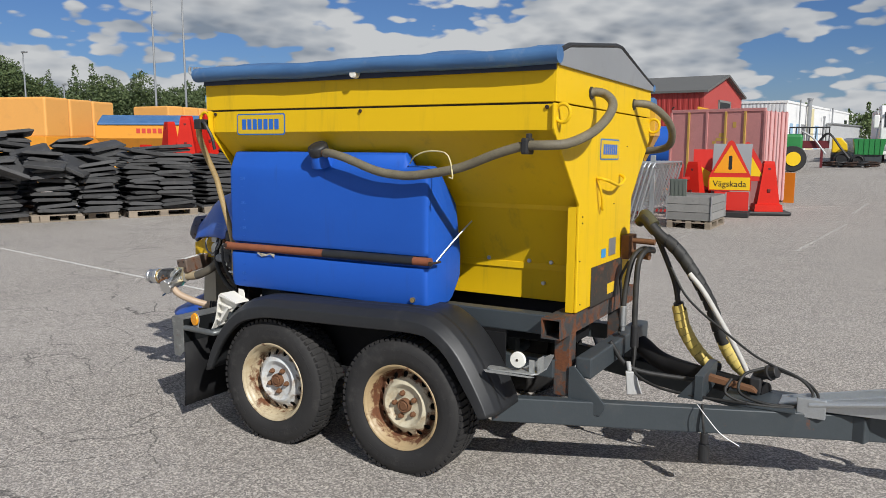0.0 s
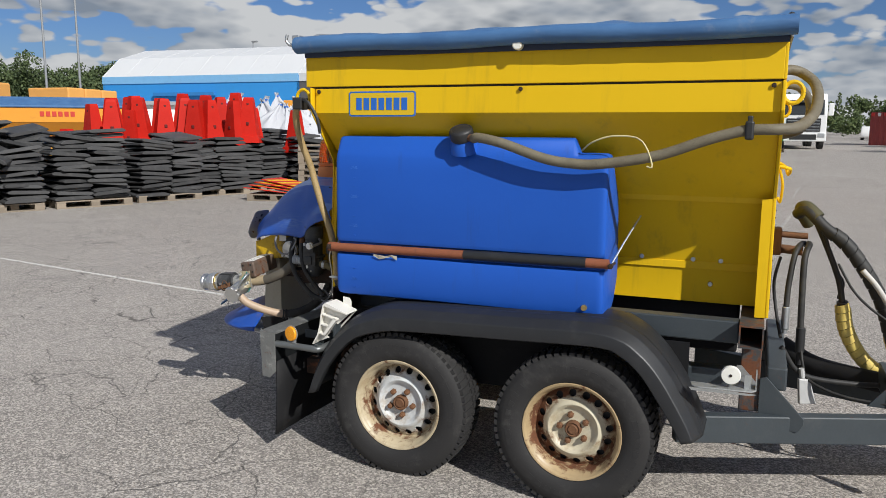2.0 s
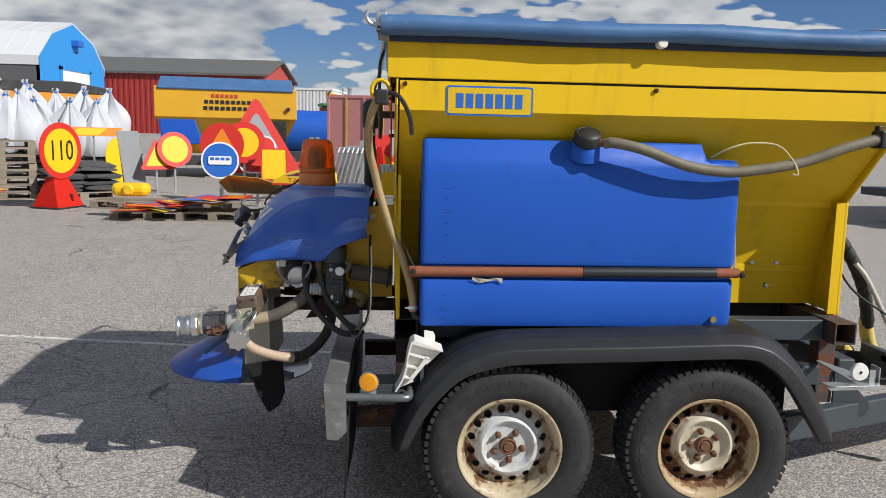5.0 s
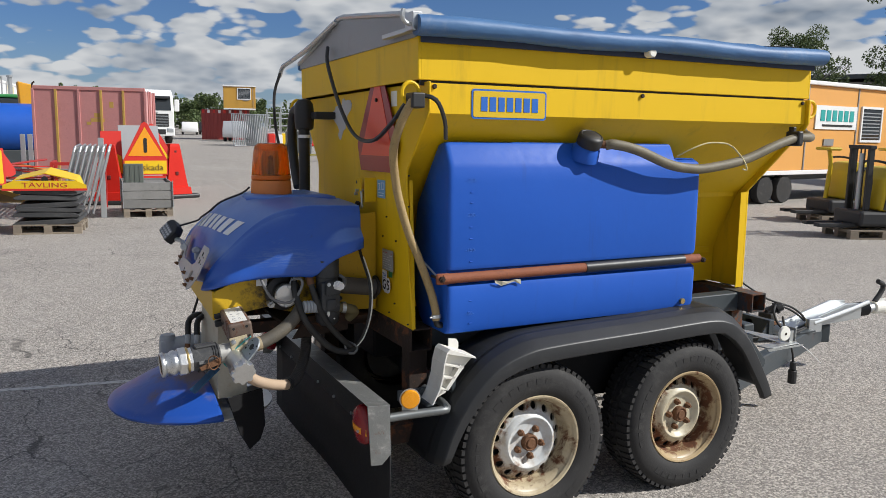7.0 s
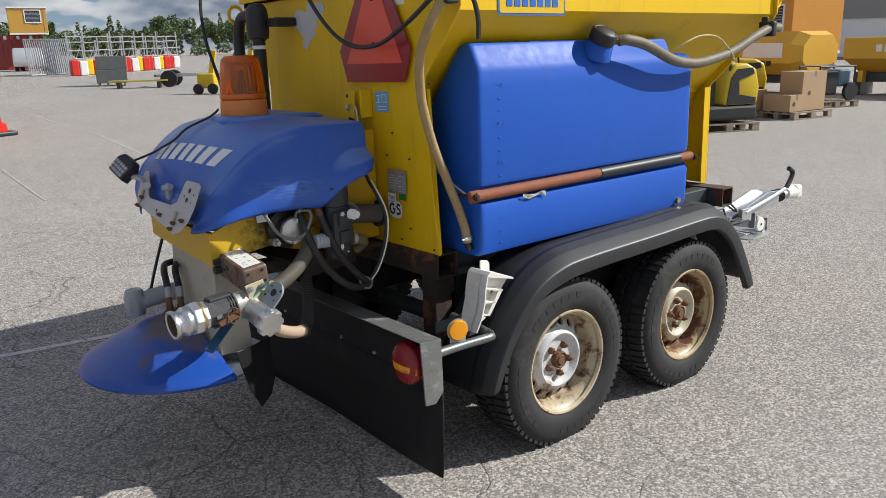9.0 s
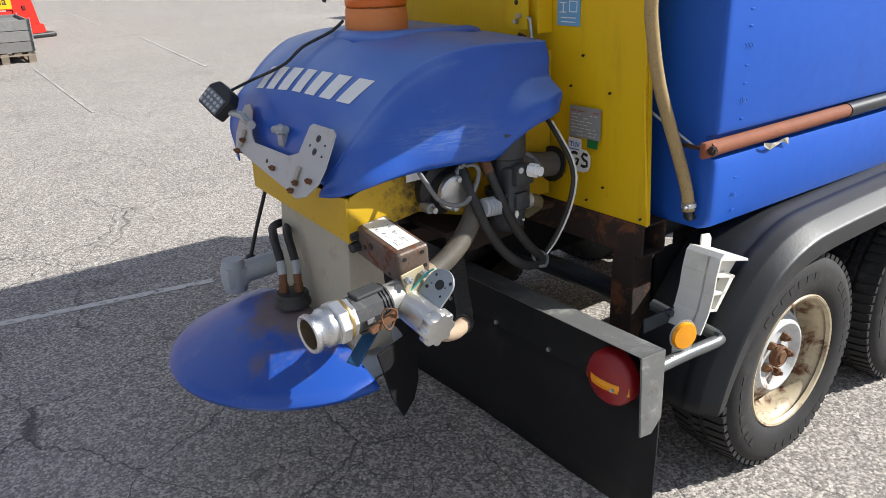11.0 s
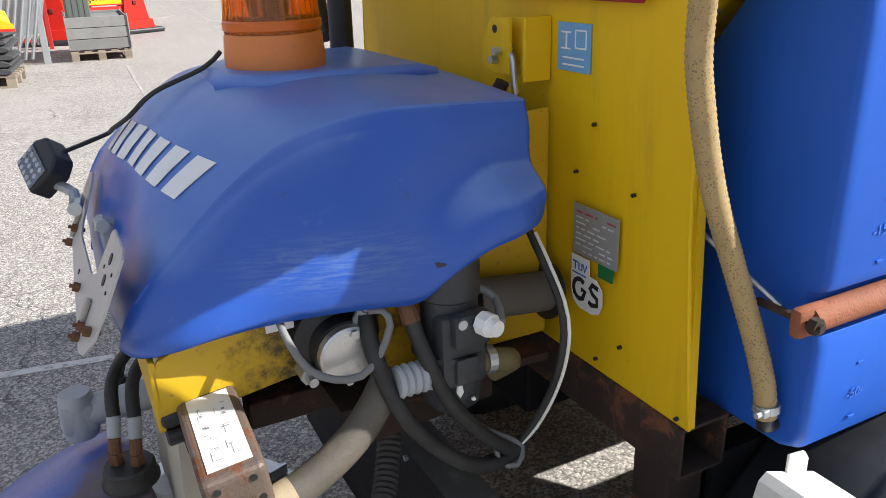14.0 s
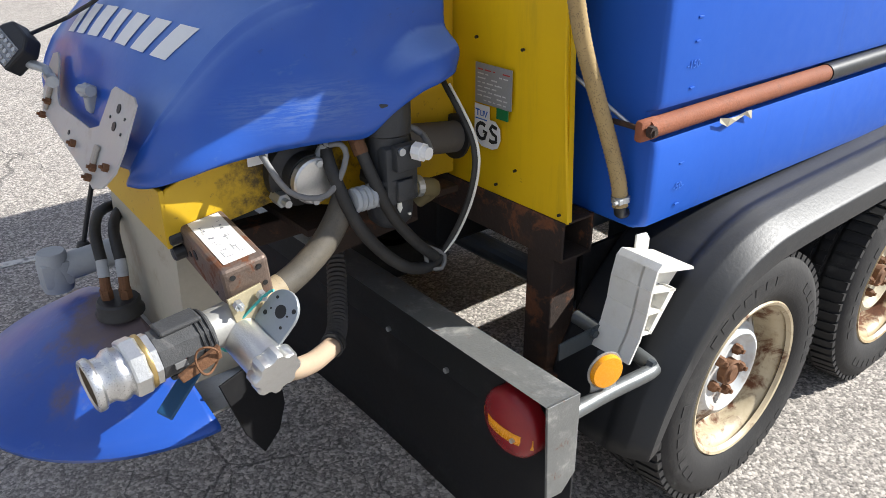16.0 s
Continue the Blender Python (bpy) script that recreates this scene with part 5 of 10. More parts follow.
# beacon
beacon = part("beacon_base", lathe([(0.0, 1.315), (0.088, 1.315), (0.089, 1.33), (0.086, 1.372), (0.084, 1.376), (0.0, 1.376)], (-0.845, 0.87, 0), (0, 0, 1), 36), worn("orange_beacon_base", (0.66, 0.21, 0.05), 0.5, 0, 0.1, (0.3, 0.15, 0.08), 0.3, 20), gear, "orange beacon base", True)
outer = [(0.083, 1.377), (0.083, 1.40), (0.079, 1.45), (0.072, 1.51), (0.068, 1.527), (0.055, 1.538), (0.0, 1.540)]
lens = lathe(outer + [(max(r - 0.003, 0.0), z - 0.003) for r, z in reversed(outer[1:])] + [(0.080, 1.377)], (-0.845, 0.87, 0), (0, 0, 1), 72, False)
for v in lens.verts:
    d = Vector((v.co.x + 0.845, v.co.y - 0.87, 0))
    if d.length > 0.0785 - 0.11 * (v.co.z - 1.377):
        v.co += d.normalized() * 0.0012 * math.cos(18 * math.atan2(d.y, d.x) * 2)
part("beacon_lens", lens, AMBER, beacon, "fluted amber beacon lens", True)
part("lens_band", lathe([(0.0835, 1.380), (0.0865, 1.383), (0.0865, 1.396), (0.0835, 1.399)], (-0.845, 0.87, 0), (0, 0, 1), 40, False), worn("dark_amber_band", (0.62, 0.13, 0.01), 0.3), beacon, "deep orange band at the foot of the lens", True)
part("beacon_lamp", join(cyl((-0.845, 0.87, 1.377), (-0.845, 0.87, 1.40), 0.045, 20), cyl((-0.845, 0.87, 1.40), (-0.845, 0.87, 1.45), 0.014, 12), lathe([(0.0, 1.435), (0.010, 1.437), (0.011, 1.48), (0.0, 1.487)], (-0.845, 0.87, 0), (0, 0, 1), 12)), BLACK, beacon, "dark lamp holder")
part("beacon_reflector", loft([[(-0.845 + 0.042 * math.cos(a) * k, 0.87 + 0.042 * math.sin(a) * k, z) for a in [radians(20 + 16 * q) for q in range(11)]] for z, k in ((1.40, 0.8), (1.43, 1.0), (1.47, 1.0), (1.505, 0.75))], False, False), ZINC, beacon, "curved mirror", True).modifiers.new("thickness", "SOLIDIFY").thickness = 0.002

# yellow housing under the hood, black with old oil round the motor
def oily(n, b, co):
    f = n.noise(co, 4.0, 6, 0.6)
    c = n.mix(f, (0.55, 0.34, 0.008), (0.62, 0.38, 0.008))
    sep = n.add("ShaderNodeSeparateXYZ", None, i0=co)
    dx, dz = n.math("ADD", sep.outputs[0], 0.90), n.math("ADD", sep.outputs[2], -0.95)
    d = n.math("SQRT", n.math("ADD", n.math("MULTIPLY", dx, dx), n.math("MULTIPLY", dz, dz)))
    oil = n.ramp(n.math("ADD", n.noise(co, 26, 7, 0.7), n.math("SUBTRACT", 0.46, n.math("MULTIPLY", d, 2.5))), 0.55, 0.85)
    speck = n.ramp(n.noise(co, 60, 5, 0.65), 0.60, 0.70)
    c = n.mix(n.math("MULTIPLY", speck, 0.5), c, (0.10, 0.06, 0.02))
    n.put(b, "Base_Color", n.mix(n.math("MULTIPLY", oil, 0.93), c, (0.02, 0.015, 0.01)))
    n.put(b, "Roughness", 0.5)


grimy = material("grimy_yellow_paint", oily)
part("housing", join(prism([(-1.155, 0.955), (-1.165, 0.93), (-1.160, 0.845), (-1.12, 0.85), (-0.95, 0.875), (-0.80, 0.83), (-0.475, 0.83), (-0.475, 1.25), (-0.62, 1.24), (-0.80, 1.18), (-1.00, 1.02)], "y", 0.548, 0.556, 0.002), prism([(-1.155, 0.955), (-1.165, 0.93), (-1.145, 0.86), (-0.80, 0.83), (-0.475, 0.83), (-0.475, 1.2), (-0.8, 1.15), (-1.0, 1.02)], "y", 1.095, 1.105, 0.002), prism([(0.548, 0.838), (0.548, 0.955), (1.105, 0.955), (1.105, 0.87)], "x", -1.168, -1.158, 0.002)), grimy, gear, "grimy yellow housing")
part("chute", loft([[(x0, y0, z), (x1, y0, z), (x1, y1, z), (x0, y1, z)] for x0, x1, y0, y1, z in ((-1.135, -1.05, 0.60, 0.99, 0.90), (-1.145, -1.04, 0.60, 1.00, 0.70), (-1.15, -1.03, 0.59, 1.01, 0.50))]), worn("pale_chute_plastic", (0.42, 0.39, 0.31), 0.55, 0, 0.2, (0.22, 0.14, 0.07), 0.75, 6), gear, "stained cream plastic chute")
# spinner cover
cov = []
for r, z in ((0.386, 0.438), (0.389, 0.448), (0.384, 0.458), (0.358, 0.472), (0.330, 0.487), (0.300, 0.505), (0.26, 0.528), (0.21, 0.552), (0.15, 0.575), (0.08, 0.590), (0.0, 0.598)):
    cov.append((r, z))
def stained(n, b, co):
    sep = n.add("ShaderNodeSeparateXYZ", None, i0=co)
    dx, dy = n.math("ADD", sep.outputs[0], 1.20), n.math("ADD", sep.outputs[1], -0.78)
    d = n.math("SQRT", n.math("ADD", n.math("MULTIPLY", dx, dx), n.math("MULTIPLY", dy, dy)))
    near = n.math("SUBTRACT", 0.54, n.math("MULTIPLY", d, 2.0))
    rust = n.ramp(n.math("ADD", n.noise(co, 9, 8, 0.65), near), 0.62, 0.92)
    c = n.mix(n.noise(co, 5, 6, 0.65), (0.010, 0.060, 0.32), (0.016, 0.082, 0.40))
    c = n.mix(n.math("MULTIPLY", n.ramp(n.noise(co, 16, 8, 0.7), 0.58, 0.7), 0.25), c, (0.2, 0.23, 0.3))
    c = n.mix(n.math("MULTIPLY", rust, 0.85), c, n.mix(n.noise(co, 24, 5, 0.7), (0.21, 0.15, 0.095), (0.11, 0.075, 0.05)))
    n.put(b, "Base_Color", c)
    n.put(b, "Roughness", n.math("ADD", 0.33, n.math("MULTIPLY", rust, 0.4)))
    bump(n, b, n.noise(co, 8, 4), 0.15, 0.02)


spin_mat = material("stained_blue_plastic", stained)
dome = lathe(cov, (-1.165, 0.87, 0), (0, 0, 1), 72, False)
bmesh.ops.bisect_plane(dome, geom=dome.verts[:] + dome.edges[:] + dome.faces[:], plane_co=(-1.150, 0.5, 0), plane_no=(1, 0.12, 0), clear_outer=True)
spin = part("spinner_cover", dome, spin_mat, gear, "blue dished spinner cover", True)
spin.modifiers.new("thickness", "SOLIDIFY").thickness = 0.005
disc_ob = part("spinner_disc", join(lathe([(0.0, 0.40), (0.27, 0.40), (0.27, 0.406), (0.0, 0.406)], (-1.14, 0.86, 0), (0, 0, 1), 40), cyl((-1.14, 0.86, 0.40), (-1.14, 0.86, 0.53), 0.04, 16)), ALU, gear, "metal spinner disc")
for a in (20, 80, 140, 200, 260, 320):
    part("vane", moved(box(0.04, 0.26, -0.004, 0.004, 0.406, 0.43), pose(-1.14, 0.86, 0, 0, 0, a)), ALU, disc_ob)
part("hydraulic_motor", lathe([(0.0, 0.632), (0.043, 0.632), (0.047, 0.627), (0.047, 0.612), (0.052, 0.604), (0.052, 0.596), (0.0, 0.596)], (-1.215, 0.815, 0), (0, 0, 1), 28), BLACK, gear, "black hydraulic motor", True)
for k, (dx, dy) in enumerate(((-0.018, 0.012), (0.016, -0.010))):
    x, y = -1.215 + dx, 0.815 + dy
    part("hydraulic_fitting", join(cyl((x, y, 0.630), (x, y, 0.655), 0.014, 6), cyl((x, y, 0.652), (x + 0.004, y + 0.006, 0.682), 0.0115, 12), cyl((x - 0.012, y, 0.650), (x + 0.012, y, 0.650), 0.009, 8)), RUST, gear, "rusty hydraulic fitting")
    part("hose_crimp", cyl((x + 0.004, y + 0.006, 0.680), (x + 0.010, y + 0.024, 0.716), 0.0125, 14, None, 0.002), PALEGREY, gear, "grey crimped hose end", True)
    part("hydraulic_hose", tube([(x + 0.010, y + 0.024, 0.714), (x + 0.014, y + 0.05, 0.748), (x + 0.03, y + 0.10, 0.768), (x + 0.08, y + 0.19, 0.765), (-1.03, 1.06, 0.75), (-0.9, 1.06, 0.74)], 0.0125, 10), HOSEK, gear, "black hydraulic hose", True)
part("actuator", join(cyl((-1.27, 1.06, 0.625), (-1.06, 1.02, 0.655), 0.034, 20, None, 0.006), lathe([(0.0, 0.675), (0.03, 0.675), (0.034, 0.668), (0.038, 0.60), (0.034, 0.575), (0.0, 0.575)], (-1.285, 1.06, 0), (0, 0, 1), 20), box(-1.32, -1.25, 1.025, 1.095, 0.59, 0.655, 0.012)), PALEGREY, gear, "pale grey electric actuator", True)
part("lever", join(tube([(-1.12, 1.12, 0.87), (-1.16, 1.14, 0.74), (-1.19, 1.15, 0.64)], 0.006, 8), lathe([(0.0, -0.018), (0.013, -0.012), (0.018, 0.0), (0.013, 0.012), (0.0, 0.018)], (-1.193, 1.151, 0.626), (0, 0, 1), 14)), BLACK, gear, "thin lever with a black ball")
# work lamp and its plate
plate_pts = [(0.556, 1.115), (0.575, 1.124), (0.675, 1.124), (0.688, 1.115), (0.70, 1.05), (0.745, 1.036), (0.955, 1.036), (0.985, 1.05), (1.035, 1.11), (1.06, 1.124), (1.09, 1.118), (1.098, 1.09), (1.09, 1.04), (1.06, 1.005), (0.90, 0.985), (0.70, 0.962), (0.645, 0.952), (0.60, 0.965), (0.562, 1.0), (0.552, 1.04)]
pm = pose(-1.172, 0.0, 1.118, 0, 26, 0)
lamp_plate = part("lamp_plate", moved(prism([(y, (z - 1.118) * 1.11) for y, z in plate_pts], "x", -0.002, 0.002, 0.001), pm), worn("scuffed_white_plate", (0.46, 0.46, 0.45), 0.45, 0.3, 0.15, (0.25, 0.2, 0.15), 0.45, 12), gear, "scuffed grey-white metal plate")
for y, z, r in ((0.625, 1.095, 0.009), (0.625, 1.065, 0.009), (0.585, 1.085, 0.003), (0.585, 1.06, 0.003), (0.655, 1.075, 0.003), (0.85, 1.005, 0.005)):
    part("slot", moved(cyl((-0.0035, y, (z - 1.118) * 1.11), (0.0035, y, (z - 1.118) * 1.11), r, 12), pm), INK, lamp_plate)
for y, z in ((0.66, 0.985), (0.67, 0.965), (0.60, 1.0), (1.02, 1.03), (1.035, 1.0), (0.80, 0.995)):
    part("bolt", moved(join(cyl((-0.012, y, (z - 1.118) * 1.11), (0.0, y, (z - 1.118) * 1.11), 0.008, 6), cyl((-0.018, y, (z - 1.118) * 1.11), (0.012, y, (z - 1.118) * 1.11), 0.0035, 8)), pm), RUST, lamp_plate)
for y, z in ((0.668, 0.995), (1.03, 1.03)):
    part("hinge", moved(box(-0.01, -0.002, y - 0.009, y + 0.009, (z - 1.118) * 1.11 - 0.02, (z - 1.118) * 1.11 + 0.03, 0.003), pm), worn("rusty_zinc", (0.40, 0.37, 0.32), 0.5, 0.4, 0.2, (0.25, 0.1, 0.04), 0.6, 25, 0.2, 0.25), lamp_plate, "rusty hinge strap")
lm = pose(-1.255, 1.085, 1.145, 0, 34, 30) @ pose(0, 0, 0, 33, 0, 0)
lamp_body = part("work_lamp", moved(join(prism([(-0.045, -0.04), (0.045, -0.04), (0.05, 0.02), (0.03, 0.045), (-0.03, 0.045), (-0.05, 0.02)], "x", -0.012, 0.032, 0.006)), lm), BLACK, gear, "small black LED work lamp")
part("lamp_glass", moved(box(-0.0145, -0.0125, -0.04, 0.04, -0.034, 0.014, 0.0), lm), worn("lamp_lens", (0.25, 0.26, 0.27), 0.15, 0.3), lamp_body, "grey lens")
for i in range(5):
    for j in range(3):
        part("led", moved(cyl((-0.018, -0.032 + 0.016 * i, -0.026 + 0.016 * j), (-0.0146, -0.032 + 0.016 * i, -0.026 + 0.016 * j), 0.005, 8), lm), worn("led_face", (0.42, 0.43, 0.44), 0.3), lamp_body)
part("lamp_stalk", join(tube([(-1.235, 1.06, 1.11), (-1.21, 1.02, 1.10), (-1.215, 0.985, 1.08)], 0.01, 10), cyl((-1.215, 0.96, 1.085), (-1.205, 1.03, 1.085), 0.013, 8)), ZINC, gear)
part("lamp_cable", tube([(-1.24, 1.07, 1.16)] + [at_height(y, z) + Vector((-0.012, -0.004, 0.014)) for y, z in ((1.12, 1.168), (1.03, 1.195), (0.95, 1.228), (0.93, 1.268))] + [(-0.965, 0.915, 1.318), (-0.935, 0.90, 1.345)], 0.0045, 8), HOSEK, gear, "black lamp cable")
part("hood_catch", join(cyl((-1.145, 0.858, 1.062), (-1.185, 0.852, 1.086), 0.015, 12), cyl((-1.180, 0.818, 1.088), (-1.180, 0.890, 1.078), 0.011, 10), box(-1.185, -1.150, 0.838, 0.868, 1.038, 1.073, 0.004)), PALEGREY, gear, "grey hood catch")

# rusty control box and filling valve
bx = pose(-1.098, 0.465, 0.873, 7, -7, -2)
cbox = part("control_box", moved(join(box(-0.045, 0.045, -0.105, 0.105, -0.088, 0.0, 0.010, 3)), bx), worn("rust_brown_box", (0.17, 0.125, 0.10), 0.48, 0.4, 0.4, (0.27, 0.10, 0.04), 0.85, 11, 0.3, 0.45), gear, "rusty steel control box")
lab = part("box_label", moved(box(-0.030, 0.032, -0.085, 0.080, 0.0003, 0.0012), bx), worn("label_paper", (0.74, 0.73, 0.68), 0.55, 0, 0.1, (0.45, 0.36, 0.25), 0.35, 22), cbox, "white pictogram label")
mark_rng = random.Random(4)
INK_THIN = worn("thin_grey_ink", (0.20, 0.20, 0.22), 0.6)
for r in range(3):
    for q in range(2):
        x0, y0 = -0.022 + 0.026 * q, -0.070 + 0.046 * r
        for k in range(5):
            x, y = x0 + mark_rng.uniform(0, 0.014), y0 + mark_rng.uniform(0, 0.03)
            w, d = mark_rng.choice(((0.011, 0.0009), (0.0009, 0.012), (0.006, 0.0009), (0.0009, 0.02), (0.005, 0.004)))
            part("bar", moved(box(x, x + w, y, y + d, 0.0012, 0.0016), bx), INK_THIN, lab)
for dx, dz, r in ((-0.026, -0.018, 0.0055), (0.024, -0.016, 0.0055), (0.030, -0.055, 0.005), (-0.03, -0.06, 0.003)):
    part("screw_hole", moved(cyl((dx, -0.1065, dz), (dx, -0.1040, dz), r, 12), bx), INK, cbox)
for y, z, r in ((0.02, -0.03, 0.010), (0.05, -0.045, 0.006), (-0.06, -0.07, 0.004)):
    part("screw_hole", moved(cyl((-0.0465, y, z), (-0.044, y, z), r, 12), bx), INK, cbox)
for y, z in ((0.085, -0.055), (0.088, -0.022)):
    part("side_knob", moved(cyl((-0.070, y, z), (-0.043, y, z), 0.014, 14, None, 0.003), bx), BLACK, cbox)
# the filling line: its own x runs along it, from the open end inwards
vm = pose(-1.389, 0.366, 0.729, 0, -4.5, 2.5)
along = (1, 0, 0)
coup = part("hose_coupling", moved(lathe([(0.036, 0.002), (0.042, -0.001), (0.046, 0.001), (0.047, 0.010), (0.045, 0.014), (0.0405, 0.017), (0.040, 0.030), (0.044, 0.036), (0.047, 0.040), (0.047, 0.050), (0.044, 0.055), (0.044, 0.062)], (0, 0, 0), along, 40, False), vm), worn("bright_zinc", (0.60, 0.61, 0.62), 0.28, 0.95, 0.3, (0.30, 0.29, 0.27), 0.35, 26, 0.2), gear, "shiny camlock hose coupling", True)
part("coupling_bore", moved(join(lathe([(0.036, 0.002), (0.034, 0.08)], (0, 0, 0), along, 30, False), lathe([(0.034, 0.075), (0.0, 0.075)], (0, 0, 0), along, 30, False)), vm), worn("stained_bore", (0.20, 0.15, 0.10), 0.5, 0.6, 0.3, (0.1, 0.07, 0.04), 0.5, 20), coup)
part("hex_nut", moved(bevelled(lathe([(0.042, 0.060), (0.051, 0.062), (0.053, 0.066), (0.053, 0.086), (0.050, 0.090), (0.042, 0.091)], (0, 0, 0), along, 8), 0.0015, 1), vm), ALU, coup, "aluminium hexagon nut")
part("brass_ring", moved(lathe([(0.044, 0.089), (0.0485, 0.090), (0.0495, 0.094), (0.0485, 0.098), (0.044, 0.099)], (0, 0, 0), along, 30), vm), BRASS, coup, "worn brass ring", True)
part("lock_nut", moved(lathe([(0.040, 0.098), (0.047, 0.099), (0.047, 0.110), (0.040, 0.112)], (0, 0, 0), along, 8), vm), ALU, coup)
DUSTY = worn("dusty_black_plastic", (0.045, 0.046, 0.048), 0.62, 0, 0.5, (0.20, 0.19, 0.18), 0.6, 22, 0.25)
valve = part("ball_valve", moved(bevelled(lathe([(0.0, 0.108), (0.041, 0.108), (0.045, 0.112), (0.046, 0.16), (0.046, 0.205), (0.042, 0.212), (0.0, 0.212)], (0, 0, 0), along, 10), 0.003, 2), vm), DUSTY, gear, "dusty black plastic hose coupler")
for z0, z1, x0, x1 in ((0.040, 0.050, 0.125, 0.20), (-0.050, -0.040, 0.125, 0.20)):
    part("clamp_lug", moved(box(x0, x1, -0.022, 0.022, z0, z1, 0.004), vm), DUSTY, valve)
for k in range(3):
    part("sleeve_rib", moved(lathe([(0.0455, 0.0), (0.0475, 0.001), (0.0475, 0.004), (0.0455, 0.005)], (0.184 + 0.009 * k, 0, 0), along, 24), vm), BLACK, valve)
part("raised_mark", moved(box(0.128, 0.150, -0.049, -0.0455, -0.012, 0.0, 0.001), vm), worn("grey_moulded_mark", (0.16, 0.16, 0.16), 0.6), valve, "raised moulded mark")
part("valve_lever", moved(prism([(0.125, -0.020), (0.185, -0.002), (0.205, 0.004), (0.205, -0.020), (0.18, -0.026), (0.130, -0.034)], "y", -0.062, -0.050, 0.002), vm), RUST, valve, "rusty cam lever")
part("wire_tie", moved(tube([(0.178 + 0.020 * math.cos(a), -0.064 - 0.006 * math.sin(a * 2), -0.010 + 0.026 * math.sin(a)) for a in [0.55 * q for q in range(13)]], 0.0022, 6), vm), RUST, valve, "ring of rusty wire")
part("blue_lever", moved(box(-0.085, 0.045, -0.017, 0.017, -0.004, 0.004, 0.003), pose(-1.215, 0.395, 0.660, 12, -34, 20)), worn("scratched_blue_steel", (0.012, 0.075, 0.17), 0.5, 0, 0.2, (0.1, 0.1, 0.1), 0.3, 15), valve, "blue steel lever")
part("valve_pipe", moved(cyl((0.205, 0.0, 0.0), (0.31, 0.005, 0.0), 0.037, 28), vm), worn("pale_pipe", (0.42, 0.41, 0.38), 0.45, 0.5, 0.2, (0.3, 0.22, 0.1), 0.4, 12), gear, "pale grey pipe stub", True)
# filter: from its root towards the screw cap
root, tip = Vector((-1.127, 0.392, 0.737)), Vector((-1.113, 0.245, 0.696))
fd, fu, fv = frame_axes(tip - root)
fl_len = (tip - root).length
filt = part("filter_housing", lathe([(0.038, 0.0), (0.039, 0.004), (0.039, fl_len - 0.03), (0.041, fl_len - 0.028)], root, fd, 36), worn("brushed_aluminium", (0.62, 0.62, 0.61), 0.36, 0.9, 0.15, (0.3, 0.28, 0.25), 0.3, 18, 0.15), gear, "aluminium filter housing", True)
cap_rings = []
for h, k in ((0.0, 0.94), (0.003, 1.0), (0.027, 1.0), (0.031, 0.95), (0.0312, 0.60)):
    ring = []
    for q in range(64):
        a = 2 * math.pi * q / 64
        r = (0.0435 + 0.0035 * min(max(math.cos(8 * a) * 2.2, -1), 1)) * k
        ring.append(tip - fd * 0.030 + fd * h + (fu * math.cos(a) + fv * math.sin(a)) * r)
    cap_rings.append(ring)
part("filter_cap", loft(cap_rings), MATS["brushed_aluminium"], filt, "lobed screw cap", True)
# flat tab beside the housing, with a bore
w_dir = Vector((0.60, 0.0, 0.80))
w_dir = (w_dir - fd * w_dir.dot(fd)).normalized()
tab_m = Matrix.Translation(root.lerp(tip, 0.52)) @ Matrix((fd, w_dir.cross(fd), w_dir)).transposed().to_4x4()
tab = [(0.040 * math.cos(a), 0.082 + 0.040 * math.sin(a)) for a in [math.pi * i / 16 for i in range(17)]] + [(-0.040, 0.030), (0.040, 0.030)]
flange = part("flange_plate", moved(prism(tab, "y", -0.0035, 0.0035, 0.001), tab_m), worn("dull_zinc", (0.36, 0.39, 0.41), 0.45, 0.6, 0.15, (0.3, 0.25, 0.15), 0.25, 12), gear, "galvanised flange plate with holes")
for x, z, r in ((0.002, 0.083, 0.0125), (0.026, 0.100, 0.0045), (-0.022, 0.098, 0.003), (0.022, 0.062, 0.003), (-0.026, 0.062, 0.0045), (-0.020, 0.075, 0.002), (0.020, 0.085, 0.002)):
    part("bore", moved(cyl((x, -0.0042, z), (x, 0.0042, z), r, 18), tab_m), INK, flange)
YZINC = worn("yellowed_zinc", (0.50, 0.43, 0.28), 0.45, 0.6, 0.3, (0.30, 0.15, 0.05), 0.6, 15, 0.15, 0.12)
brk = part("valve_bracket", join(moved(box(-0.034, 0.034, -0.003, 0.003, -0.062, 0.030, 0.001), pose(-1.105, 0.352, 0.782, -12, -8, 4)), moved(box(-0.034, 0.034, -0.03, 0.03, -0.003, 0.003, 0.001), pose(-1.112, 0.372, 0.724, 8, -8, 4))), YZINC, gear, "yellowed zinc bracket")
for x, z in ((-1.128, 0.742), (-1.083, 0.800), (-1.128, 0.796), (-1.080, 0.752)):
    part("bolt", join(cyl((x, 0.349, z), (x, 0.338, z - 0.002), 0.0095, 6), cyl((x, 0.350, z), (x, 0.330, z - 0.003), 0.0045, 8)), ZINC, brk)
part("tie_cord", tube([root.lerp(tip, 0.20) + (fu * math.cos(a) + fv * math.sin(a)) * 0.0425 for a in [0.42 * q for q in range(16)]] + [(-1.085, 0.335, 0.80), (-1.07, 0.32, 0.815)], 0.0026, 6), worn("green_cord", (0.05, 0.35, 0.33), 0.7), gear, "green tie cord")
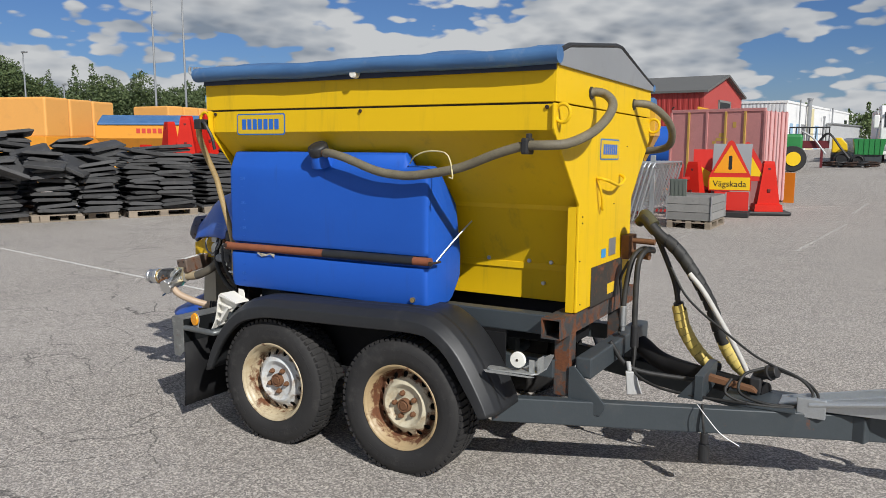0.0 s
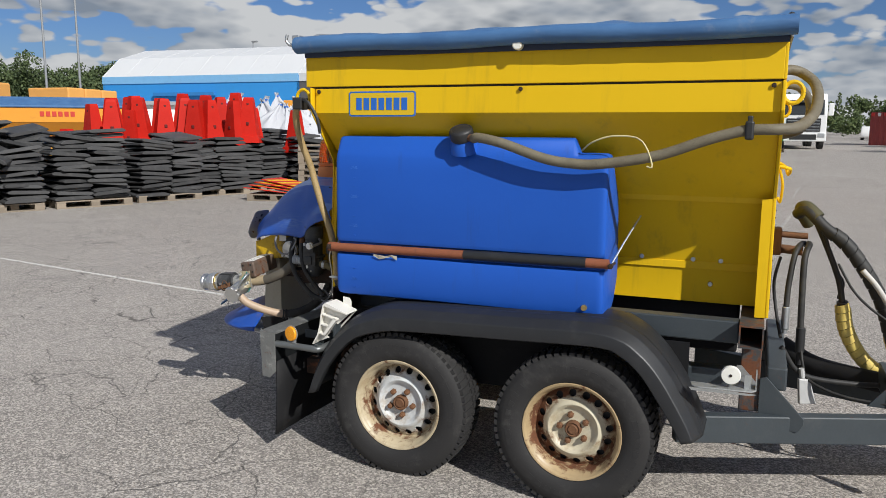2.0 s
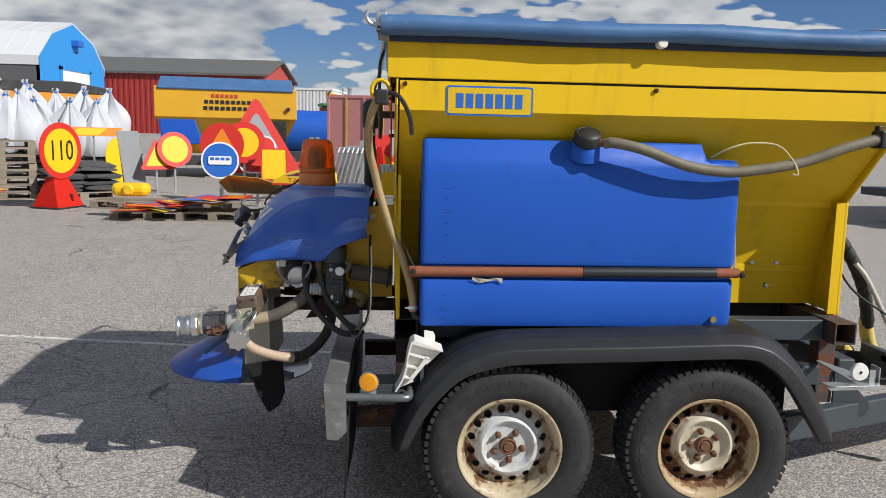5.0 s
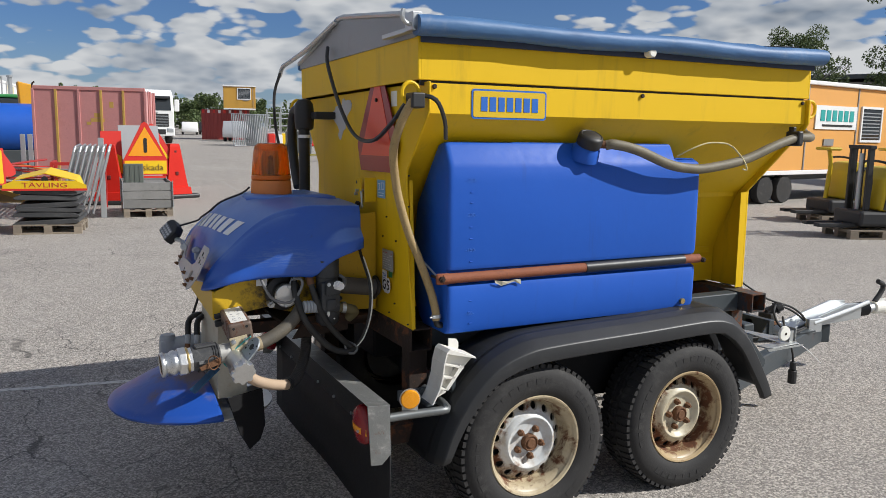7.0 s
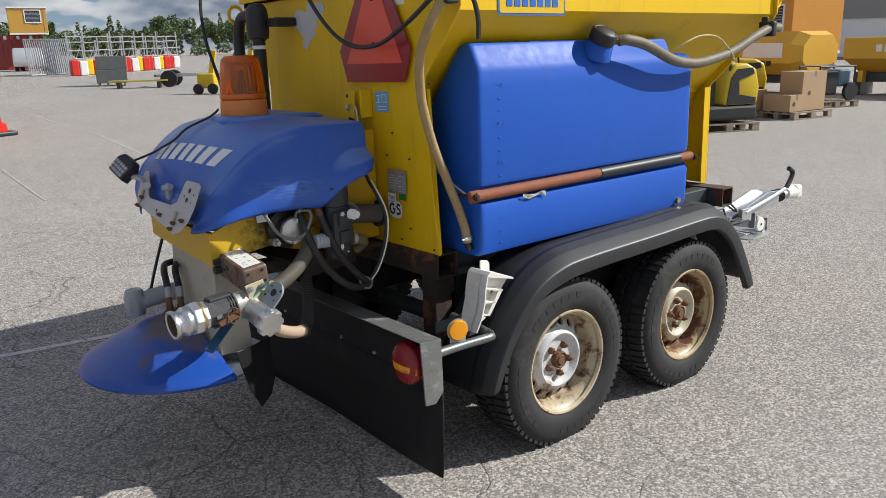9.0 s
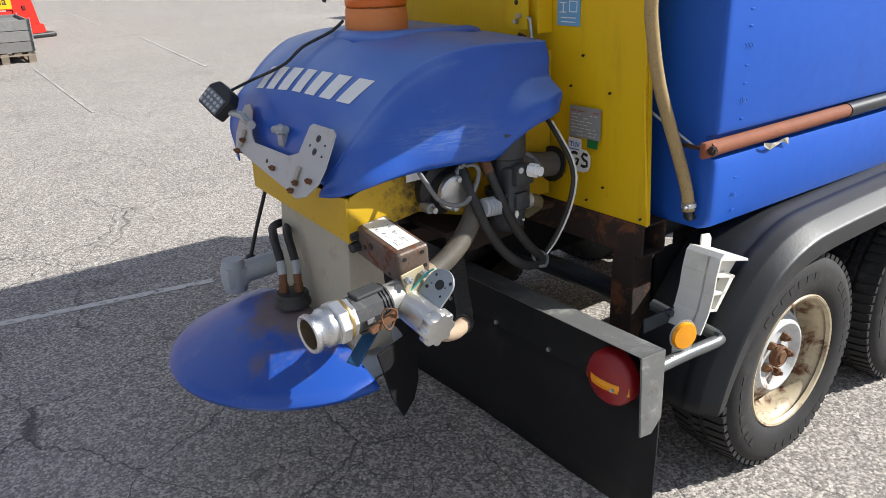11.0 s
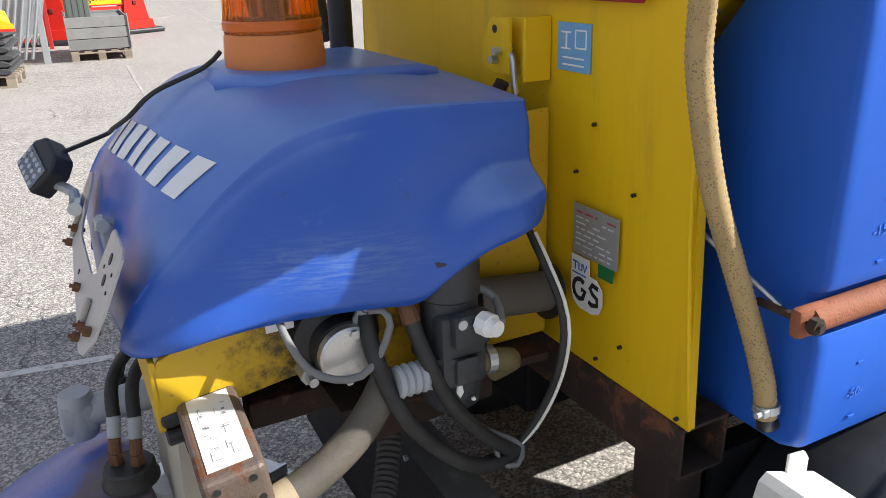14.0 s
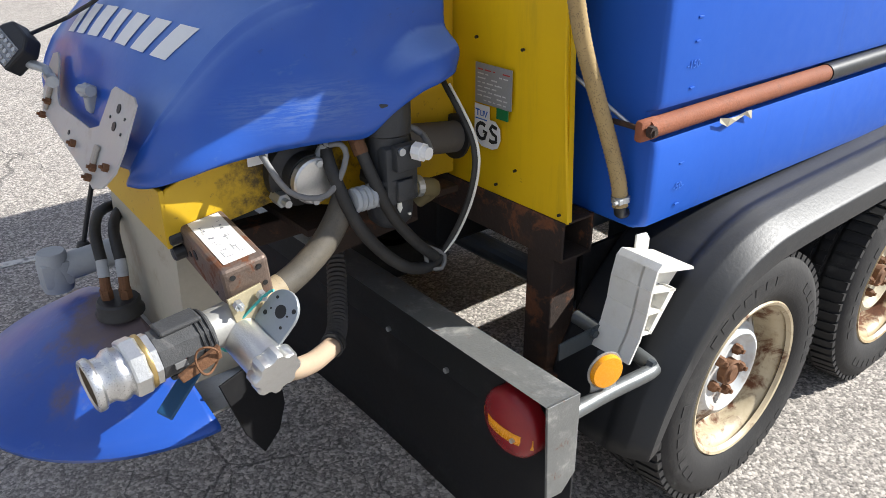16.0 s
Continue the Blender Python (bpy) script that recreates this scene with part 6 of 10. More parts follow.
part("drain_hose", tube([(-1.10, 0.292, 0.690), (-1.06, 0.310, 0.648), (-1.00, 0.350, 0.613), (-0.945, 0.395, 0.588), (-0.902, 0.429, 0.575)], 0.0205, 16, 0.02, 0.0009, 0.012), worn("pale_ribbed_hose", (0.46, 0.34, 0.24), 0.5, 0, 0.15, (0.3, 0.22, 0.14), 0.3, 14), gear, "pale buff hose elbow", True)
part("suction_hose", tube([(-0.905, 0.427, 0.576), (-0.86, 0.48, 0.578), (-0.815, 0.55, 0.600), (-0.775, 0.615, 0.650), (-0.755, 0.66, 0.72), (-0.75, 0.68, 0.80)], 0.0215, 14, 0.02, 0.0022, 0.012), worn("dusty_grey_rubber", (0.06, 0.056, 0.053), 0.7, 0, 0.2, (0.14, 0.12, 0.10), 0.4, 15), gear, "dusty grey ribbed suction hose", True)
for k in range(2):
    part("band_clamp", lathe([(0.023, 0.0), (0.0265, 0.001), (0.0265, 0.008), (0.023, 0.009)], Vector((-0.912, 0.421, 0.578)) + Vector((0.012, 0.0105, -0.0015)) * k, (0.76, 0.63, -0.1), 20, False), BLACK, gear, "black band clamp")
part("feed_hose", tube([(-1.115, 0.395, 0.752), (-1.06, 0.405, 0.754), (-1.005, 0.413, 0.764), (-0.955, 0.42, 0.784), (-0.905, 0.430, 0.812), (-0.86, 0.445, 0.850), (-0.825, 0.46, 0.895)], 0.0265, 16), hose_mat("grey_buff_hose", (0.085, 0.075, 0.060), (0.13, 0.11, 0.08), 0.2), gear, "grey-brown feed hose", True)
part("feed_hose_end", tube([(-1.115, 0.395, 0.752), (-1.06, 0.405, 0.754), (-1.012, 0.412, 0.763)], 0.0272, 16), hose_mat("buff_hose_end", (0.34, 0.27, 0.17), (0.42, 0.34, 0.22), 0.2), gear, "buff end of the feed hose", True)
part("ribbed_fitting", tube([(-0.835, 0.425, 0.888), (-0.77, 0.43, 0.884)], 0.0225, 14, 0.02, 0.004, 0.012), PALEGREY, gear, "pale ribbed fitting", True)
# motor with a pale round cap
motor = part("drive_motor", join(lathe([(0.0, 0.0), (0.070, 0.0), (0.072, 0.004), (0.072, 0.03), (0.056, 0.036), (0.05, 0.04), (0.05, 0.068), (0.0, 0.068)], (-0.889, 0.553, 0.935), (0, -1, -0.06), 28)), BLACK, gear, "black electric motor", True)
part("motor_cap", cyl((-0.889, 0.486, 0.931), (-0.889, 0.464, 0.930), 0.0475, 30, None, 0.004), ALU, motor, "pale round motor cap", True)
for a in (80, 260):
    part("screw", cyl((-0.889 + 0.038 * math.cos(radians(a)), 0.466, 0.930 + 0.038 * math.sin(radians(a))), (-0.889 + 0.038 * math.cos(radians(a)), 0.456, 0.930 + 0.038 * math.sin(radians(a))), 0.0075, 6), ZINC, motor)
part("lead_gland", join(cyl((-0.868, 0.488, 0.965), (-0.855, 0.478, 0.995), 0.0125, 8), cyl((-0.858, 0.48, 0.988), (-0.848, 0.472, 1.008), 0.009, 10)), PALEGREY, motor, "grey cable gland")
part("motor_sticker", moved(box(-0.022, 0.022, -0.001, 0.0, -0.018, 0.018), pose(-0.975, 0.532, 0.985, 0, 0, 0)), WPAINT, motor, "small white sticker")
part("motor_lead", tube([(-0.985, 0.49, 1.0), (-0.98, 0.465, 0.975), (-0.96, 0.45, 0.935), (-0.925, 0.44, 0.913), (-0.885, 0.435, 0.91), (-0.855, 0.435, 0.935), (-0.832, 0.44, 0.978), (-0.838, 0.45, 1.0), (-0.855, 0.465, 0.998)], 0.006, 10), worn("grey_cable", (0.17, 0.17, 0.17), 0.6), gear, "grey motor lead", True)
part("flange_bolt", join(cyl((-0.945, 0.535, 0.895), (-0.945, 0.50, 0.893), 0.015, 6), cyl((-0.945, 0.50, 0.893), (-0.945, 0.48, 0.892), 0.008, 8)), ZINC, gear)
# pump block
CAST = worn("dark_grey_casting", (0.030, 0.033, 0.037), 0.48, 0, 0.3, (0.14, 0.13, 0.12), 0.45, 16, 0.15)
pump = part("pump", join(lathe([(0.0, 0.80), (0.030, 0.80), (0.046, 0.815), (0.050, 0.84), (0.050, 0.90), (0.046, 0.905), (0.046, 1.0), (0.050, 1.004), (0.050, 1.07), (0.044, 1.076), (0.0, 1.076)], (-0.725, 0.455, 0), (0, 0, 1), 24), box(-0.765, -0.685, 0.402, 0.47, 0.86, 0.985, 0.010), box(-0.75, -0.688, 0.386, 0.41, 0.935, 0.99, 0.006), box(-0.745, -0.705, 0.392, 0.41, 0.87, 0.915, 0.004)), CAST, gear, "dark grey pump", True)
part("pump_flange", lathe([(0.0, 0.0), (0.062, 0.0), (0.062, 0.010), (0.0, 0.010)], (-0.725, 0.455, 0.905), (0, 0, 1), 10), CAST, pump)
for dx, dz, w, h in ((-0.012, 0.855, 0.012, 0.022), (0.012, 0.835, 0.008, 0.006), (-0.02, 0.83, 0.010, 0.005)):
    part("paint_chip", prism([(dx - 0.725 - w / 2, dz), (dx - 0.725, dz - h / 2), (dx - 0.725 + w / 2, dz - 0.002), (dx - 0.725 + w / 3, dz + h / 2), (dx - 0.725 - w / 3, dz + h / 2)], "y", 0.3995, 0.403), WHITE, pump, "pale paint chip")
part("cable_gland", join(cyl((-0.705, 0.385, 0.975), (-0.70, 0.365, 0.975), 0.019, 8), cyl((-0.70, 0.367, 0.975), (-0.697, 0.352, 0.975), 0.013, 14)), WPAINT, pump, "white cable gland")
part("pump_screw", cyl((-0.74, 0.385, 0.98), (-0.74, 0.38, 0.98), 0.008, 10), ZINC, pump)
part("rubber_sleeve", cyl((-0.66, 0.50, 0.955), (-0.48, 0.52, 0.925), 0.036, 20), worn("dusty_rubber", (0.10, 0.092, 0.085), 0.8, 0, 0.2, (0.2, 0.18, 0.15), 0.4, 15), gear, "dusty rubber sleeve", True)
part("sleeve_ring", lathe([(0.052, 0.0), (0.052, 0.006), (0.036, 0.006)], (-0.49, 0.52, 0.927), (-1, 0, 0.15), 22), BLACK, gear)
part("return_elbow", join(tube([(-0.68, 0.45, 0.87), (-0.63, 0.45, 0.86), (-0.60, 0.47, 0.84), (-0.62, 0.50, 0.81)], 0.02, 12), ), worn("dull_olive_rubber", (0.16, 0.13, 0.06), 0.7), gear, "", True)
part("return_clamp", lathe([(0.024, 0), (0.024, 0.015)], (-0.665, 0.45, 0.868), (1, 0, -0.1), 16), ZINC, gear)
for pts, r, m, l in (
    (((-0.81, 0.50, 1.07), (-0.80, 0.462, 1.01), (-0.788, 0.425, 0.935), (-0.755, 0.405, 0.843), (-0.697, 0.405, 0.764), (-0.64, 0.41, 0.708)), 0.0125, HOSEK, "black rubber hose"),
    (((-0.84, 0.53, 1.07), (-0.853, 0.49, 1.0), (-0.86, 0.445, 0.94), (-0.832, 0.415, 0.84), (-0.771, 0.41, 0.754), (-0.705, 0.41, 0.70), (-0.645, 0.415, 0.688), (-0.60, 0.43, 0.70)), 0.0135, HOSEK, "black rubber hose"),
    (((-0.575, 0.49, 1.12), (-0.575, 0.455, 1.075), (-0.572, 0.415, 1.03), (-0.57, 0.376, 0.982), (-0.572, 0.358, 0.935), (-0.57, 0.370, 0.869), (-0.575, 0.392, 0.80), (-0.592, 0.415, 0.735), (-0.625, 0.425, 0.695), (-0.67, 0.44, 0.68)), 0.0062, HOSEK, "black looped cable"),
    (((-0.57, 0.445, 1.075), (-0.567, 0.405, 1.03), (-0.565, 0.368, 0.982), (-0.567, 0.3505, 0.935), (-0.565, 0.3625, 0.869), (-0.570, 0.3845, 0.80), (-0.587, 0.4075, 0.735), (-0.615, 0.419, 0.70)), 0.003, WHITE, "pale edge of the looped cable"),
    (((-0.74, 0.46, 1.0), (-0.69, 0.44, 1.01), (-0.66, 0.42, 0.99), (-0.68, 0.37, 0.975)), 0.007, MATS["grey_cable"], "grey cable"),
    (((-0.66, 0.42, 0.73), (-0.66, 0.41, 0.69), (-0.63, 0.40, 0.68), (-0.61, 0.415, 0.70), (-0.635, 0.43, 0.72), (-0.66, 0.45, 0.73)), 0.005, MATS["grey_cable"], "grey cable loop"),
):
    part("hose", tube(pts, r, 10), m, gear, l, True)
part("hose_cuff", tube([(-0.802, 0.475, 1.03), (-0.80, 0.462, 1.01), (-0.795, 0.444, 0.972)], 0.0155, 12), RUST, gear, "rusty hose cuff")
part("support_shelf", join(prism([(-0.90, 0.80), (-0.50, 0.80), (-0.50, 0.815), (-0.90, 0.815)], "y", 0.50, 1.15), prism([(-0.86, 0.74), (-0.62, 0.76), (-0.62, 0.83), (-0.80, 0.83)], "y", 0.50, 0.51)), RUSTD, gear, "rusty support shelf")
part("support_arm", join(box(-1.02, -0.45, 0.62, 0.68, 0.75, 0.80, 0.004), box(-1.02, -0.45, 0.96, 1.02, 0.75, 0.80, 0.004)), RUSTD, gear)
part("hood_strut", join(box(-0.575, -0.56, 0.55, 0.57, 0.86, 1.24, 0.003), cyl((-0.58, 0.545, 1.20), (-0.555, 0.545, 1.20), 0.016, 14)), worn("cream_strut", (0.5, 0.46, 0.34), 0.5), gear, "pale hood strut")
part("deflector_flap", moved(prism([(-0.085, 0.10), (0.075, 0.11), (0.085, -0.05), (0.06, -0.11), (0.01, -0.14), (-0.035, -0.06)], "y", -0.003, 0.003, 0.001), pose(-1.045, 0.545, 0.42, 0, 0, 18)), BLACKM, gear, "black rubber deflector flap")

# ---- rear bumper, lamps, flap, chock ----
bump_ob = part("bumper", join(prism([(-0.735, 0.606), (-0.648, 0.60), (-0.648, 0.594), (-0.729, 0.60)], "y", -0.034, 1.636), prism([(-0.735, 0.606), (-0.648, 0.60), (-0.645, 0.41), (-0.68, 0.375), (-0.722, 0.38)], "y", -0.037, -0.031, 0.001), prism([(-0.735, 0.606), (-0.648, 0.60), (-0.645, 0.41), (-0.68, 0.375), (-0.722, 0.38)], "y", 1.631, 1.637, 0.001)), worn("scraped_bumper_paint", (0.20, 0.205, 0.20), 0.40, 0.45, 0.4, (0.50, 0.49, 0.46), 0.85, 16, 0.15, 0.16), trailer, "scraped dark steel bumper channel")
part("bumper_web", box(-0.656, -0.649, -0.030, 1.630, 0.43, 0.593), worn("black_web_paint", (0.010, 0.011, 0.012), 0.5, 0, 0.3, (0.08, 0.08, 0.08), 0.2, 14, 0.08, 0, 0, 0.25), bump_ob, "black inner web of the bumper")
for y in (0.072, 1.528):
    part("lamp_mount", cyl((-0.694, y, 0.50), (-0.655, y, 0.50), 0.06, 24), BLACK, trailer)
    tl = part("tail_lamp", lathe([(0.0, -0.052), (0.03, -0.050), (0.062, -0.042), (0.073, -0.032), (0.076, -0.02), (0.076, 0.0), (0.0, 0.0)], (-0.692, y, 0.50), (1, 0, 0), 36), REDL, trailer, "round red tail lamp", True)
    band = bmesh.new()
    def lens_x(r):
        return -0.6935 - (0.052 - 0.02 * (min(r, 0.073) / 0.073) ** 2.2)
    cells = [[band.verts.new((lens_x(math.hypot(dy, dz)), y + dy, 0.50 + dz)) for dz in (-0.022, -0.010, 0.003)] for dy in [-0.0705 + 0.141 * q / 16 for q in range(17)]]
    for a, b in zip(cells, cells[1:]):
        for q in range(2):
            band.faces.new((a[q], b[q], b[q + 1], a[q + 1]))
    part("amber_band", band, AMBERP, tl, "amber band of the tail lamp", True).modifiers.new("thickness", "SOLIDIFY").thickness = 0.002
    part("screw", cyl((-0.748, y - 0.03, 0.487), (-0.73, y - 0.03, 0.487), 0.005, 8), ZINC, tl)
flapm = []
for i in range(13):
    y = -0.03 + 1.66 * i / 12
    flapm.append([(-0.646, y, 0.46), (-0.648, y, 0.30), (-0.652 - 0.003 * math.sin(i * 0.8), y, 0.16), (-0.657 - 0.006 * math.sin(i * 0.8 + 0.4), y, 0.085)])
part("mud_flap", loft(flapm, False, False), BLACKM, trailer, "black rubber mud flap across the rear", True).modifiers.new("thickness", "SOLIDIFY").thickness = 0.006
for i in range(7):
    part("rivet", cyl((-0.664, 0.12 + 0.23 * i, 0.445), (-0.654, 0.12 + 0.23 * i, 0.445), 0.007, 8), ZINC, trailer)
part("lamp_tube", tube([(-0.65, -0.02, 0.545), (-0.55, -0.022, 0.545), (-0.43, -0.03, 0.545), (-0.41, -0.02, 0.545), (-0.40, 0.02, 0.548), (-0.40, 0.20, 0.56)], 0.0165, 14), worn("grey_tube", (0.17, 0.18, 0.18), 0.4, 0.6, 0.2, (0.4, 0.4, 0.4), 0.3, 14), trailer, "grey tube carrying the side reflector", True)
for y in (-0.022, 2 * CY + 0.022):
    refl = part("side_reflector", moved(lathe([(0.0, -0.012), (0.033, -0.010), (0.036, -0.004), (0.036, 0.0), (0.0, 0.0)], (0, 0, 0), (0, 1, 0), 28), pose(-0.562, y, 0.605, 0, 0, -14)), AMBERP, trailer, "round amber side reflector", True)
    part("reflector_bracket", moved(join(prism(circle_pts(0.04, 24), "y", 0.001, 0.004), box(-0.03, 0.03, 0.001, 0.004, -0.06, -0.02)), pose(-0.562, y, 0.605, 0, 0, -14)), BARE, refl)
part("fender_bracket", join(box(-0.56, -0.25, 0.10, 0.104, 0.56, 0.60), cyl((-0.42, -0.02, 0.56), (-0.42, -0.035, 0.56), 0.01, 6), cyl((-0.46, 0.10, 0.59), (-0.46, 0.09, 0.59), 0.01, 6)), DARK, trailer)
# white wheel chock in its holder
curve = [(-0.400, 0.757), (-0.412, 0.71), (-0.418, 0.66), (-0.432, 0.61), (-0.460, 0.560)]
face = curve + [(x + 0.006, z - 0.002) for x, z in reversed(curve)]
chock = part("wheel_chock", join(
    prism(face, "y", 0.0, 0.105, 0.001),
    prism([(-0.400, 0.757), (-0.385, 0.768), (-0.275, 0.728), (-0.272, 0.720), (-0.392, 0.750)], "y", 0.0, 0.105, 0.001),
    prism(curve[:1] + [(-0.272, 0.722), (-0.335, 0.662), (-0.345, 0.668), (-0.395, 0.600), (-0.385, 0.593)] + curve[:0:-1], "y", 0.030, 0.036),
    prism([(-0.412, 0.715), (-0.325, 0.692), (-0.325, 0.686), (-0.412, 0.709)], "y", 0.002, 0.103),
    prism([(-0.418, 0.665), (-0.362, 0.656), (-0.362, 0.650), (-0.418, 0.659)], "y", 0.002, 0.103),
    prism([(-0.428, 0.622), (-0.392, 0.614), (-0.392, 0.608), (-0.43, 0.616)], "y", 0.002, 0.103),
    prism([(-0.340, 0.70), (-0.325, 0.692), (-0.392, 0.606), (-0.40, 0.618)], "y", 0.002, 0.036),
    prism([(-0.278, 0.727), (-0.272, 0.722), (-0.392, 0.592), (-0.398, 0.597)], "y", 0.10, 0.105),
    prism([(-0.345, 0.75), (-0.30, 0.735), (-0.30, 0.765), (-0.31, 0.78), (-0.345, 0.785)], "y", 0.098, 0.104, 0.002)), worn("chock_white", (0.72, 0.70, 0.64), 0.5, 0, 0.08, (0.35, 0.28, 0.16), 0.3, 9), trailer, "white plastic wheel chock in its holder")
part("chock_holder", join(box(-0.47, -0.44, 0.03, 0.075, 0.545, 0.56), box(-0.36, -0.345, 0.03, 0.075, 0.56, 0.70), box(-0.46, -0.345, 0.045, 0.06, 0.545, 0.552)), DARK, trailer)

# ---- front reflector bracket, hoses and cables at the drawbar ----
fb = part("reflector_arm", join(prism([(1.275, 0.02), (1.285, -0.03), (1.31, -0.045), (1.50, -0.03), (1.52, -0.005), (1.52, 0.10), (1.46, 0.34), (1.44, 0.34), (1.42, 0.02)], "z", 0.594, 0.600, 0.002), prism([(1.275, 0.594), (1.285, 0.583), (1.50, 0.588), (1.52, 0.594)], "y", -0.046, -0.040), box(1.475, 1.50, 0.0, 0.005, 0.60, 0.655), box(1.515, 1.52, 0.0, 0.06, 0.60, 0.665)), BARE, trailer, "scuffed bare metal arm")
part("front_reflector", join(lathe([(0.0, -0.014), (0.034, -0.012), (0.037, -0.004), (0.037, 0.0), (0.0, 0.0)], (1.425, -0.004, 0.65), (0, 1, 0), 28)), WHITE, trailer, "round white front reflector", True)
part("reflector_screw", cyl((1.425, -0.020, 0.65), (1.425, -0.016, 0.65), 0.006, 8), RUSTD, trailer)
part("front_stub_pipe", join(cyl((1.55, 1.12, 1.09), (1.72, 1.12, 1.085), 0.016, 12), cyl((1.56, 1.12, 1.02), (1.70, 1.10, 1.01), 0.022, 12), box(1.552, 1.60, 1.05, 1.19, 0.99, 1.12, 0.006)), RUST, trailer, "rusty pipe stubs", True)
part("hydraulic_sleeve", tube([(1.66, 1.02, 1.20), (1.70, 0.97, 1.225), (1.78, 0.95, 1.15), (1.88, 0.95, 1.07), (1.98, 0.96, 0.93), (2.05, 0.98, 0.80), (2.09, 1.0, 0.68), (2.12, 1.02, 0.60)], 0.027, 14), HOSEK, trailer, "black hoses wrapped in a spiral", True)
part("spiral_wrap", spiral([(1.78, 0.95, 1.15), (1.88, 0.95, 1.07), (1.98, 0.96, 0.93), (2.05, 0.98, 0.80), (2.09, 1.0, 0.68), (2.12, 1.02, 0.60)], 0.028, 0.058, 0.052, 0.004), HOSEK, trailer, "black spiral hose wrap", True)
part("bundle_elbow", tube([(1.72, 1.12, 1.15), (1.68, 1.06, 1.22), (1.70, 0.99, 1.235), (1.75, 0.96, 1.19)], 0.034, 12), worn("olive_wrap", (0.07, 0.065, 0.03), 0.7), trailer, "olive wrapped elbow", True)
for pts in (((2.10, 1.02, 0.66), (2.13, 1.05, 0.57), (2.18, 1.09, 0.48), (2.22, 1.12, 0.44)), ((1.885, 1.0, 0.79), (1.91, 1.03, 0.66), (1.97, 1.07, 0.54), (2.04, 1.10, 0.46), (2.09, 1.12, 0.44))):
    guard = part("hose_core", tube(pts, 0.026, 14), HOSEK, trailer, "black hoses inside the guard", True)
    part("spiral_guard", spiral(pts, 0.031, 0.042, 0.038, 0.004), HOSEY, guard, "yellow spiral hose guard", True)
for pts, r, m, l in (
    (((1.74, 0.98, 1.18), (1.80, 0.99, 1.05), (1.86, 1.0, 0.90), (1.885, 1.0, 0.79)), 0.014, HOSEK, "black hydraulic hose"),
    (((1.78, 0.97, 1.12), (1.84, 1.0, 0.95), (1.88, 1.01, 0.88), (1.87, 1.02, 0.80)), 0.010, HOSEK, "black hydraulic hose"),
    (((1.95, 0.92, 0.96), (2.02, 0.92, 0.88), (2.12, 0.93, 0.72), (2.20, 0.94, 0.58), (2.25, 0.95, 0.48)), 0.013, worn("scuffed_white_hose", (0.5, 0.48, 0.45), 0.6, 0, 0.3, (0.1, 0.08, 0.07), 0.6, 14), "scuffed white hose"),
    (((1.72, 1.10, 1.04), (1.69, 1.0, 1.06), (1.66, 0.92, 1.02), (1.64, 0.88, 0.88), (1.635, 0.86, 0.76)), 0.014, HOSEK, "black hose with a quick coupler"),
    (((1.72, 1.08, 1.05), (1.72, 0.95, 1.06), (1.70, 0.88, 1.0), (1.70, 0.85, 0.8), (1.705, 0.84, 0.60)), 0.015, HOSEK, "black hose with a quick coupler"),
    (((1.85, 0.95, 0.98), (1.92, 0.94, 0.86), (2.0, 0.93, 0.78), (2.12, 0.90, 0.70), (2.28, 0.86, 0.60), (2.38, 0.84, 0.56)), 0.006, HOSEK, "thin black cable"),
    (((1.71, 0.84, 0.60), (1.72, 0.80, 0.52), (1.75, 0.72, 0.46), (1.90, 0.66, 0.42), (2.15, 0.62, 0.42), (2.30, 0.60, 0.43)), 0.007, HOSEK, "black cable along the drawbar"),
    (((1.62, 0.70, 0.61), (1.72, 0.74, 0.48), (1.95, 0.86, 0.43), (2.1, 0.9, 0.43)), 0.012, HOSEK, "black cable bundle"),
    (((2.38, 0.84, 0.56), (2.50, 0.82, 0.52), (2.56, 0.78, 0.46), (2.50, 0.72, 0.42), (2.36, 0.68, 0.42), (2.25, 0.70, 0.45), (2.26, 0.76, 0.52), (2.34, 0.82, 0.55)), 0.007, HOSEK, "looped black cable"),
    (((2.36, 0.86, 0.55), (2.52, 0.86, 0.50), (2.58, 0.80, 0.44), (2.48, 0.70, 0.415), (2.30, 0.64, 0.42), (2.20, 0.62, 0.46), (2.22, 0.66, 0.52)), 0.007, HOSEK, "looped black cable"),
    (((2.10, 0.50, 0.42), (2.14, 0.45, 0.40), (2.22, 0.42, 0.33), (2.30, 0.44, 0.28)), 0.0024, WPAINT, "thin white cord"),
    (((1.60, 1.05, 0.98), (1.58, 0.98, 0.90), (1.58, 1.0, 0.82), (1.60, 0.96, 0.70), (1.62, 0.85, 0.62)), 0.008, HOSEK, "black cable"),
):
    part("hose", tube(pts, r, 10), m, trailer, l, True)
part("quick_coupler", join(cyl((1.635, 0.86, 0.66), (1.635, 0.86, 0.77), 0.018, 14, None, 0.004), cyl((1.635, 0.86, 0.64), (1.635, 0.86, 0.66), 0.012, 12)), ZINC, trailer, "metal quick coupler", True)
part("quick_coupler", join(cyl((1.706, 0.84, 0.56), (1.705, 0.84, 0.68), 0.021, 14, None, 0.004), cyl((1.706, 0.84, 0.50), (1.706, 0.84, 0.56), 0.014, 12)), BLACK, trailer, "black quick coupler", True)
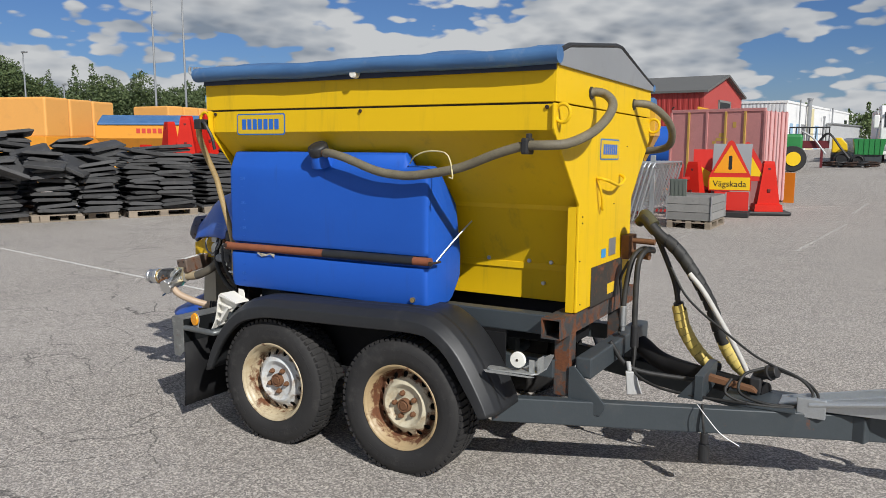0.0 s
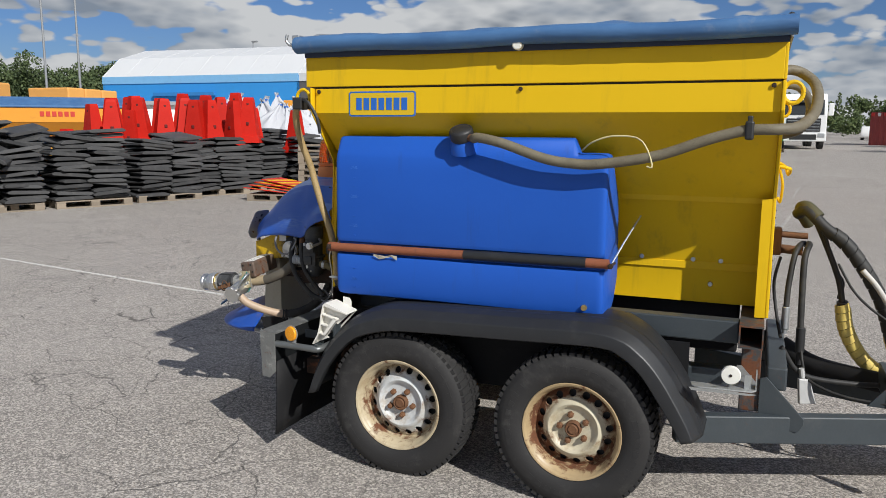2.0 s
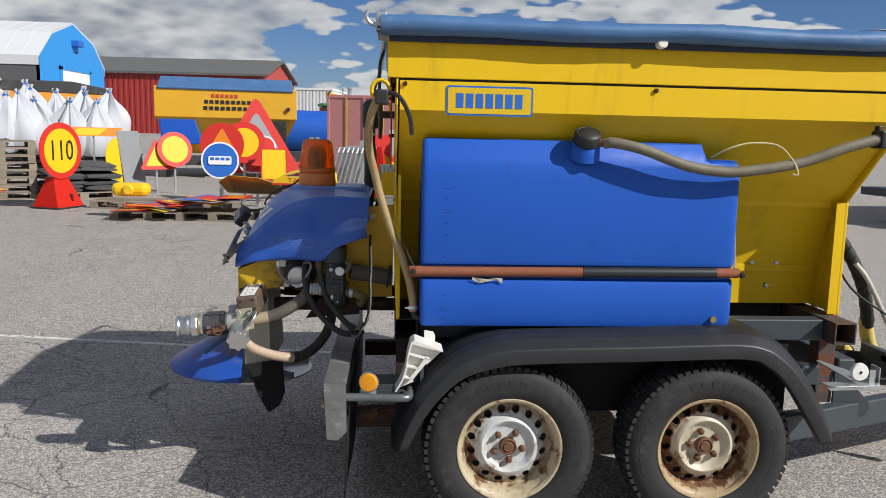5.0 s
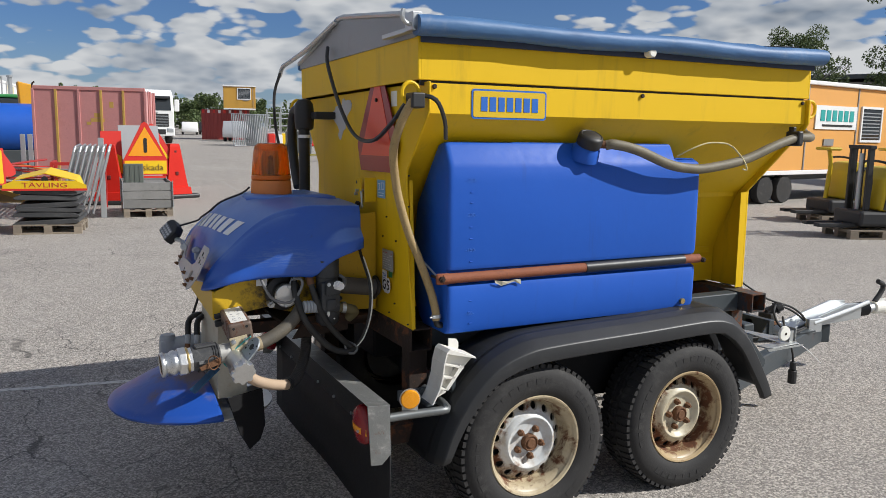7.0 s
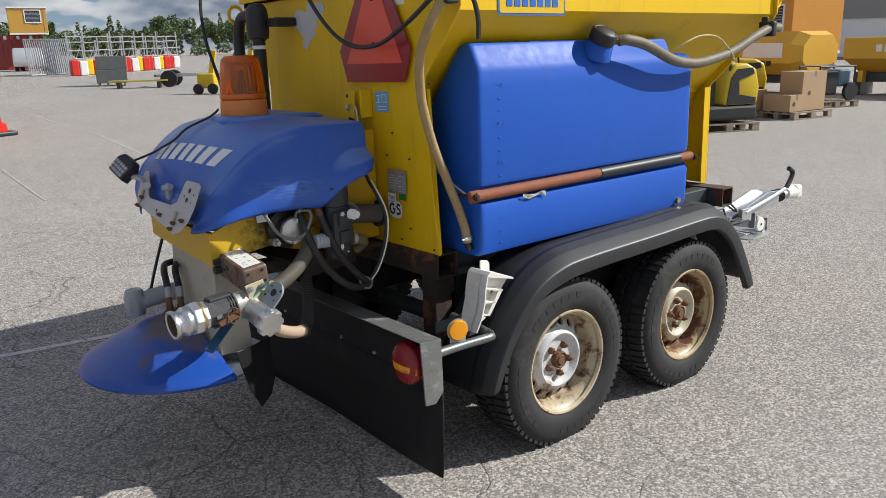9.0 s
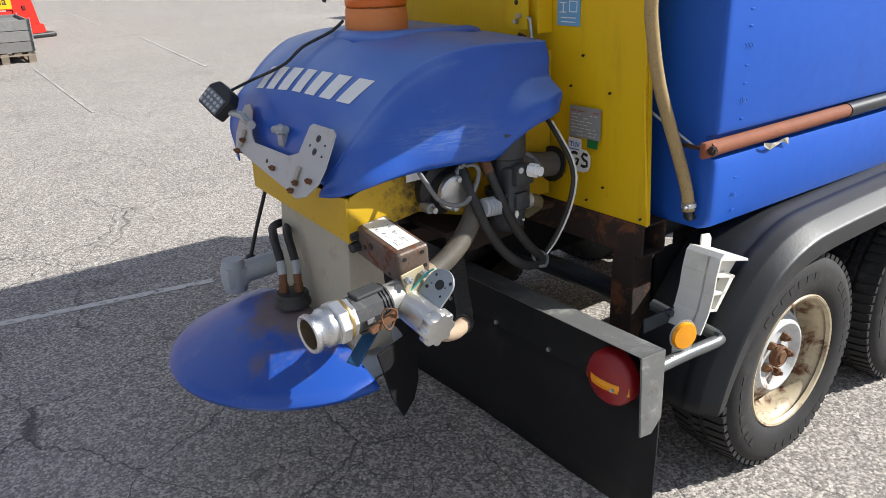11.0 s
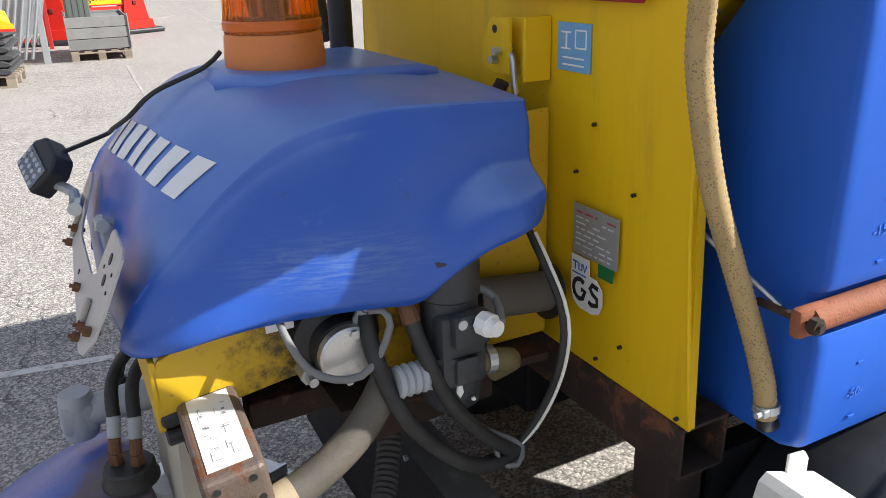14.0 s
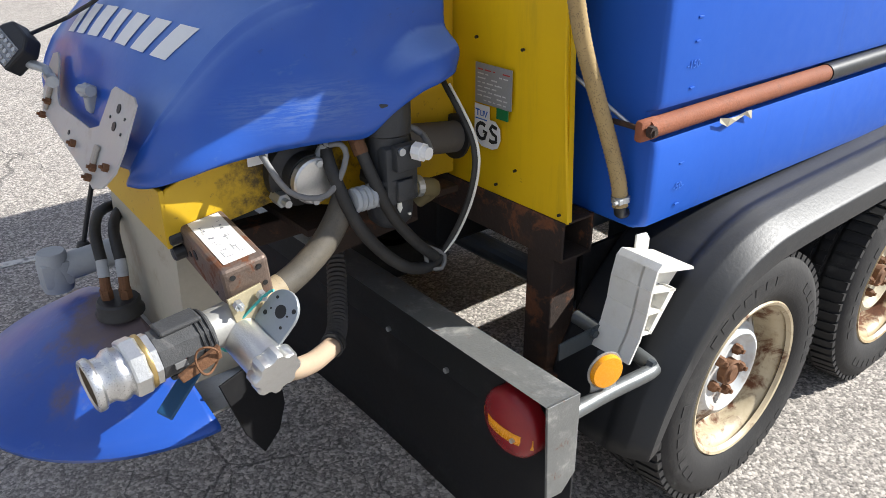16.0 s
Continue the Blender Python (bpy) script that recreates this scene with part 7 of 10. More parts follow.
part("lever_plug", moved(join(prism([(-0.02, 0.0), (0.03, -0.01), (0.045, -0.13), (-0.03, -0.12)], "y", -0.012, 0.012, 0.004), cyl((0, 0, 0.0), (0, 0, 0.045), 0.012, 10)), pose(1.72, 0.72, 0.47, 0, -10, 20)), worn("pale_grey_plug", (0.55, 0.55, 0.54), 0.45, 0.2), trailer, "pale grey hanging plug")
part("cable_socket", join(cyl((2.30, 0.86, 0.50), (2.40, 0.82, 0.54), 0.028, 14, None, 0.004), cyl((2.36, 0.835, 0.525), (2.37, 0.83, 0.53), 0.038, 14), box(2.28, 2.33, 0.80, 0.90, 0.42, 0.50, 0.006)), BLACK, trailer, "black cable socket")
part("rust_bracket", prism([(2.06, 0.50), (2.30, 0.46), (2.32, 0.44), (2.06, 0.47)], "y", 0.75, 0.80), RUST, trailer)
part("far_hose_sleeve", tube([(1.64, 1.20, 0.50), (1.8, 1.12, 0.43), (2.1, 0.98, 0.415), (2.35, 0.88, 0.415)], 0.05, 12), BLACKM, trailer, "black sleeve over the far drawbar", True)

# ---- the yard round the trailer ----
rng = random.Random(7)


def make_pallet(m, group="pallets in the yard", mat=None):
    pal = thing("pallet", "weathered wooden pallet on the asphalt", "pallet", m, group)
    mat = mat or WOOD
    for i in range(5):
        part("board", box(-0.6, 0.6, -0.4 + i * 0.175, -0.4 + i * 0.175 + 0.1, 0.122, 0.144), mat, pal)
    for y in (-0.4, -0.05, 0.3):
        part("runner", box(-0.6, 0.6, y, y + 0.1, 0.0, 0.022), mat, pal)
        for x in (-0.6, -0.07, 0.46):
            part("block", box(x, x + 0.14, y, y + 0.1, 0.022, 0.1), mat, pal)
    for x in (-0.6, -0.07, 0.46):
        part("stringer", box(x, x + 0.14, -0.4, 0.4, 0.1, 0.122), mat, pal)
    return pal


PALLET = make_pallet(spot(-11.95, 6.85, 0, 0, 0, 68))
slab_meshes = []
for k in range(4):
    bm = prism([(-0.37, 0.012), (-0.31, 0.0), (0.33, 0.0), (0.37, 0.02), (0.36, 0.045), (0.30, 0.068), (-0.28, 0.07), (-0.36, 0.04)], "y", -0.40, 0.40, 0.006, 1)
    for v in bm.verts:
        v.co.z += 0.022 * math.sin(v.co.x * 3.4 + k * 2) + 0.016 * math.sin(v.co.y * 4 + k * 1.7)
    slab_meshes.append(mesh_of("rubber_slab", bm, SLAB))


def slab_column(m, n, wild=1.0, label="leaning stack of worn black rubber slabs on a pallet"):
    st = thing("rubber_slab_stack", label, "rubber slabs", m, "stacks of rubber slabs")
    z, dx, dy = 0.15, 0.0, 0.0
    lean = (rng.uniform(-0.012, 0.012) * wild, rng.uniform(-0.010, 0.010) * wild)
    for i in range(n):
        s = part("rubber_slab", slab_meshes[rng.randrange(4)], None, st)
        dx, dy = dx + lean[0], dy + lean[1]
        tilt = 1.0 if i < n - 3 else 2.2
        s.matrix_basis = pose(dx + rng.uniform(-0.045, 0.045) * wild, dy + rng.uniform(-0.05, 0.05) * wild, z, rng.uniform(-2.5, 2.5) * wild * tilt, rng.uniform(-2.5, 2.5) * wild * tilt, rng.choice((0, 180)) + rng.uniform(-8, 8) * wild)
        z += 0.078 + rng.uniform(0, 0.014) * wild
    return z


def slab_stack(m, n, wild=1.0, pallet=True):
    """Two columns of slabs side by side on a pallet."""
    if pallet:
        copy_thing(PALLET, m @ Matrix.Diagonal((1.22, 1.0, 1.0, 1.0)))
    for x, k in ((-0.37, 0), (0.38, rng.choice((-3, -2, -1, 1)))):
        slab_column(m @ pose(x, rng.uniform(-0.05, 0.05), 0, 0, 0, rng.uniform(-4, 4)), max(4, n + k + 2), wild)


for i, (x, y, n, w) in enumerate(((-13.4, 4.0, 10, 1.2), (-12.5, 5.6, 11, 1.6), (-11.75, 7.1, 12, 1.4), (-11.05, 8.6, 13, 1.1), (-10.6, 10.2, 12, 0.9), (-10.5, 11.8, 11, 1.0), (-10.4, 13.3, 10, 1.0))):
    slab_stack(spot(x, y, 0, 0, 0, 66 + rng.uniform(-6, 6)), n, w)
for i, (x, y, n, w) in enumerate(((-14.0, 5.7, 14, 2.0), (-13.2, 7.2, 16, 2.0), (-12.4, 8.8, 14, 1.6), (-12.0, 10.4, 12, 1.0), (-11.9, 11.9, 13, 0.9), (-11.7, 13.4, 13, 1.0), (-11.3, 14.8, 13, 1.2), (-9.8, 14.9, 12, 1.4), (-14.8, 4.3, 12, 1.5))):
    slab_stack(spot(x, y, 0, 0, 0, 66 + rng.uniform(-8, 8)), n, w)
for (x, y, z, rx, ry, rz) in ((-11.6, 6.4, 1.16, 12, 10, 50), (-11.9, 7.6, 1.18, -6, 16, 80), (-12.4, 6.6, 1.34, 10, -12, 60), (-11.5, 6.9, 1.10, 8, 30, 40), (-12.0, 6.0, 1.05, 14, 22, 30), (-11.7, 5.6, 0.98, -10, 26, 70)):
    loose = tagged(part("rubber_slab", slab_meshes[0], None), "loose black rubber slab lying tilted on the stacks", "rubber slab", "stacks of rubber slabs")
    loose.matrix_basis = spot(x, y, z, rx, ry, rz)


def red_wedge(m, h=1.1, group="red barrier cones"):
    wd = thing("barrier_cone", "tall red plastic barrier cone with slots", "barrier cone", m, group)
    k = h / 1.1
    rings = []
    for z, w, d in ((0.0, 0.30, 0.24), (0.16, 0.28, 0.22), (0.17, 0.235, 0.18), (0.6, 0.175, 0.14), (1.04, 0.115, 0.10), (1.1, 0.10, 0.085)):
        rings.append([(-w, -d, z * k), (w, -d, z * k), (w, d, z * k), (-w, d, z * k)])
    part("body", bevelled(loft(rings), 0.015, 2), RED, wd)
    part("slot", box(-0.035, 0.035, -0.112, -0.06, 0.86 * k, 0.96 * k, 0.012), worn("dark_red_hollow", (0.12, 0.006, 0.004), 0.7), wd)
    part("slot", box(-0.035, 0.035, -0.172, -0.10, 0.42 * k, 0.50 * k, 0.012), MATS["dark_red_hollow"], wd)
    return wd


WEDGE = red_wedge(spot(-12.2, 10.5, 1.08, 0, 0, 40))
for i, (x, y, top) in enumerate(((-13.21, 10.13, 1.82), (-12.27, 11.13, 1.96), (-12.45, 11.5, 2.30), (-12.12, 11.3, 2.25), (-11.75, 11.63, 2.23), (-11.5, 12.1, 2.26), (-11.21, 12.11, 2.22), (-10.95, 12.4, 2.22), (-10.58, 12.8, 2.20), (-10.31, 13.0, 2.3), (-10.0, 14.6, 2.02), (-12.7, 12.64, 2.29), (-12.3, 12.97, 2.41), (-11.99, 13.5, 2.39), (-11.61, 13.6, 2.34), (-11.32, 13.9, 2.46), (-10.9, 13.95, 2.08), (-12.9, 11.2, 2.25), (-13.1, 12.0, 2.3), (-13.2, 10.9, 2.1), (-11.2, 13.0, 1.75))):
    copy_thing(WEDGE, spot(x, y, top - 1.1 - (0.3 if i == 0 else 0), rng.uniform(-2, 2), rng.uniform(-2, 2), 40 + rng.uniform(-60, 60)))

# white salt bags
def big_bag(m):
    bag = thing("bulk_bag", "full white woven bulk bag tied at the top", "bulk bag", m, "white bulk bags")
    n = 48
    rings = []
    ph, ph2, lean = rng.uniform(0, 6), rng.uniform(0, 6), (rng.uniform(-0.12, 0.12), rng.uniform(-0.12, 0.12))
    folds = rng.choice((5, 6, 7))
    for z, r, f in ((0.0, 0.46, 0.02), (0.12, 0.55, 0.03), (0.40, 0.60, 0.05), (0.62, 0.59, 0.08), (0.78, 0.52, 0.13), (0.92, 0.42, 0.20), (1.06, 0.31, 0.28), (1.20, 0.20, 0.36), (1.32, 0.115, 0.42), (1.42, 0.06, 0.40), (1.49, 0.045, 0.3), (1.54, 0.07, 0.4)):
        row = []
        for i in range(n):
            a = 2 * math.pi * i / n
            crease = abs(((folds * a + ph) / math.pi) % 2 - 1) * 2 - 1
            q = r * (1 + f * crease + 0.45 * f * math.sin(3 * a + ph2 + 4 * z) + 0.25 * f * math.sin(17 * a + ph))
            row.append((q * math.cos(a) + lean[0] * z * z, q * math.sin(a) + lean[1] * z * z, z + 0.12 * f * math.sin(4 * a + ph2)))
        rings.append(row)
    part("sack", loft(rings), BAG, bag, "", True)
    part("tie", lathe([(0.055, 1.43), (0.075, 1.44), (0.07, 1.48), (0.05, 1.49)], (lean[0] * 2.1, lean[1] * 2.1, 0), (0, 0, 1), 12), SIGNB, bag, "blue tie")
    for s in (1, -1):
        part("loop", tube([(0.3 * s, 0.2, 0.95), (0.36 * s, 0.1, 0.8), (0.4 * s, 0.3, 0.5), (0.42 * s, 0.25, 0.2)], 0.015, 6), BLACK, bag, "dark lifting loop")
    return bag


for i, (x, y) in enumerate(((-14.2, 17.2), (-13.5, 17.7), (-12.9, 18.1), (-12.2, 18.5), (-11.6, 18.8), (-11.0, 19.2), (-10.4, 19.5), (-9.8, 19.8), (-9.2, 20.0), (-8.7, 20.3))):
    big_bag(spot(x, y, 0.95 + rng.uniform(-0.1, 0.08), rng.uniform(-9, 9), rng.uniform(-9, 9), rng.uniform(0, 360)))
    big_bag(spot(x - 0.1 + rng.uniform(-0.2, 0.2), y - 0.75, 0.78 + rng.uniform(-0.15, 0.08), rng.uniform(-8, 8), rng.uniform(-8, 8), rng.uniform(0, 360)))
    if i % 2 == 0:
        big_bag(spot(x - 0.5, y + 1.0, 1.12 + rng.uniform(-0.1, 0.05), 0, 0, rng.uniform(0, 360)))
for i in range(6):
    slab_stack(spot(-13.9 + i * 1.05, 17.6 + i * 0.56, 0, 0, 0, 28), 10, 0.6)
# orange roller body behind the bags
ob = thing("orange_flatbed_frame", "orange steel flatbed frame with a dark load", "vehicle body", spot(-12.0, 21.9, 0, 0, 0, 27))
part("rail", box(-2.7, 2.7, -0.08, 0.08, 2.1, 2.5, 0.01), ORANGE, ob)
part("post", box(2.2, 2.5, -0.2, 0.2, 0.0, 2.15, 0.02), ORANGE, ob)
part("post", box(-2.5, -2.2, -0.2, 0.2, 0.0, 2.15, 0.02), ORANGE, ob)
part("cover", prism([(-2.0, 2.45), (2.7, 2.4), (2.6, 2.6), (1.6, 2.78), (-1.5, 2.75)], "y", -0.1, 1.6, 0.02), SLAB, ob, "dark sheet over the load")
sk = thing("folded_sacks", "pile of folded cream sacks on the flatbed load", "sacks", spot(-12.9, 21.6, 2.7, 0, 0, 27))
for i in range(4):
    part("sack", box(-0.62 + 0.05 * (i % 2), 0.6 - 0.04 * i, -0.4, 0.4, 0.07 * i, 0.07 * i + 0.08, 0.03), worn("cream_sack", (0.62, 0.52, 0.32), 0.8, 0, 0.15, (0.4, 0.3, 0.18), 0.3, 5), sk)

# speed sign on a red foot
sg = thing("speed_sign", "round yellow 110 sign with red rim on red foot", "road sign", spot(-6.6, 11.7, 0, 0, 0, 70))
part("foot", bevelled(loft([[(-w, -d, z), (w, -d, z), (w, d, z), (-w, d, z)] for z, w, d in ((0.0, 0.33, 0.28), (0.05, 0.32, 0.27), (0.5, 0.19, 0.10), (0.56, 0.18, 0.09))]), 0.02), RED, sg, "red plastic foot")
part("foot_edge", box(-0.36, 0.36, -0.31, 0.31, 0.0, 0.03, 0.01), BLACK, sg)
part("foot_slot", box(0.06, 0.11, -0.262, -0.15, 0.12, 0.26, 0.02), MATS["dark_red_hollow"], sg)
disc = part("disc", prism(circle_pts(0.51, 48, 0, 1.04), "y", -0.115, -0.10), SIGNR, sg, "red rim")
part("face", prism(circle_pts(0.40, 48, 0, 1.04), "y", -0.119, -0.1155), SIGNY, disc, "yellow face")
lettering("numerals", "110", 0.52, spot(0, -0.121, 1.03, 90, 0, 0) @ Matrix.Diagonal((0.78, 1, 1, 1)), INK, disc, 0.003)
# striped boards lying on a pallet
copy_thing(PALLET, spot(-8.3, 11.3, 0, 0, 0, 12))
for i in range(4):
    sb = thing("striped_board", "red and yellow striped marker board lying flat", "marker board", spot(-8.35 + 0.05 * i, 11.2 + 0.12 * i, 0.17 + 0.06 * i, -8 + 3 * i, 6, 14 - 9 * i), "striped boards on the pallet")
    part("sheet", box(-0.62, 0.62, -0.3, 0.3, 0, 0.02, 0.004), SIGNR, sb)
    for k in range(3):
        part("stripe", prism([(-0.5 + 0.38 * k, -0.3), (-0.34 + 0.38 * k, -0.3), (-0.1 + 0.38 * k, 0.3), (-0.26 + 0.38 * k, 0.3)], "z", 0.0205, 0.023), SIGNY, sb)
# stack of empty pallets
for i in range(8):
    copy_thing(PALLET, spot(-8.35, 13.3, 0.146 * i, 0, 0, 28 + rng.uniform(-2, 2)))
slab_stack(spot(-7.0, 13.6, 0, 0, 0, 40), 4, 0.8)
# small signs by the pallets
def flat_sign(m, pts, inner, label, back=ZINC, rim=SIGNR, face=SIGNY):
    s = thing("road_sign", label, "road sign", m, "loose road signs")
    p = part("sheet", prism(pts, "y", 0, 0.012), rim, s)
    part("face", prism(inner, "y", -0.003, -0.0005), face, p)
    part("back", prism(inner, "y", 0.0125, 0.016), back, p)
    z = m.translation.z
    if abs(m.to_euler().x) < 0.35 and z > 0.5:
        part("post", moved(box(-0.02, 0.02, 0.017, 0.05, -z, 0.1), Matrix.Translation((0, 0, 0)) @ m.to_euler().to_matrix().to_4x4().inverted() @ pose(0, 0, 0, 0, 0, math.degrees(m.to_euler().z))), ZINC, s)
    return s
def tri_pts(r, cz=0.0):
    out = []
    for k in range(3):
        a = radians(90 + 120 * k)
        for d in (-20, 0, 20):
            out.append((r * 0.93 * math.cos(a) + r * 0.09 * math.cos(a + radians(d * 3)), cz + r * 0.93 * math.sin(a) + r * 0.09 * math.sin(a + radians(d * 3))))
    return out
flat_sign(spot(-6.45, 14.7, 0.75, -8, 0, 70), circle_pts(0.5, 32), circle_pts(0.38, 32), "round yellow road sign leaning among the pallets", GREY, SIGNY, SIGNY)
flat_sign(spot(-5.75, 14.9, 0.78, -10, 0, 40), tri_pts(0.42), tri_pts(0.28), "red and yellow warning triangle among the signs", GREY)
flat_sign(spot(-5.4, 15.1, 1.0, -10, 0, 35), circle_pts(0.4, 32), circle_pts(0.3, 32), "round red-rimmed sign among the pallets", GREY)
flat_sign(spot(-6.3, 14.9, 0.8, -10, 0, 60), [(-0.3, -0.6), (0.3, -0.6), (0.3, 0.6), (-0.3, 0.6)], [(-0.28, -0.58), (0.28, -0.58), (0.28, 0.58), (-0.28, 0.58)], "grey sign seen from behind", GREY, GREY, GREY)
flat_sign(spot(-7.3, 15.4, 1.35, -15, 0, 20), [(-0.6, -0.1), (0.6, -0.1), (0.6, 0.1), (-0.6, 0.1)], [(-0.5, -0.08), (0.1, -0.08), (0.3, 0.08), (-0.3, 0.08)], "striped orange marker board over the stack", GREY, SIGNO, SIGNY)

# ---- signs, crate and container ahead ----
bx0 = spot(-0.32, 12.28, 0, 0, 0, 88)
copy_thing(PALLET, bx0)
crate = thing("wooden_crate", "grey weathered wooden pallet collar crate", "crate", bx0)
for k in range(3):
    z0, z1 = 0.155 + 0.15 * k, 0.155 + 0.15 * k + 0.142
    part("board", box(-0.59, 0.59, -0.40, -0.38, z0, z1, 0.004), WOODG, crate)
    part("board", box(-0.59, 0.59, 0.38, 0.40, z0, z1, 0.004), WOODG, crate)
    part("board", box(-0.61, -0.59, -0.40, 0.40, z0, z1, 0.004), WOODG, crate)
    part("board", box(0.59, 0.61, -0.40, 0.40, z0, z1, 0.004), WOODG, crate)
for x in (-0.60, 0.60):
    for y in (-0.405, 0.405):
        part("corner_iron", box(x - 0.03, x + 0.03, y - 0.006, y + 0.006, 0.16, 0.62), ZINC, crate)
part("standing_frame", join(box(-0.58, -0.55, 0.06, 0.38, 0.45, 0.92, 0.03), *[box(-0.586, -0.58, 0.09 + 0.075 * i, 0.13 + 0.075 * i, 0.5, 0.88, 0.004) for i in range(4)]), worn("grey_green_plastic", (0.10, 0.115, 0.10), 0.6), crate, "grey plastic frame standing in the crate")
part("crate_load", box(-0.55, 0.55, -0.36, 0.36, 0.3, 0.56, 0.02), WOODG, crate)

vs = thing("warning_sign", "red-framed warning triangle sign with a yellow name board", "road sign", spot(-0.1, 14.45, 0, 0, 0, 6))
part("board", prism([(-0.43, 0.56), (0.43, 0.56), (0.43, 0.86), (0.40, 0.92), (0.06, 1.6), (0.0, 1.64), (-0.06, 1.6), (-0.40, 0.92), (-0.43, 0.86)], "y", 0, 0.02), SIGNR, vs)
part("triangle", prism([(-0.335, 0.945), (0.335, 0.945), (0.0, 1.53)], "y", -0.004, -0.001), SIGNY, vs)
tri_face = part("triangle_face", prism([(-0.325, 0.95), (0.325, 0.95), (0.0, 1.52)], "y", -0.006, -0.0045), worn("sign_amber_sheet", (0.85, 0.34, 0.015), 0.4), vs)
part("symbol", prism(rounded(0.07, 0.30, 0.03), "y", -0.009, -0.0065), INK, vs).location = (0, 0, 1.16)
part("name_board", box(-0.41, 0.41, -0.004, -0.001, 0.58, 0.85), SIGNY, vs)
lettering("words", "Vägskada", 0.185, spot(0, -0.006, 0.705, 90, 0, 0), INK, vs)
part("back_leg", moved(box(-0.4, 0.4, -0.01, 0.01, -0.5, 1.1), spot(0, 0.35, 0.5, -16, 0, 0)), GREY, vs, "grey back of the folding sign")
part("base", box(-0.42, 0.42, -0.18, 0.55, 0.0, 0.12, 0.02), BLACK, vs)
part("lower_board", box(-0.30, 0.40, 0.0, 0.02, 0.14, 0.54), SIGNR, vs)
for x, y, r in ((0.55, 15.35, 20), (-0.80, 14.2, -10), (-0.66, 15.1, 0)):
    cone = copy_thing(WEDGE, spot(x, y, 0.08, 0, 0, r))
    part("rubber_foot", box(-0.48, 0.46, -0.3, 0.3, -0.08, 0.01, 0.03), BLACK, cone, "black rubber foot")
flat_sign(spot(0.12, 15.2, 1.05, -5, 0, 8), tri_pts(0.55), tri_pts(0.36), "second warning triangle behind the first", GREY)
flat_sign(spot(-0.72, 14.7, 1.02, -4, 0, 10), [(-0.2, -0.5), (0.2, -0.45), (0.2, 0.42), (-0.2, 0.42)], [(-0.19, -0.25), (0.19, -0.45), (0.19, -0.1), (-0.19, 0.15)], "red and yellow arrow board", GREY)
flat_sign(spot(0.55, 19.3, 0.40, 0, 0, -13), [(-0.2, -0.40), (0.2, -0.40), (0.2, 0.40), (-0.2, 0.40)], [(-0.19, -0.3), (0.19, -0.1), (0.19, 0.1), (-0.19, -0.1)], "orange marker board standing by the container", GREY, SIGNO, SIGNO)

con = thing("steel_container", "faded red steel container with yellow ribs", "container", spot(-0.98, 17.5, 0, 0, 0, -13))
W, D, H = 2.42, 1.5, 2.36
for k in range(5):
    part("panel", box(-W / 2 + W / 5 * k + 0.02, -W / 2 + W / 5 * (k + 1) - 0.02, -0.02, 0.02, 0.12, H, 0.004), PINK, con)
for k in range(6):
    part("rib", box(-W / 2 + W / 5 * k - 0.028, -W / 2 + W / 5 * k + 0.028, -0.05, 0.03, 0.08, H - 0.01, 0.006), worn("yellowed_rib_paint", (0.48, 0.30, 0.07), 0.6, 0, 0.2, (0.3, 0.12, 0.08), 0.6, 3, 0.1, 0.2) if k in (1, 3, 4) else PINK, con)
part("top_rail", box(-W / 2, W / 2, -0.04, 0.04, H - 0.02, H + 0.06, 0.006), PINK, con)
part("bottom_rail", box(-W / 2, W / 2, -0.04, 0.04, 0.02, 0.14, 0.006), PINK, con)
part("side_wall", box(-W / 2 - 0.02, -W / 2 + 0.02, 0.0, D, 0.05, H), PINK, con)
part("back_wall", box(-W / 2, W / 2, D - 0.02, D + 0.02, 0.05, H), PINK, con)
part("roof", box(-W / 2, W / 2, 0.0, D, H - 0.06, H - 0.02), PINK, con)
part("floor", box(-W / 2, W / 2, 0.0, D, 0.06, 0.12), RUSTD, con)
for k in range(2):
    dr = part("door", box(W / 2 - 0.02, W / 2 + 0.03, 0.06 + k * D / 2, D / 2 - 0.03 + k * D / 2, 0.12, H - 0.03, 0.006), worn("pale_pink_paint", (0.62, 0.36, 0.35), 0.6, 0, 0.15, (0.35, 0.15, 0.13), 0.4, 3), con, "paler door leaf")
    for y in (0.2, 0.5):
        part("bar", cyl((W / 2 + 0.05, y + k * D / 2, 0.1), (W / 2 + 0.05, y + k * D / 2, H), 0.02, 8), PINK, dr)
part("hook", tube([(-W / 2, 0, H), (-W / 2, 0, H + 0.1), (-W / 2 + 0.05, 0, H + 0.14)], 0.02, 6), RUSTD, con)
for k, (px, pz, pw, ph) in enumerate(((0.0, 1.62, 0.30, 0.08), (0.08, 1.72, 0.14, 0.10), (-0.09, 1.55, 0.10, 0.07), (0.42, 1.95, 0.09, 0.14))):
    part("paint_patch", box(px, px + pw, -0.0235, -0.019, pz, pz + ph), MATS["yellowed_rib_paint"], con)

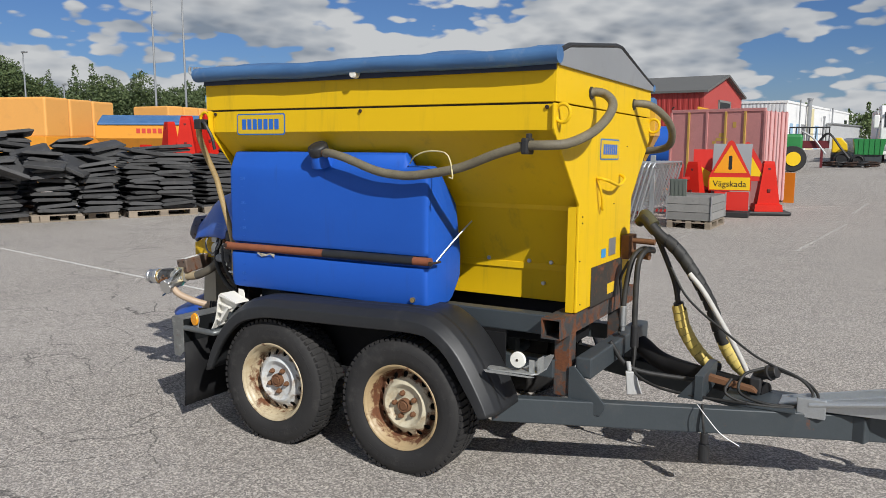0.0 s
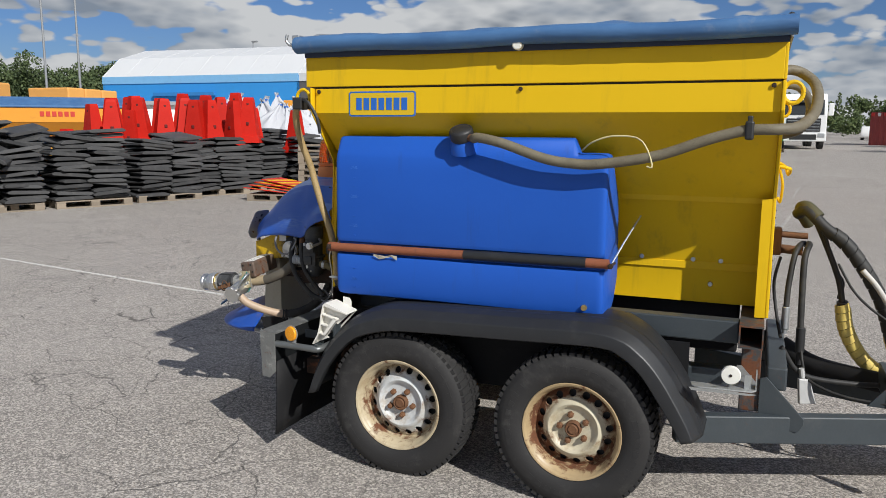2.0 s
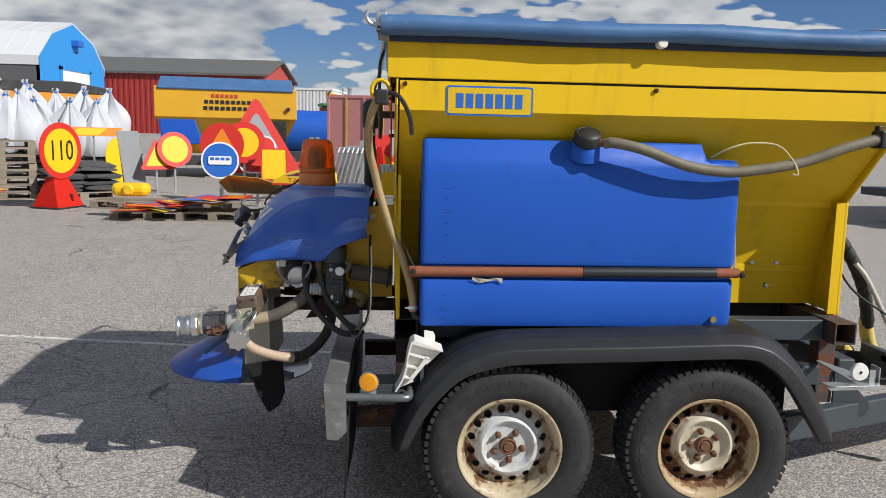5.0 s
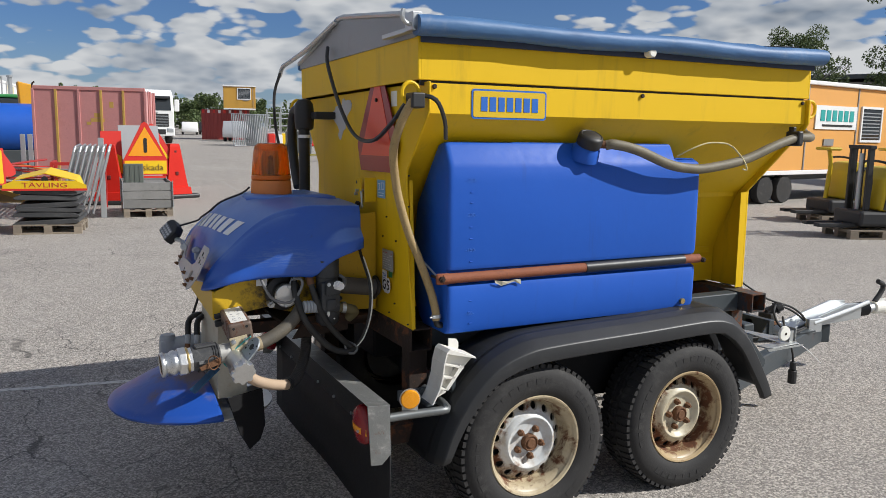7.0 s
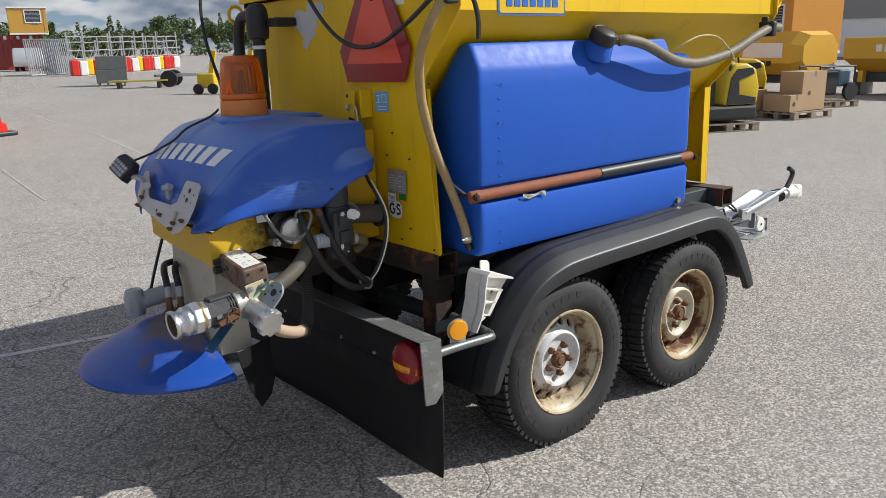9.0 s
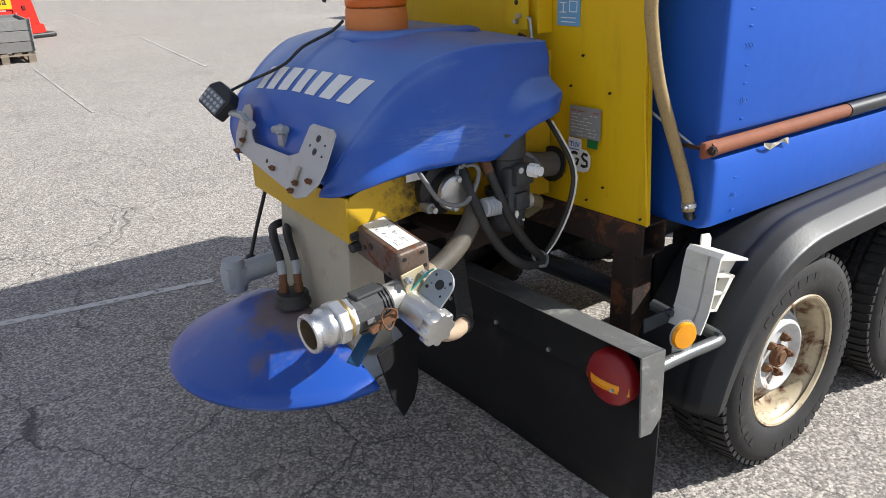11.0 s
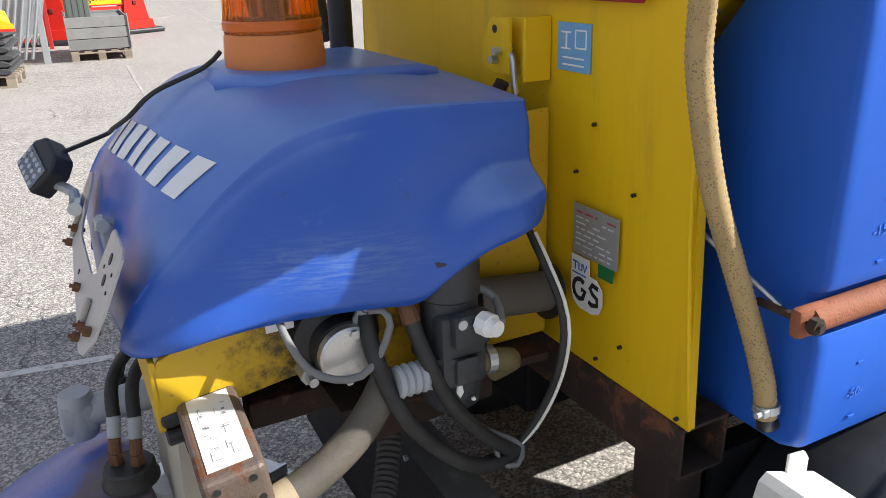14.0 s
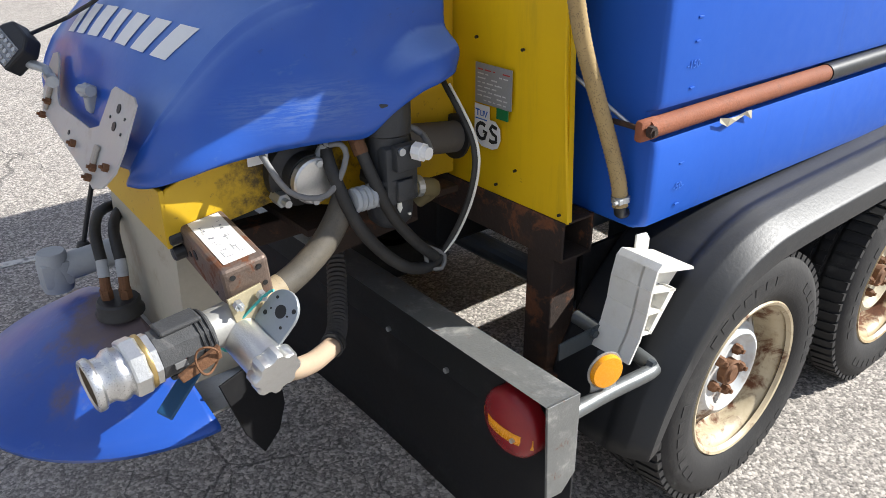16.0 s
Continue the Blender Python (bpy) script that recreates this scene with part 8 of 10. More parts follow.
# galvanised fence panels standing in a red rack
rack = thing("fence_rack", "red steel rack for fence panels", "rack", spot(-1.25, 13.9, 0, 0, 0, -4))
for x in (-0.55, 0.35):
    for y in (-0.3, 0.6):
        part("post", box(x - 0.03, x + 0.03, y - 0.03, y + 0.03, 0.0, 1.15 if x > 0 else 0.85, 0.004), REDP, rack)
    part("rail", box(x - 0.03, x + 0.03, -0.3, 0.6, 0.80, 0.86), REDP, rack)
part("rail", box(-0.55, 0.35, -0.33, -0.27, 0.80, 0.86), REDP, rack)
part("rail", box(-0.55, 0.35, -0.33, -0.27, 0.12, 0.18), REDP, rack)
for i in range(7):
    fp = thing("crowd_barrier", "galvanised steel crowd barrier leaning in a rack", "crowd barrier", spot(-1.72 + 0.085 * i, 11.7, 0.12, 0, 15, -4), "fence panels in the rack")
    part("tube_frame", join(tube([(0, -0.3, 0), (0, -0.3, 1.05), (0, -0.24, 1.12), (0, 1.4, 1.12), (0, 1.46, 1.05), (0, 1.46, 0)], 0.02, 8, 0.02, 0, 0.012, False), cyl((0, -0.3, 0.2), (0, 1.46, 0.2), 0.016, 6)), ZINC, fp)
    for k in range(8):
        part("bar", cyl((0, -0.1 + 0.2 * k, 0.2), (0, -0.1 + 0.2 * k, 1.1), 0.008, 6), ZINC, fp)
for x, y in ((-1.05, 11.75), (-2.32, 15.0), (-2.19, 15.05)):
    tagged(part("steel_post", box(x - 0.045, x + 0.045, y - 0.03, y + 0.03, 0.0, 1.35, 0.006), ZINC), "upright galvanised steel post by the fence rack", "post")

# rubber slabs with a yellow name board on a pallet
copy_thing(PALLET, spot(-1.83, 10.25, 0, 0, 0, -8) @ Matrix.Diagonal((0.74, 1.0, 1.0, 1.0)))
rs = thing("rubber_slab_stack", "low stack of black rubber mats on a pallet", "rubber slabs", spot(-1.83, 10.25, 0, 0, 0, -8), "stacks of rubber slabs")
for i in range(6):
    part("rubber_slab", slab_meshes[i % 3], None, rs).matrix_basis = Matrix.Translation((rng.uniform(-0.02, 0.02), 0, 0.15 + 0.082 * i)) @ spot(0, 0, 0, 0, 0, rng.uniform(-3, 3)) @ Matrix.Diagonal((1.2 - 0.015 * i, 1, 1, 1))
yb = thing("folded_sign", "yellow folded sign with a red edge on the rubber mats", "road sign", spot(-1.83, 10.25, 0.66, 0, 0, -8))
part("front_sheet", loft([[(-0.52, -0.42, 0.02), (-0.52, -0.40, 0.03)], [(-0.40, -0.40, 0.12), (-0.40, 0.1, 0.16)], [(0.0, -0.40, 0.22), (0.0, 0.2, 0.27)], [(0.40, -0.40, 0.12), (0.40, 0.1, 0.16)], [(0.52, -0.42, 0.02), (0.52, -0.40, 0.03)]], False, False), SIGNY, yb).modifiers.new("thickness", "SOLIDIFY").thickness = 0.012
part("rim", prism([(-0.54, 0.0), (0.54, 0.0), (0.54, 0.05), (0.40, 0.11), (-0.40, 0.11), (-0.54, 0.05)], "y", -0.435, -0.42), SIGNY, yb)
part("edge", box(-0.55, 0.55, -0.44, -0.41, -0.03, 0.0), SIGNR, yb)
lettering("sign_word", "TÄVLING", 0.095, pose(0.0, -0.4365, 0.047, 90) @ Matrix.Diagonal((1.5, 1, 1, 1)), REDP, yb, 0.0015)
part("emblem", prism(circle_pts(0.045, 12, 0, 0.13), "y", -0.43, -0.415), INK, yb)

# signs heaped on pallets
for x, y, r in ((-4.5, 10.4, 3), (-3.4, 10.35, -4), (-4.0, 12.2, 8), (-5.4, 12.0, -5)):
    copy_thing(PALLET, spot(x, y, 0, 0, 0, r))
heap = (SIGNR, SIGNO, SIGNY, SIGNR, GREY, SIGNO, SIGNB, SIGNR)
for i in range(16):
    x = -4.6 + 0.09 * i + rng.uniform(-0.2, 0.2)
    fs = thing("road_sign", "faded road sign lying flat in the heap", "road sign", spot(x, 10.3 + rng.uniform(-0.2, 0.2), 0.16 + 0.014 * i, rng.uniform(-4, 4), rng.uniform(-4, 4), rng.uniform(0, 360)), "loose road signs")
    part("sheet", prism(tri_pts(0.5) if i % 3 else rounded(0.9, 0.5, 0.05), "z", 0, 0.01), heap[i % 8], fs)
    part("face", prism(tri_pts(0.34) if i % 3 else rounded(0.8, 0.3, 0.05), "z", 0.0105, 0.013), heap[(i + 2) % 8], fs)
flat_sign(spot(-2.85, 10.9, 0.52, 62, 0, -18), [(-0.75, -0.35), (0.75, -0.35), (0.60, 0.0), (0.2, 0.35), (-0.35, 0.42), (-0.7, 0.1)], [(-0.6, -0.3), (0.6, -0.3), (0.3, 0.1), (-0.4, 0.3)], "warped yellow-brown sign sheet leaning on the heap", GREY, worn("old_yellow_sheet", (0.42, 0.26, 0.02), 0.6), worn("old_brown_sheet", (0.22, 0.13, 0.02), 0.6))
flat_sign(spot(-3.55, 11.2, 0.95, -6, 0, 6), circle_pts(0.33, 40), circle_pts(0.30, 40), "round blue sign with a white bus", GREY, WPAINT, SIGNB)
bus = thing("bus_symbol", "white bus symbol on the blue sign", "symbol", spot(-3.55, 11.19, 0.95, -6, 0, 6))
part("body", prism(rounded(0.40, 0.15, 0.03), "y", -0.012, -0.008), WPAINT, bus)
for i in range(4):
    part("window", box(-0.17 + 0.09 * i, -0.10 + 0.09 * i, -0.014, -0.0125, 0.0, 0.05), SIGNB, bus)
flat_sign(spot(-3.35, 12.4, 1.25, -8, 0, 10), circle_pts(0.40, 40), circle_pts(0.28, 40), "round red and yellow speed sign standing", GREY)
flat_sign(spot(-3.75, 12.3, 1.2, -8, 0, 0), circle_pts(0.42, 40), tri_pts(0.30), "round red sign with a dark symbol", GREY, SIGNR, SIGNO)
flat_sign(spot(-3.12, 12.55, 1.02, -6, 0, 20), rounded(0.74, 0.74, 0.21), rounded(0.68, 0.68, 0.19), "red eight-sided stop sign with a white rim", GREY, WPAINT, SIGNR)
flat_sign(spot(-3.2, 13.0, 1.15, -6, 0, 20), tri_pts(0.95), tri_pts(0.66), "tall warning triangle seen from behind", GREY, SIGNR, GREY)
flat_sign(spot(-2.75, 12.2, 0.85, -8, 0, 12), rounded(0.5, 0.62, 0.03), rounded(0.44, 0.56, 0.03), "square yellow sign with a black number", GREY, SIGNR, SIGNY)
lampbox = tagged(part("yellow_lamp_housing", box(-5.15, -4.55, 10.25, 10.55, 0.36, 0.58, 0.08), SIGNY), "yellow plastic warning lamp housing on the heap", "lamp housing")
part("lens", cyl((-4.85, 10.24, 0.47), (-4.85, 10.20, 0.47), 0.09, 16, None, 0.02), SIGNY, lampbox)
for i in range(18):
    bar_m = spot(-2.1 + rng.uniform(-0.5, 0.4), 13.9 + rng.uniform(-0.4, 0.4), 0.3 + 0.03 * i, rng.uniform(-5, 5), rng.uniform(-8, 8), rng.uniform(-30, 30))
    tagged(part("marker_board", moved(box(-0.6, 0.6, -0.07, 0.07, 0, 0.02, 0.004), bar_m), (SIGNR, REDP, SIGNO, GREY)[i % 4]), "red marker board thrown on a heap", "marker board", "heap of marker boards")

# ---- spreaders, vehicles and huts ----
def spreader_body(m, w, d, z0, zb, z1, mat, label, tarp=True, bars=0, barmat=None):
    """A hopper for a lorry: upright rim, sloping sides and a tarpaulin."""
    s = thing("salt_spreader_body", label, "salt spreader", m, "spreader bodies in the yard")
    part("rim", box(-w / 2, w / 2, -d / 2, d / 2, zb, z1, 0.02), mat, s)
    rings = [[(-a, -b, z), (a, -b, z), (a, b, z), (-a, b, z)] for a, b, z in ((w / 2 - 0.02, d / 2 - 0.02, zb), (w * 0.38, 0.35, z0), (w * 0.38, 0.3, z0 - 0.05))]
    part("trough", loft(rings), mat, s)
    if tarp:
        part("tarpaulin", prism([(-d / 2 - 0.05, z1 - 0.08), (d / 2 + 0.05, z1 - 0.08), (d / 2 + 0.05, z1), (0.35, z1 + 0.32), (-0.35, z1 + 0.32), (-d / 2 - 0.05, z1)], "x", -w / 2 + 0.1, w / 2 - 0.1, 0.03), TARP, s, "blue tarpaulin")
    for x in (-w * 0.35, -w * 0.1, w * 0.15, w * 0.38):
        part("leg", box(x - 0.06, x + 0.06, -d / 2 + 0.1, d / 2 - 0.1, 0.35, z0 + 0.1, 0.01), mat, s)
    part("subframe", box(-w / 2 + 0.2, w / 2, -0.5, 0.5, 0.35, 0.6, 0.02), DARK, s)
    for i in range(bars):
        part("bar", box(-0.7 + 0.2 * i, -0.56 + 0.2 * i, -d / 2 - 0.012, -d / 2 - 0.002, (zb + z1) / 2 - 0.09, (zb + z1) / 2 + 0.09), barmat, s)
    for x in (-w / 2 + 0.3, w / 2 - 0.3):
        part("foot", box(x - 0.1, x + 0.1, -0.5, 0.5, 0.0, 0.4, 0.01), DARK, s)
    return s


REDINK = worn("red_ink", (0.55, 0.05, 0.03), 0.5)
spreader_body(spot(-22.6, 18.6, 0, 0, 0, 40), 4.4, 2.2, 0.9, 1.7, 2.3, ORANGE, "orange salt spreader body with a blue tarpaulin", True, 6, REDINK)
gk = spreader_body(spot(-5.5, 21.4, 0, 0, 0, 10), 4.0, 2.3, 0.75, 1.75, 2.62, worn("yellow_orange_paint", (0.70, 0.37, 0.02), 0.5, 0, 0.1, (0.3, 0.16, 0.04), 0.3, 2), "yellow-orange spreader body with a blue tarpaulin", True)
for i in range(9):
    part("bar", box(-0.62 + 0.15 * i, -0.52 + 0.15 * i, -1.17, -1.155, 2.16, 2.26), INK, gk)
for i in range(8):
    part("bar", box(-0.65 + 0.16 * i, -0.54 + 0.16 * i, -1.17, -1.155, 1.98, 2.08), INK, gk)
for i in range(6):
    part("bar", box(-0.42 + 0.13 * i, -0.34 + 0.13 * i, -1.17, -1.155, 2.34, 2.43), REDINK, gk)
part("side_tank", prism([(-1.9, 1.7), (-0.9, 1.7), (-0.7, 1.0), (-1.8, 0.9)], "y", -1.1, -0.7, 0.03), BLUE, gk, "blue brine tank")
part("dark_guard", box(0.9, 1.7, -1.15, -1.0, 0.7, 1.7, 0.02), BLACK, gk)
part("lamp", cyl((1.75, -1.18, 2.05), (1.75, -1.24, 2.05), 0.06, 12), RUSTD, gk)
bt = thing("blue_water_tank", "blue cylindrical tank body behind the signs", "tank", spot(-3.1, 23.2, 0, 0, 0, 6))
part("barrel", cyl((-1.6, 0, 1.35), (1.2, 0, 1.35), 0.72, 32, None, 0.05), BLUE, bt, "", True)
part("stand", box(-1.4, 1.0, -0.5, 0.5, 0.0, 0.75, 0.02), DARK, bt)
yl = thing("yellow_attachment", "yellow machine part standing behind the tank", "machine part", spot(-2.35, 23.6, 0, 0, 0, 6))
part("column", prism([(-0.3, 0.9), (0.4, 0.9), (0.4, 1.9), (0.1, 2.6), (-0.35, 2.7), (-0.3, 1.9)], "y", -0.3, 0.3, 0.03), worn("machine_yellow", (0.68, 0.33, 0.02), 0.5), yl)
part("base", box(-0.4, 0.5, -0.4, 0.4, 0.0, 0.9, 0.03), BLACK, yl)
# orange boxes
for cx, cy, r, wv, z1 in ((-26.4, 16.6, 105.5, 4.0, 3.25), (-31.3, 27.0, 92, 3.3, 3.35)):
    og = thing("orange_salt_bin", "pale orange plastic salt bin in three bays", "salt bin", spot(cx, cy, 0, 0, 0, r), "orange salt bins")
    n = 3 if wv > 3 else 1
    for k in range(n):
        part("bay", box(-wv / 2 + wv / n * k + 0.02, -wv / 2 + wv / n * (k + 1) - 0.02, -1.3, 1.3, 1.75, z1 - 0.02 * k, 0.08, 3), ORANGEL, og)
    part("frame", box(-wv / 2 - 0.05, wv / 2 + 0.05, -1.32, 1.32, 1.0, 1.78, 0.03), ORANGE, og)
    part("stand", box(-wv / 2 + 0.2, wv / 2 - 0.2, -1.0, 1.0, 0.0, 1.0, 0.03), ORANGE, og)
ya = thing("orange_lift_arm", "orange steel lifting arm of a spreader", "machine part", spot(-25.6, 15.3, 0, 0, 0, 58))
for x in (-0.55, 0.55):
    part("arm", prism([(x - 0.18, 0.0), (x + 0.18, 0.0), (x + 0.16, 1.7), (x * 0.5 + 0.14, 2.15), (x * 0.5 - 0.14, 2.15), (x - 0.16, 1.7)], "y", -0.15, 0.15, 0.02), ORANGE, ya)
part("cross", box(-0.5, 0.5, -0.1, 0.1, 1.45, 1.62, 0.02), ORANGE, ya)
spreader_body(spot(-30.5, 13.0, 0, 0, 0, 58), 5.0, 2.2, 0.9, 1.55, 2.15, ORANGE, "orange spreader body at the edge of the yard", True)


def road_wheel(parent, at, r, w, axis=(0, 1, 0)):
    d = Vector(axis)
    a = Vector(at) - d * w / 2
    t = part("wheel", lathe([(r * 0.6, 0), (r * 0.95, 0.0), (r, w * 0.2), (r, w * 0.8), (r * 0.95, w), (r * 0.6, w)], a, axis, 28), RUBBER, parent, "", True)
    part("rim", lathe([(0.0, w * 0.25), (r * 0.3, w * 0.1), (r * 0.55, w * 0.2), (r * 0.62, w * 0.05), (r * 0.62, w * 0.95), (r * 0.55, w * 0.8), (0.0, w * 0.75)], a, axis, 24), ZINC, t)
    return t


def make_truck(m):
    tr = thing("lorry", "white lorry with a high cab facing the yard", "lorry", m)
    part("cab", bevelled(prism([(-0.02, 0.55), (-0.05, 1.9), (0.2, 2.85), (0.6, 3.15), (2.2, 3.2), (2.2, 0.6)], "x", -1.22, 1.22), 0.06, 3), WPAINT, tr)
    part("windscreen", prism([(-0.075, 1.95), (0.165, 2.78), (0.20, 2.78), (-0.04, 1.95)], "x", -1.05, 1.05), GLASS, tr)
    part("sun_visor", prism([(0.02, 2.75), (-0.1, 2.68), (-0.08, 2.62), (0.12, 2.72)], "x", -1.0, 1.0), BLACK, tr)
    part("grille", box(-0.9, 0.9, -0.08, -0.03, 1.0, 1.75, 0.03), BLACK, tr)
    for k in range(4):
        part("grille_bar", box(-0.85, 0.85, -0.10, -0.08, 1.08 + 0.17 * k, 1.12 + 0.17 * k), ZINC, tr)
    part("bumper", box(-1.22, 1.22, -0.14, 0.3, 0.45, 0.95, 0.05), WPAINT, tr)
    part("lower_grille", box(-0.7, 0.7, -0.16, -0.13, 0.55, 0.85, 0.02), BLACK, tr)
    for s in (-1, 1):
        part("headlight", box(s * 0.95 - 0.18, s * 0.95 + 0.18, -0.165, -0.12, 0.68, 0.92, 0.04), ZINC, tr)
        part("mirror", box(s * 1.42 - 0.14, s * 1.42 + 0.14, 0.1, 0.25, 1.9, 2.6, 0.05), WPAINT, tr)
        part("mirror_arm", box(min(s * 1.2, s * 1.32), max(s * 1.2, s * 1.32), 0.14, 0.2, 2.2, 2.3), BLACK, tr)
        road_wheel(tr, (s * 1.05, 0.95, 0.5), 0.5, 0.3, (1, 0, 0))
    part("name_strip", box(-0.3, 0.3, -0.098, -0.081, 1.77, 1.85), ZINC, tr)
    part("load_body", box(-1.25, 1.25, 2.6, 8.0, 1.0, 3.0, 0.03), WPAINT, tr)
    part("chassis", box(-0.5, 0.5, 0.5, 8.0, 0.6, 1.0), DARK, tr)
    for y in (6.0, 7.3):
        for s in (-1, 1):
            road_wheel(tr, (s * 1.05, y, 0.5), 0.5, 0.3, (1, 0, 0))
    return tr


make_truck(spot(3.72, 50.0, 0, 0, 0, 4) @ Matrix.Scale(1.08, 4))


def make_car(m, mat, label):
    c = thing("car", label, "car", m, "parked cars")
    part("body", bevelled(prism([(-2.2, 0.3), (2.2, 0.3), (2.25, 0.75), (1.9, 0.95), (1.0, 1.0), (0.6, 1.45), (-1.7, 1.5), (-2.15, 1.0), (-2.25, 0.6)], "y", -0.9, 0.9), 0.08, 3), mat, c, "", True)
    part("side_window", box(-1.75, 0.75, -0.91, 0.91, 1.02, 1.38, 0.05), GLASS, c)
    for x in (-1.4, 1.4):
        for y in (-0.8, 0.8):
            road_wheel(c, (x, y, 0.33), 0.33, 0.22)
    part("headlight", box(2.1, 2.24, -0.8, -0.5, 0.7, 0.82, 0.02), ZINC, c)
    return c


make_car(spot(10.6, 57.5, 0, 0, 0, 72), worn("silver_car_paint", (0.5, 0.51, 0.53), 0.3, 0.3, 0.05), "silver estate car parked behind the fence")
make_car(spot(17.5, 92, 0, 0, 0, 78), WPAINT, "white car parked far off on the road")
make_car(spot(12.5, 95, 0, 0, 0, 82), WPAINT, "white car parked far off on the road")
make_car(spot(15.0, 98, 0, 0, 0, 80), BLACK, "dark van parked far off on the road")

# tractor and sprayer
tc = thing("tractor", "green tractor with yellow wheel rims", "tractor", spot(-1.35, 37.7, 0, 0, 0, 14))
part("bonnet", box(-1.6, 0.6, -0.45, 0.45, 1.0, 1.75, 0.12, 3), GREEN, tc)
part("cab", box(-2.8, -1.5, -0.7, 0.7, 1.2, 2.4, 0.08), GLASS, tc)
part("cab_roof", box(-2.9, -1.4, -0.75, 0.75, 2.4, 2.55, 0.05), GREEN, tc)
for x, r in ((-2.3, 0.85), (0.1, 0.6)):
    for y in (-0.95, 0.95):
        t = road_wheel(tc, (x, y, r), r, 0.45)
        part("yellow_rim", lathe([(0.0, 0), (r * 0.55, 0.0), (r * 0.55, 0.02), (0, 0.02)], (x, y - 0.26 if y < 0 else y + 0.24, r), (0, 1, 0), 20), SIGNY, t)
sp = thing("field_sprayer", "dark red implement with raised steel frames", "farm implement", spot(-0.75, 42.0, 0, 0, 0, 4))
REDP = worn("dark_red_paint", (0.13, 0.016, 0.022), 0.5)
part("frame", join(box(-1.0, 0.95, -0.12, 0.12, 1.0, 1.4, 0.02), box(0.55, 0.68, -0.1, 0.1, 0.0, 1.1), box(-0.75, -0.62, -0.1, 0.1, 0.0, 1.1)), REDP, sp)
part("rail", join(box(-1.0, 0.95, -0.03, 0.03, 2.05, 2.12), box(-1.0, 0.95, -0.03, 0.03, 1.72, 1.76)), BLACK, sp)
for k in range(7):
    part("post", box(-1.0 + 0.315 * k, -0.95 + 0.315 * k, -0.025, 0.025, 1.4, 2.05), BLACK, sp)
part("arm", tube([(0.4, 0.0, 1.3), (0.9, -0.2, 1.75), (1.5, -0.3, 1.0), (1.9, -0.3, 0.5)], 0.06, 6), BLACK, sp)
part("arm", tube([(-0.4, -0.2, 1.9), (0.2, -0.2, 1.5), (0.8, -0.3, 0.7)], 0.05, 6), GREY, sp)
for x, q in ((0.80, 0.42), (1.52, 0.34)):
    cr = thing("cable_reel", "dark cable reel with a pale hub", "cable reel", spot(x, 43.2, 0, 0, 0, 6), "cable reels")
    part("reel", lathe([(q * 0.6, -0.12), (q, -0.12), (q, -0.08), (q * 0.85, -0.08), (q * 0.85, 0.08), (q, 0.08), (q, 0.12), (q * 0.6, 0.12)], (0, 0, q), (0, 1, 0), 22), BLACK, cr)
    part("hub", lathe([(0.0, -0.1), (q * 0.6, -0.1), (q * 0.6, 0.1), (0, 0.1)], (0, 0, q), (0, 1, 0), 20), GREY, cr)
    part("coil", tube([(q * 0.7 * math.cos(a * 0.7), -0.14 - 0.01 * (a % 3), q + q * 0.7 * math.sin(a * 0.7)) for a in range(20)], 0.03, 6), BLACK, cr)
for k in range(5):
    cl = thing("hose_coil", "loose black hose coil lying on the asphalt", "hose coil", spot(0.2 + 0.5 * k, 42.6 + 0.12 * (k % 2), 0, 0, 0, 30 * k), "hose coils")
    part("hose", tube([(0.34 * math.cos(a * 0.6), 0.34 * math.sin(a * 0.6), 0.05 + 0.012 * a) for a in range(22)], 0.045, 6), BLACK if k % 2 else RUSTD, cl)
ym = thing("yellow_loader", "small yellow machine with a sloping cover", "loader", spot(0.25, 50.5, 0, 0, 0, 6) @ Matrix.Scale(0.85, 4))
part("cover", bevelled(prism([(-0.45, 0.7), (0.55, 0.7), (0.5, 1.3), (0.1, 1.75), (-0.45, 1.75)], "y", -0.5, 0.5), 0.05, 2), SIGNY, ym)
part("skid", box(-0.5, 0.6, -0.45, 0.45, 0, 0.7, 0.03), BLACK, ym)
wt = thing("white_tank", "low white tank on the far side of the yard", "tank", spot(1.0, 52.5, 0, 0, 0, 4))
part("shell", bevelled(box(-0.65, 0.65, -0.4, 0.4, 0.5, 1.45), 0.25, 4), WPAINT, wt, "", True)
part("cradle", box(-0.5, 0.5, -0.35, 0.35, 0, 0.55), GREY, wt)
gc = thing("green_skip", "green steel skip on the far side of the yard", "skip", spot(1.88, 49.2, 0, 0, 0, 5) @ Matrix.Scale(0.56, 4))
part("body", prism([(-1.25, 0.9), (1.25, 0.9), (1.5, 2.55), (-1.5, 2.55)], "y", -0.9, 0.9, 0.03), GREEN, gc)
for k in range(5):
    part("rib", box(-1.0 + 0.5 * k, -0.92 + 0.5 * k, -0.96, -0.9, 1.0, 2.5), GREEN, gc)
part("skid", box(-1.2, 1.2, -0.7, 0.7, 0.0, 0.9, 0.02), DARK, gc)

# ---- buildings ----
RIBR = corrugated("red_profiled_sheet", (0.36, 0.035, 0.03), 0, 0.6)
barn = thing("red_barn", "long red profiled-sheet warehouse with a grey roof", "warehouse", spot(-14.2, 93.8, 0, 0, 0, 86), kind="structure")
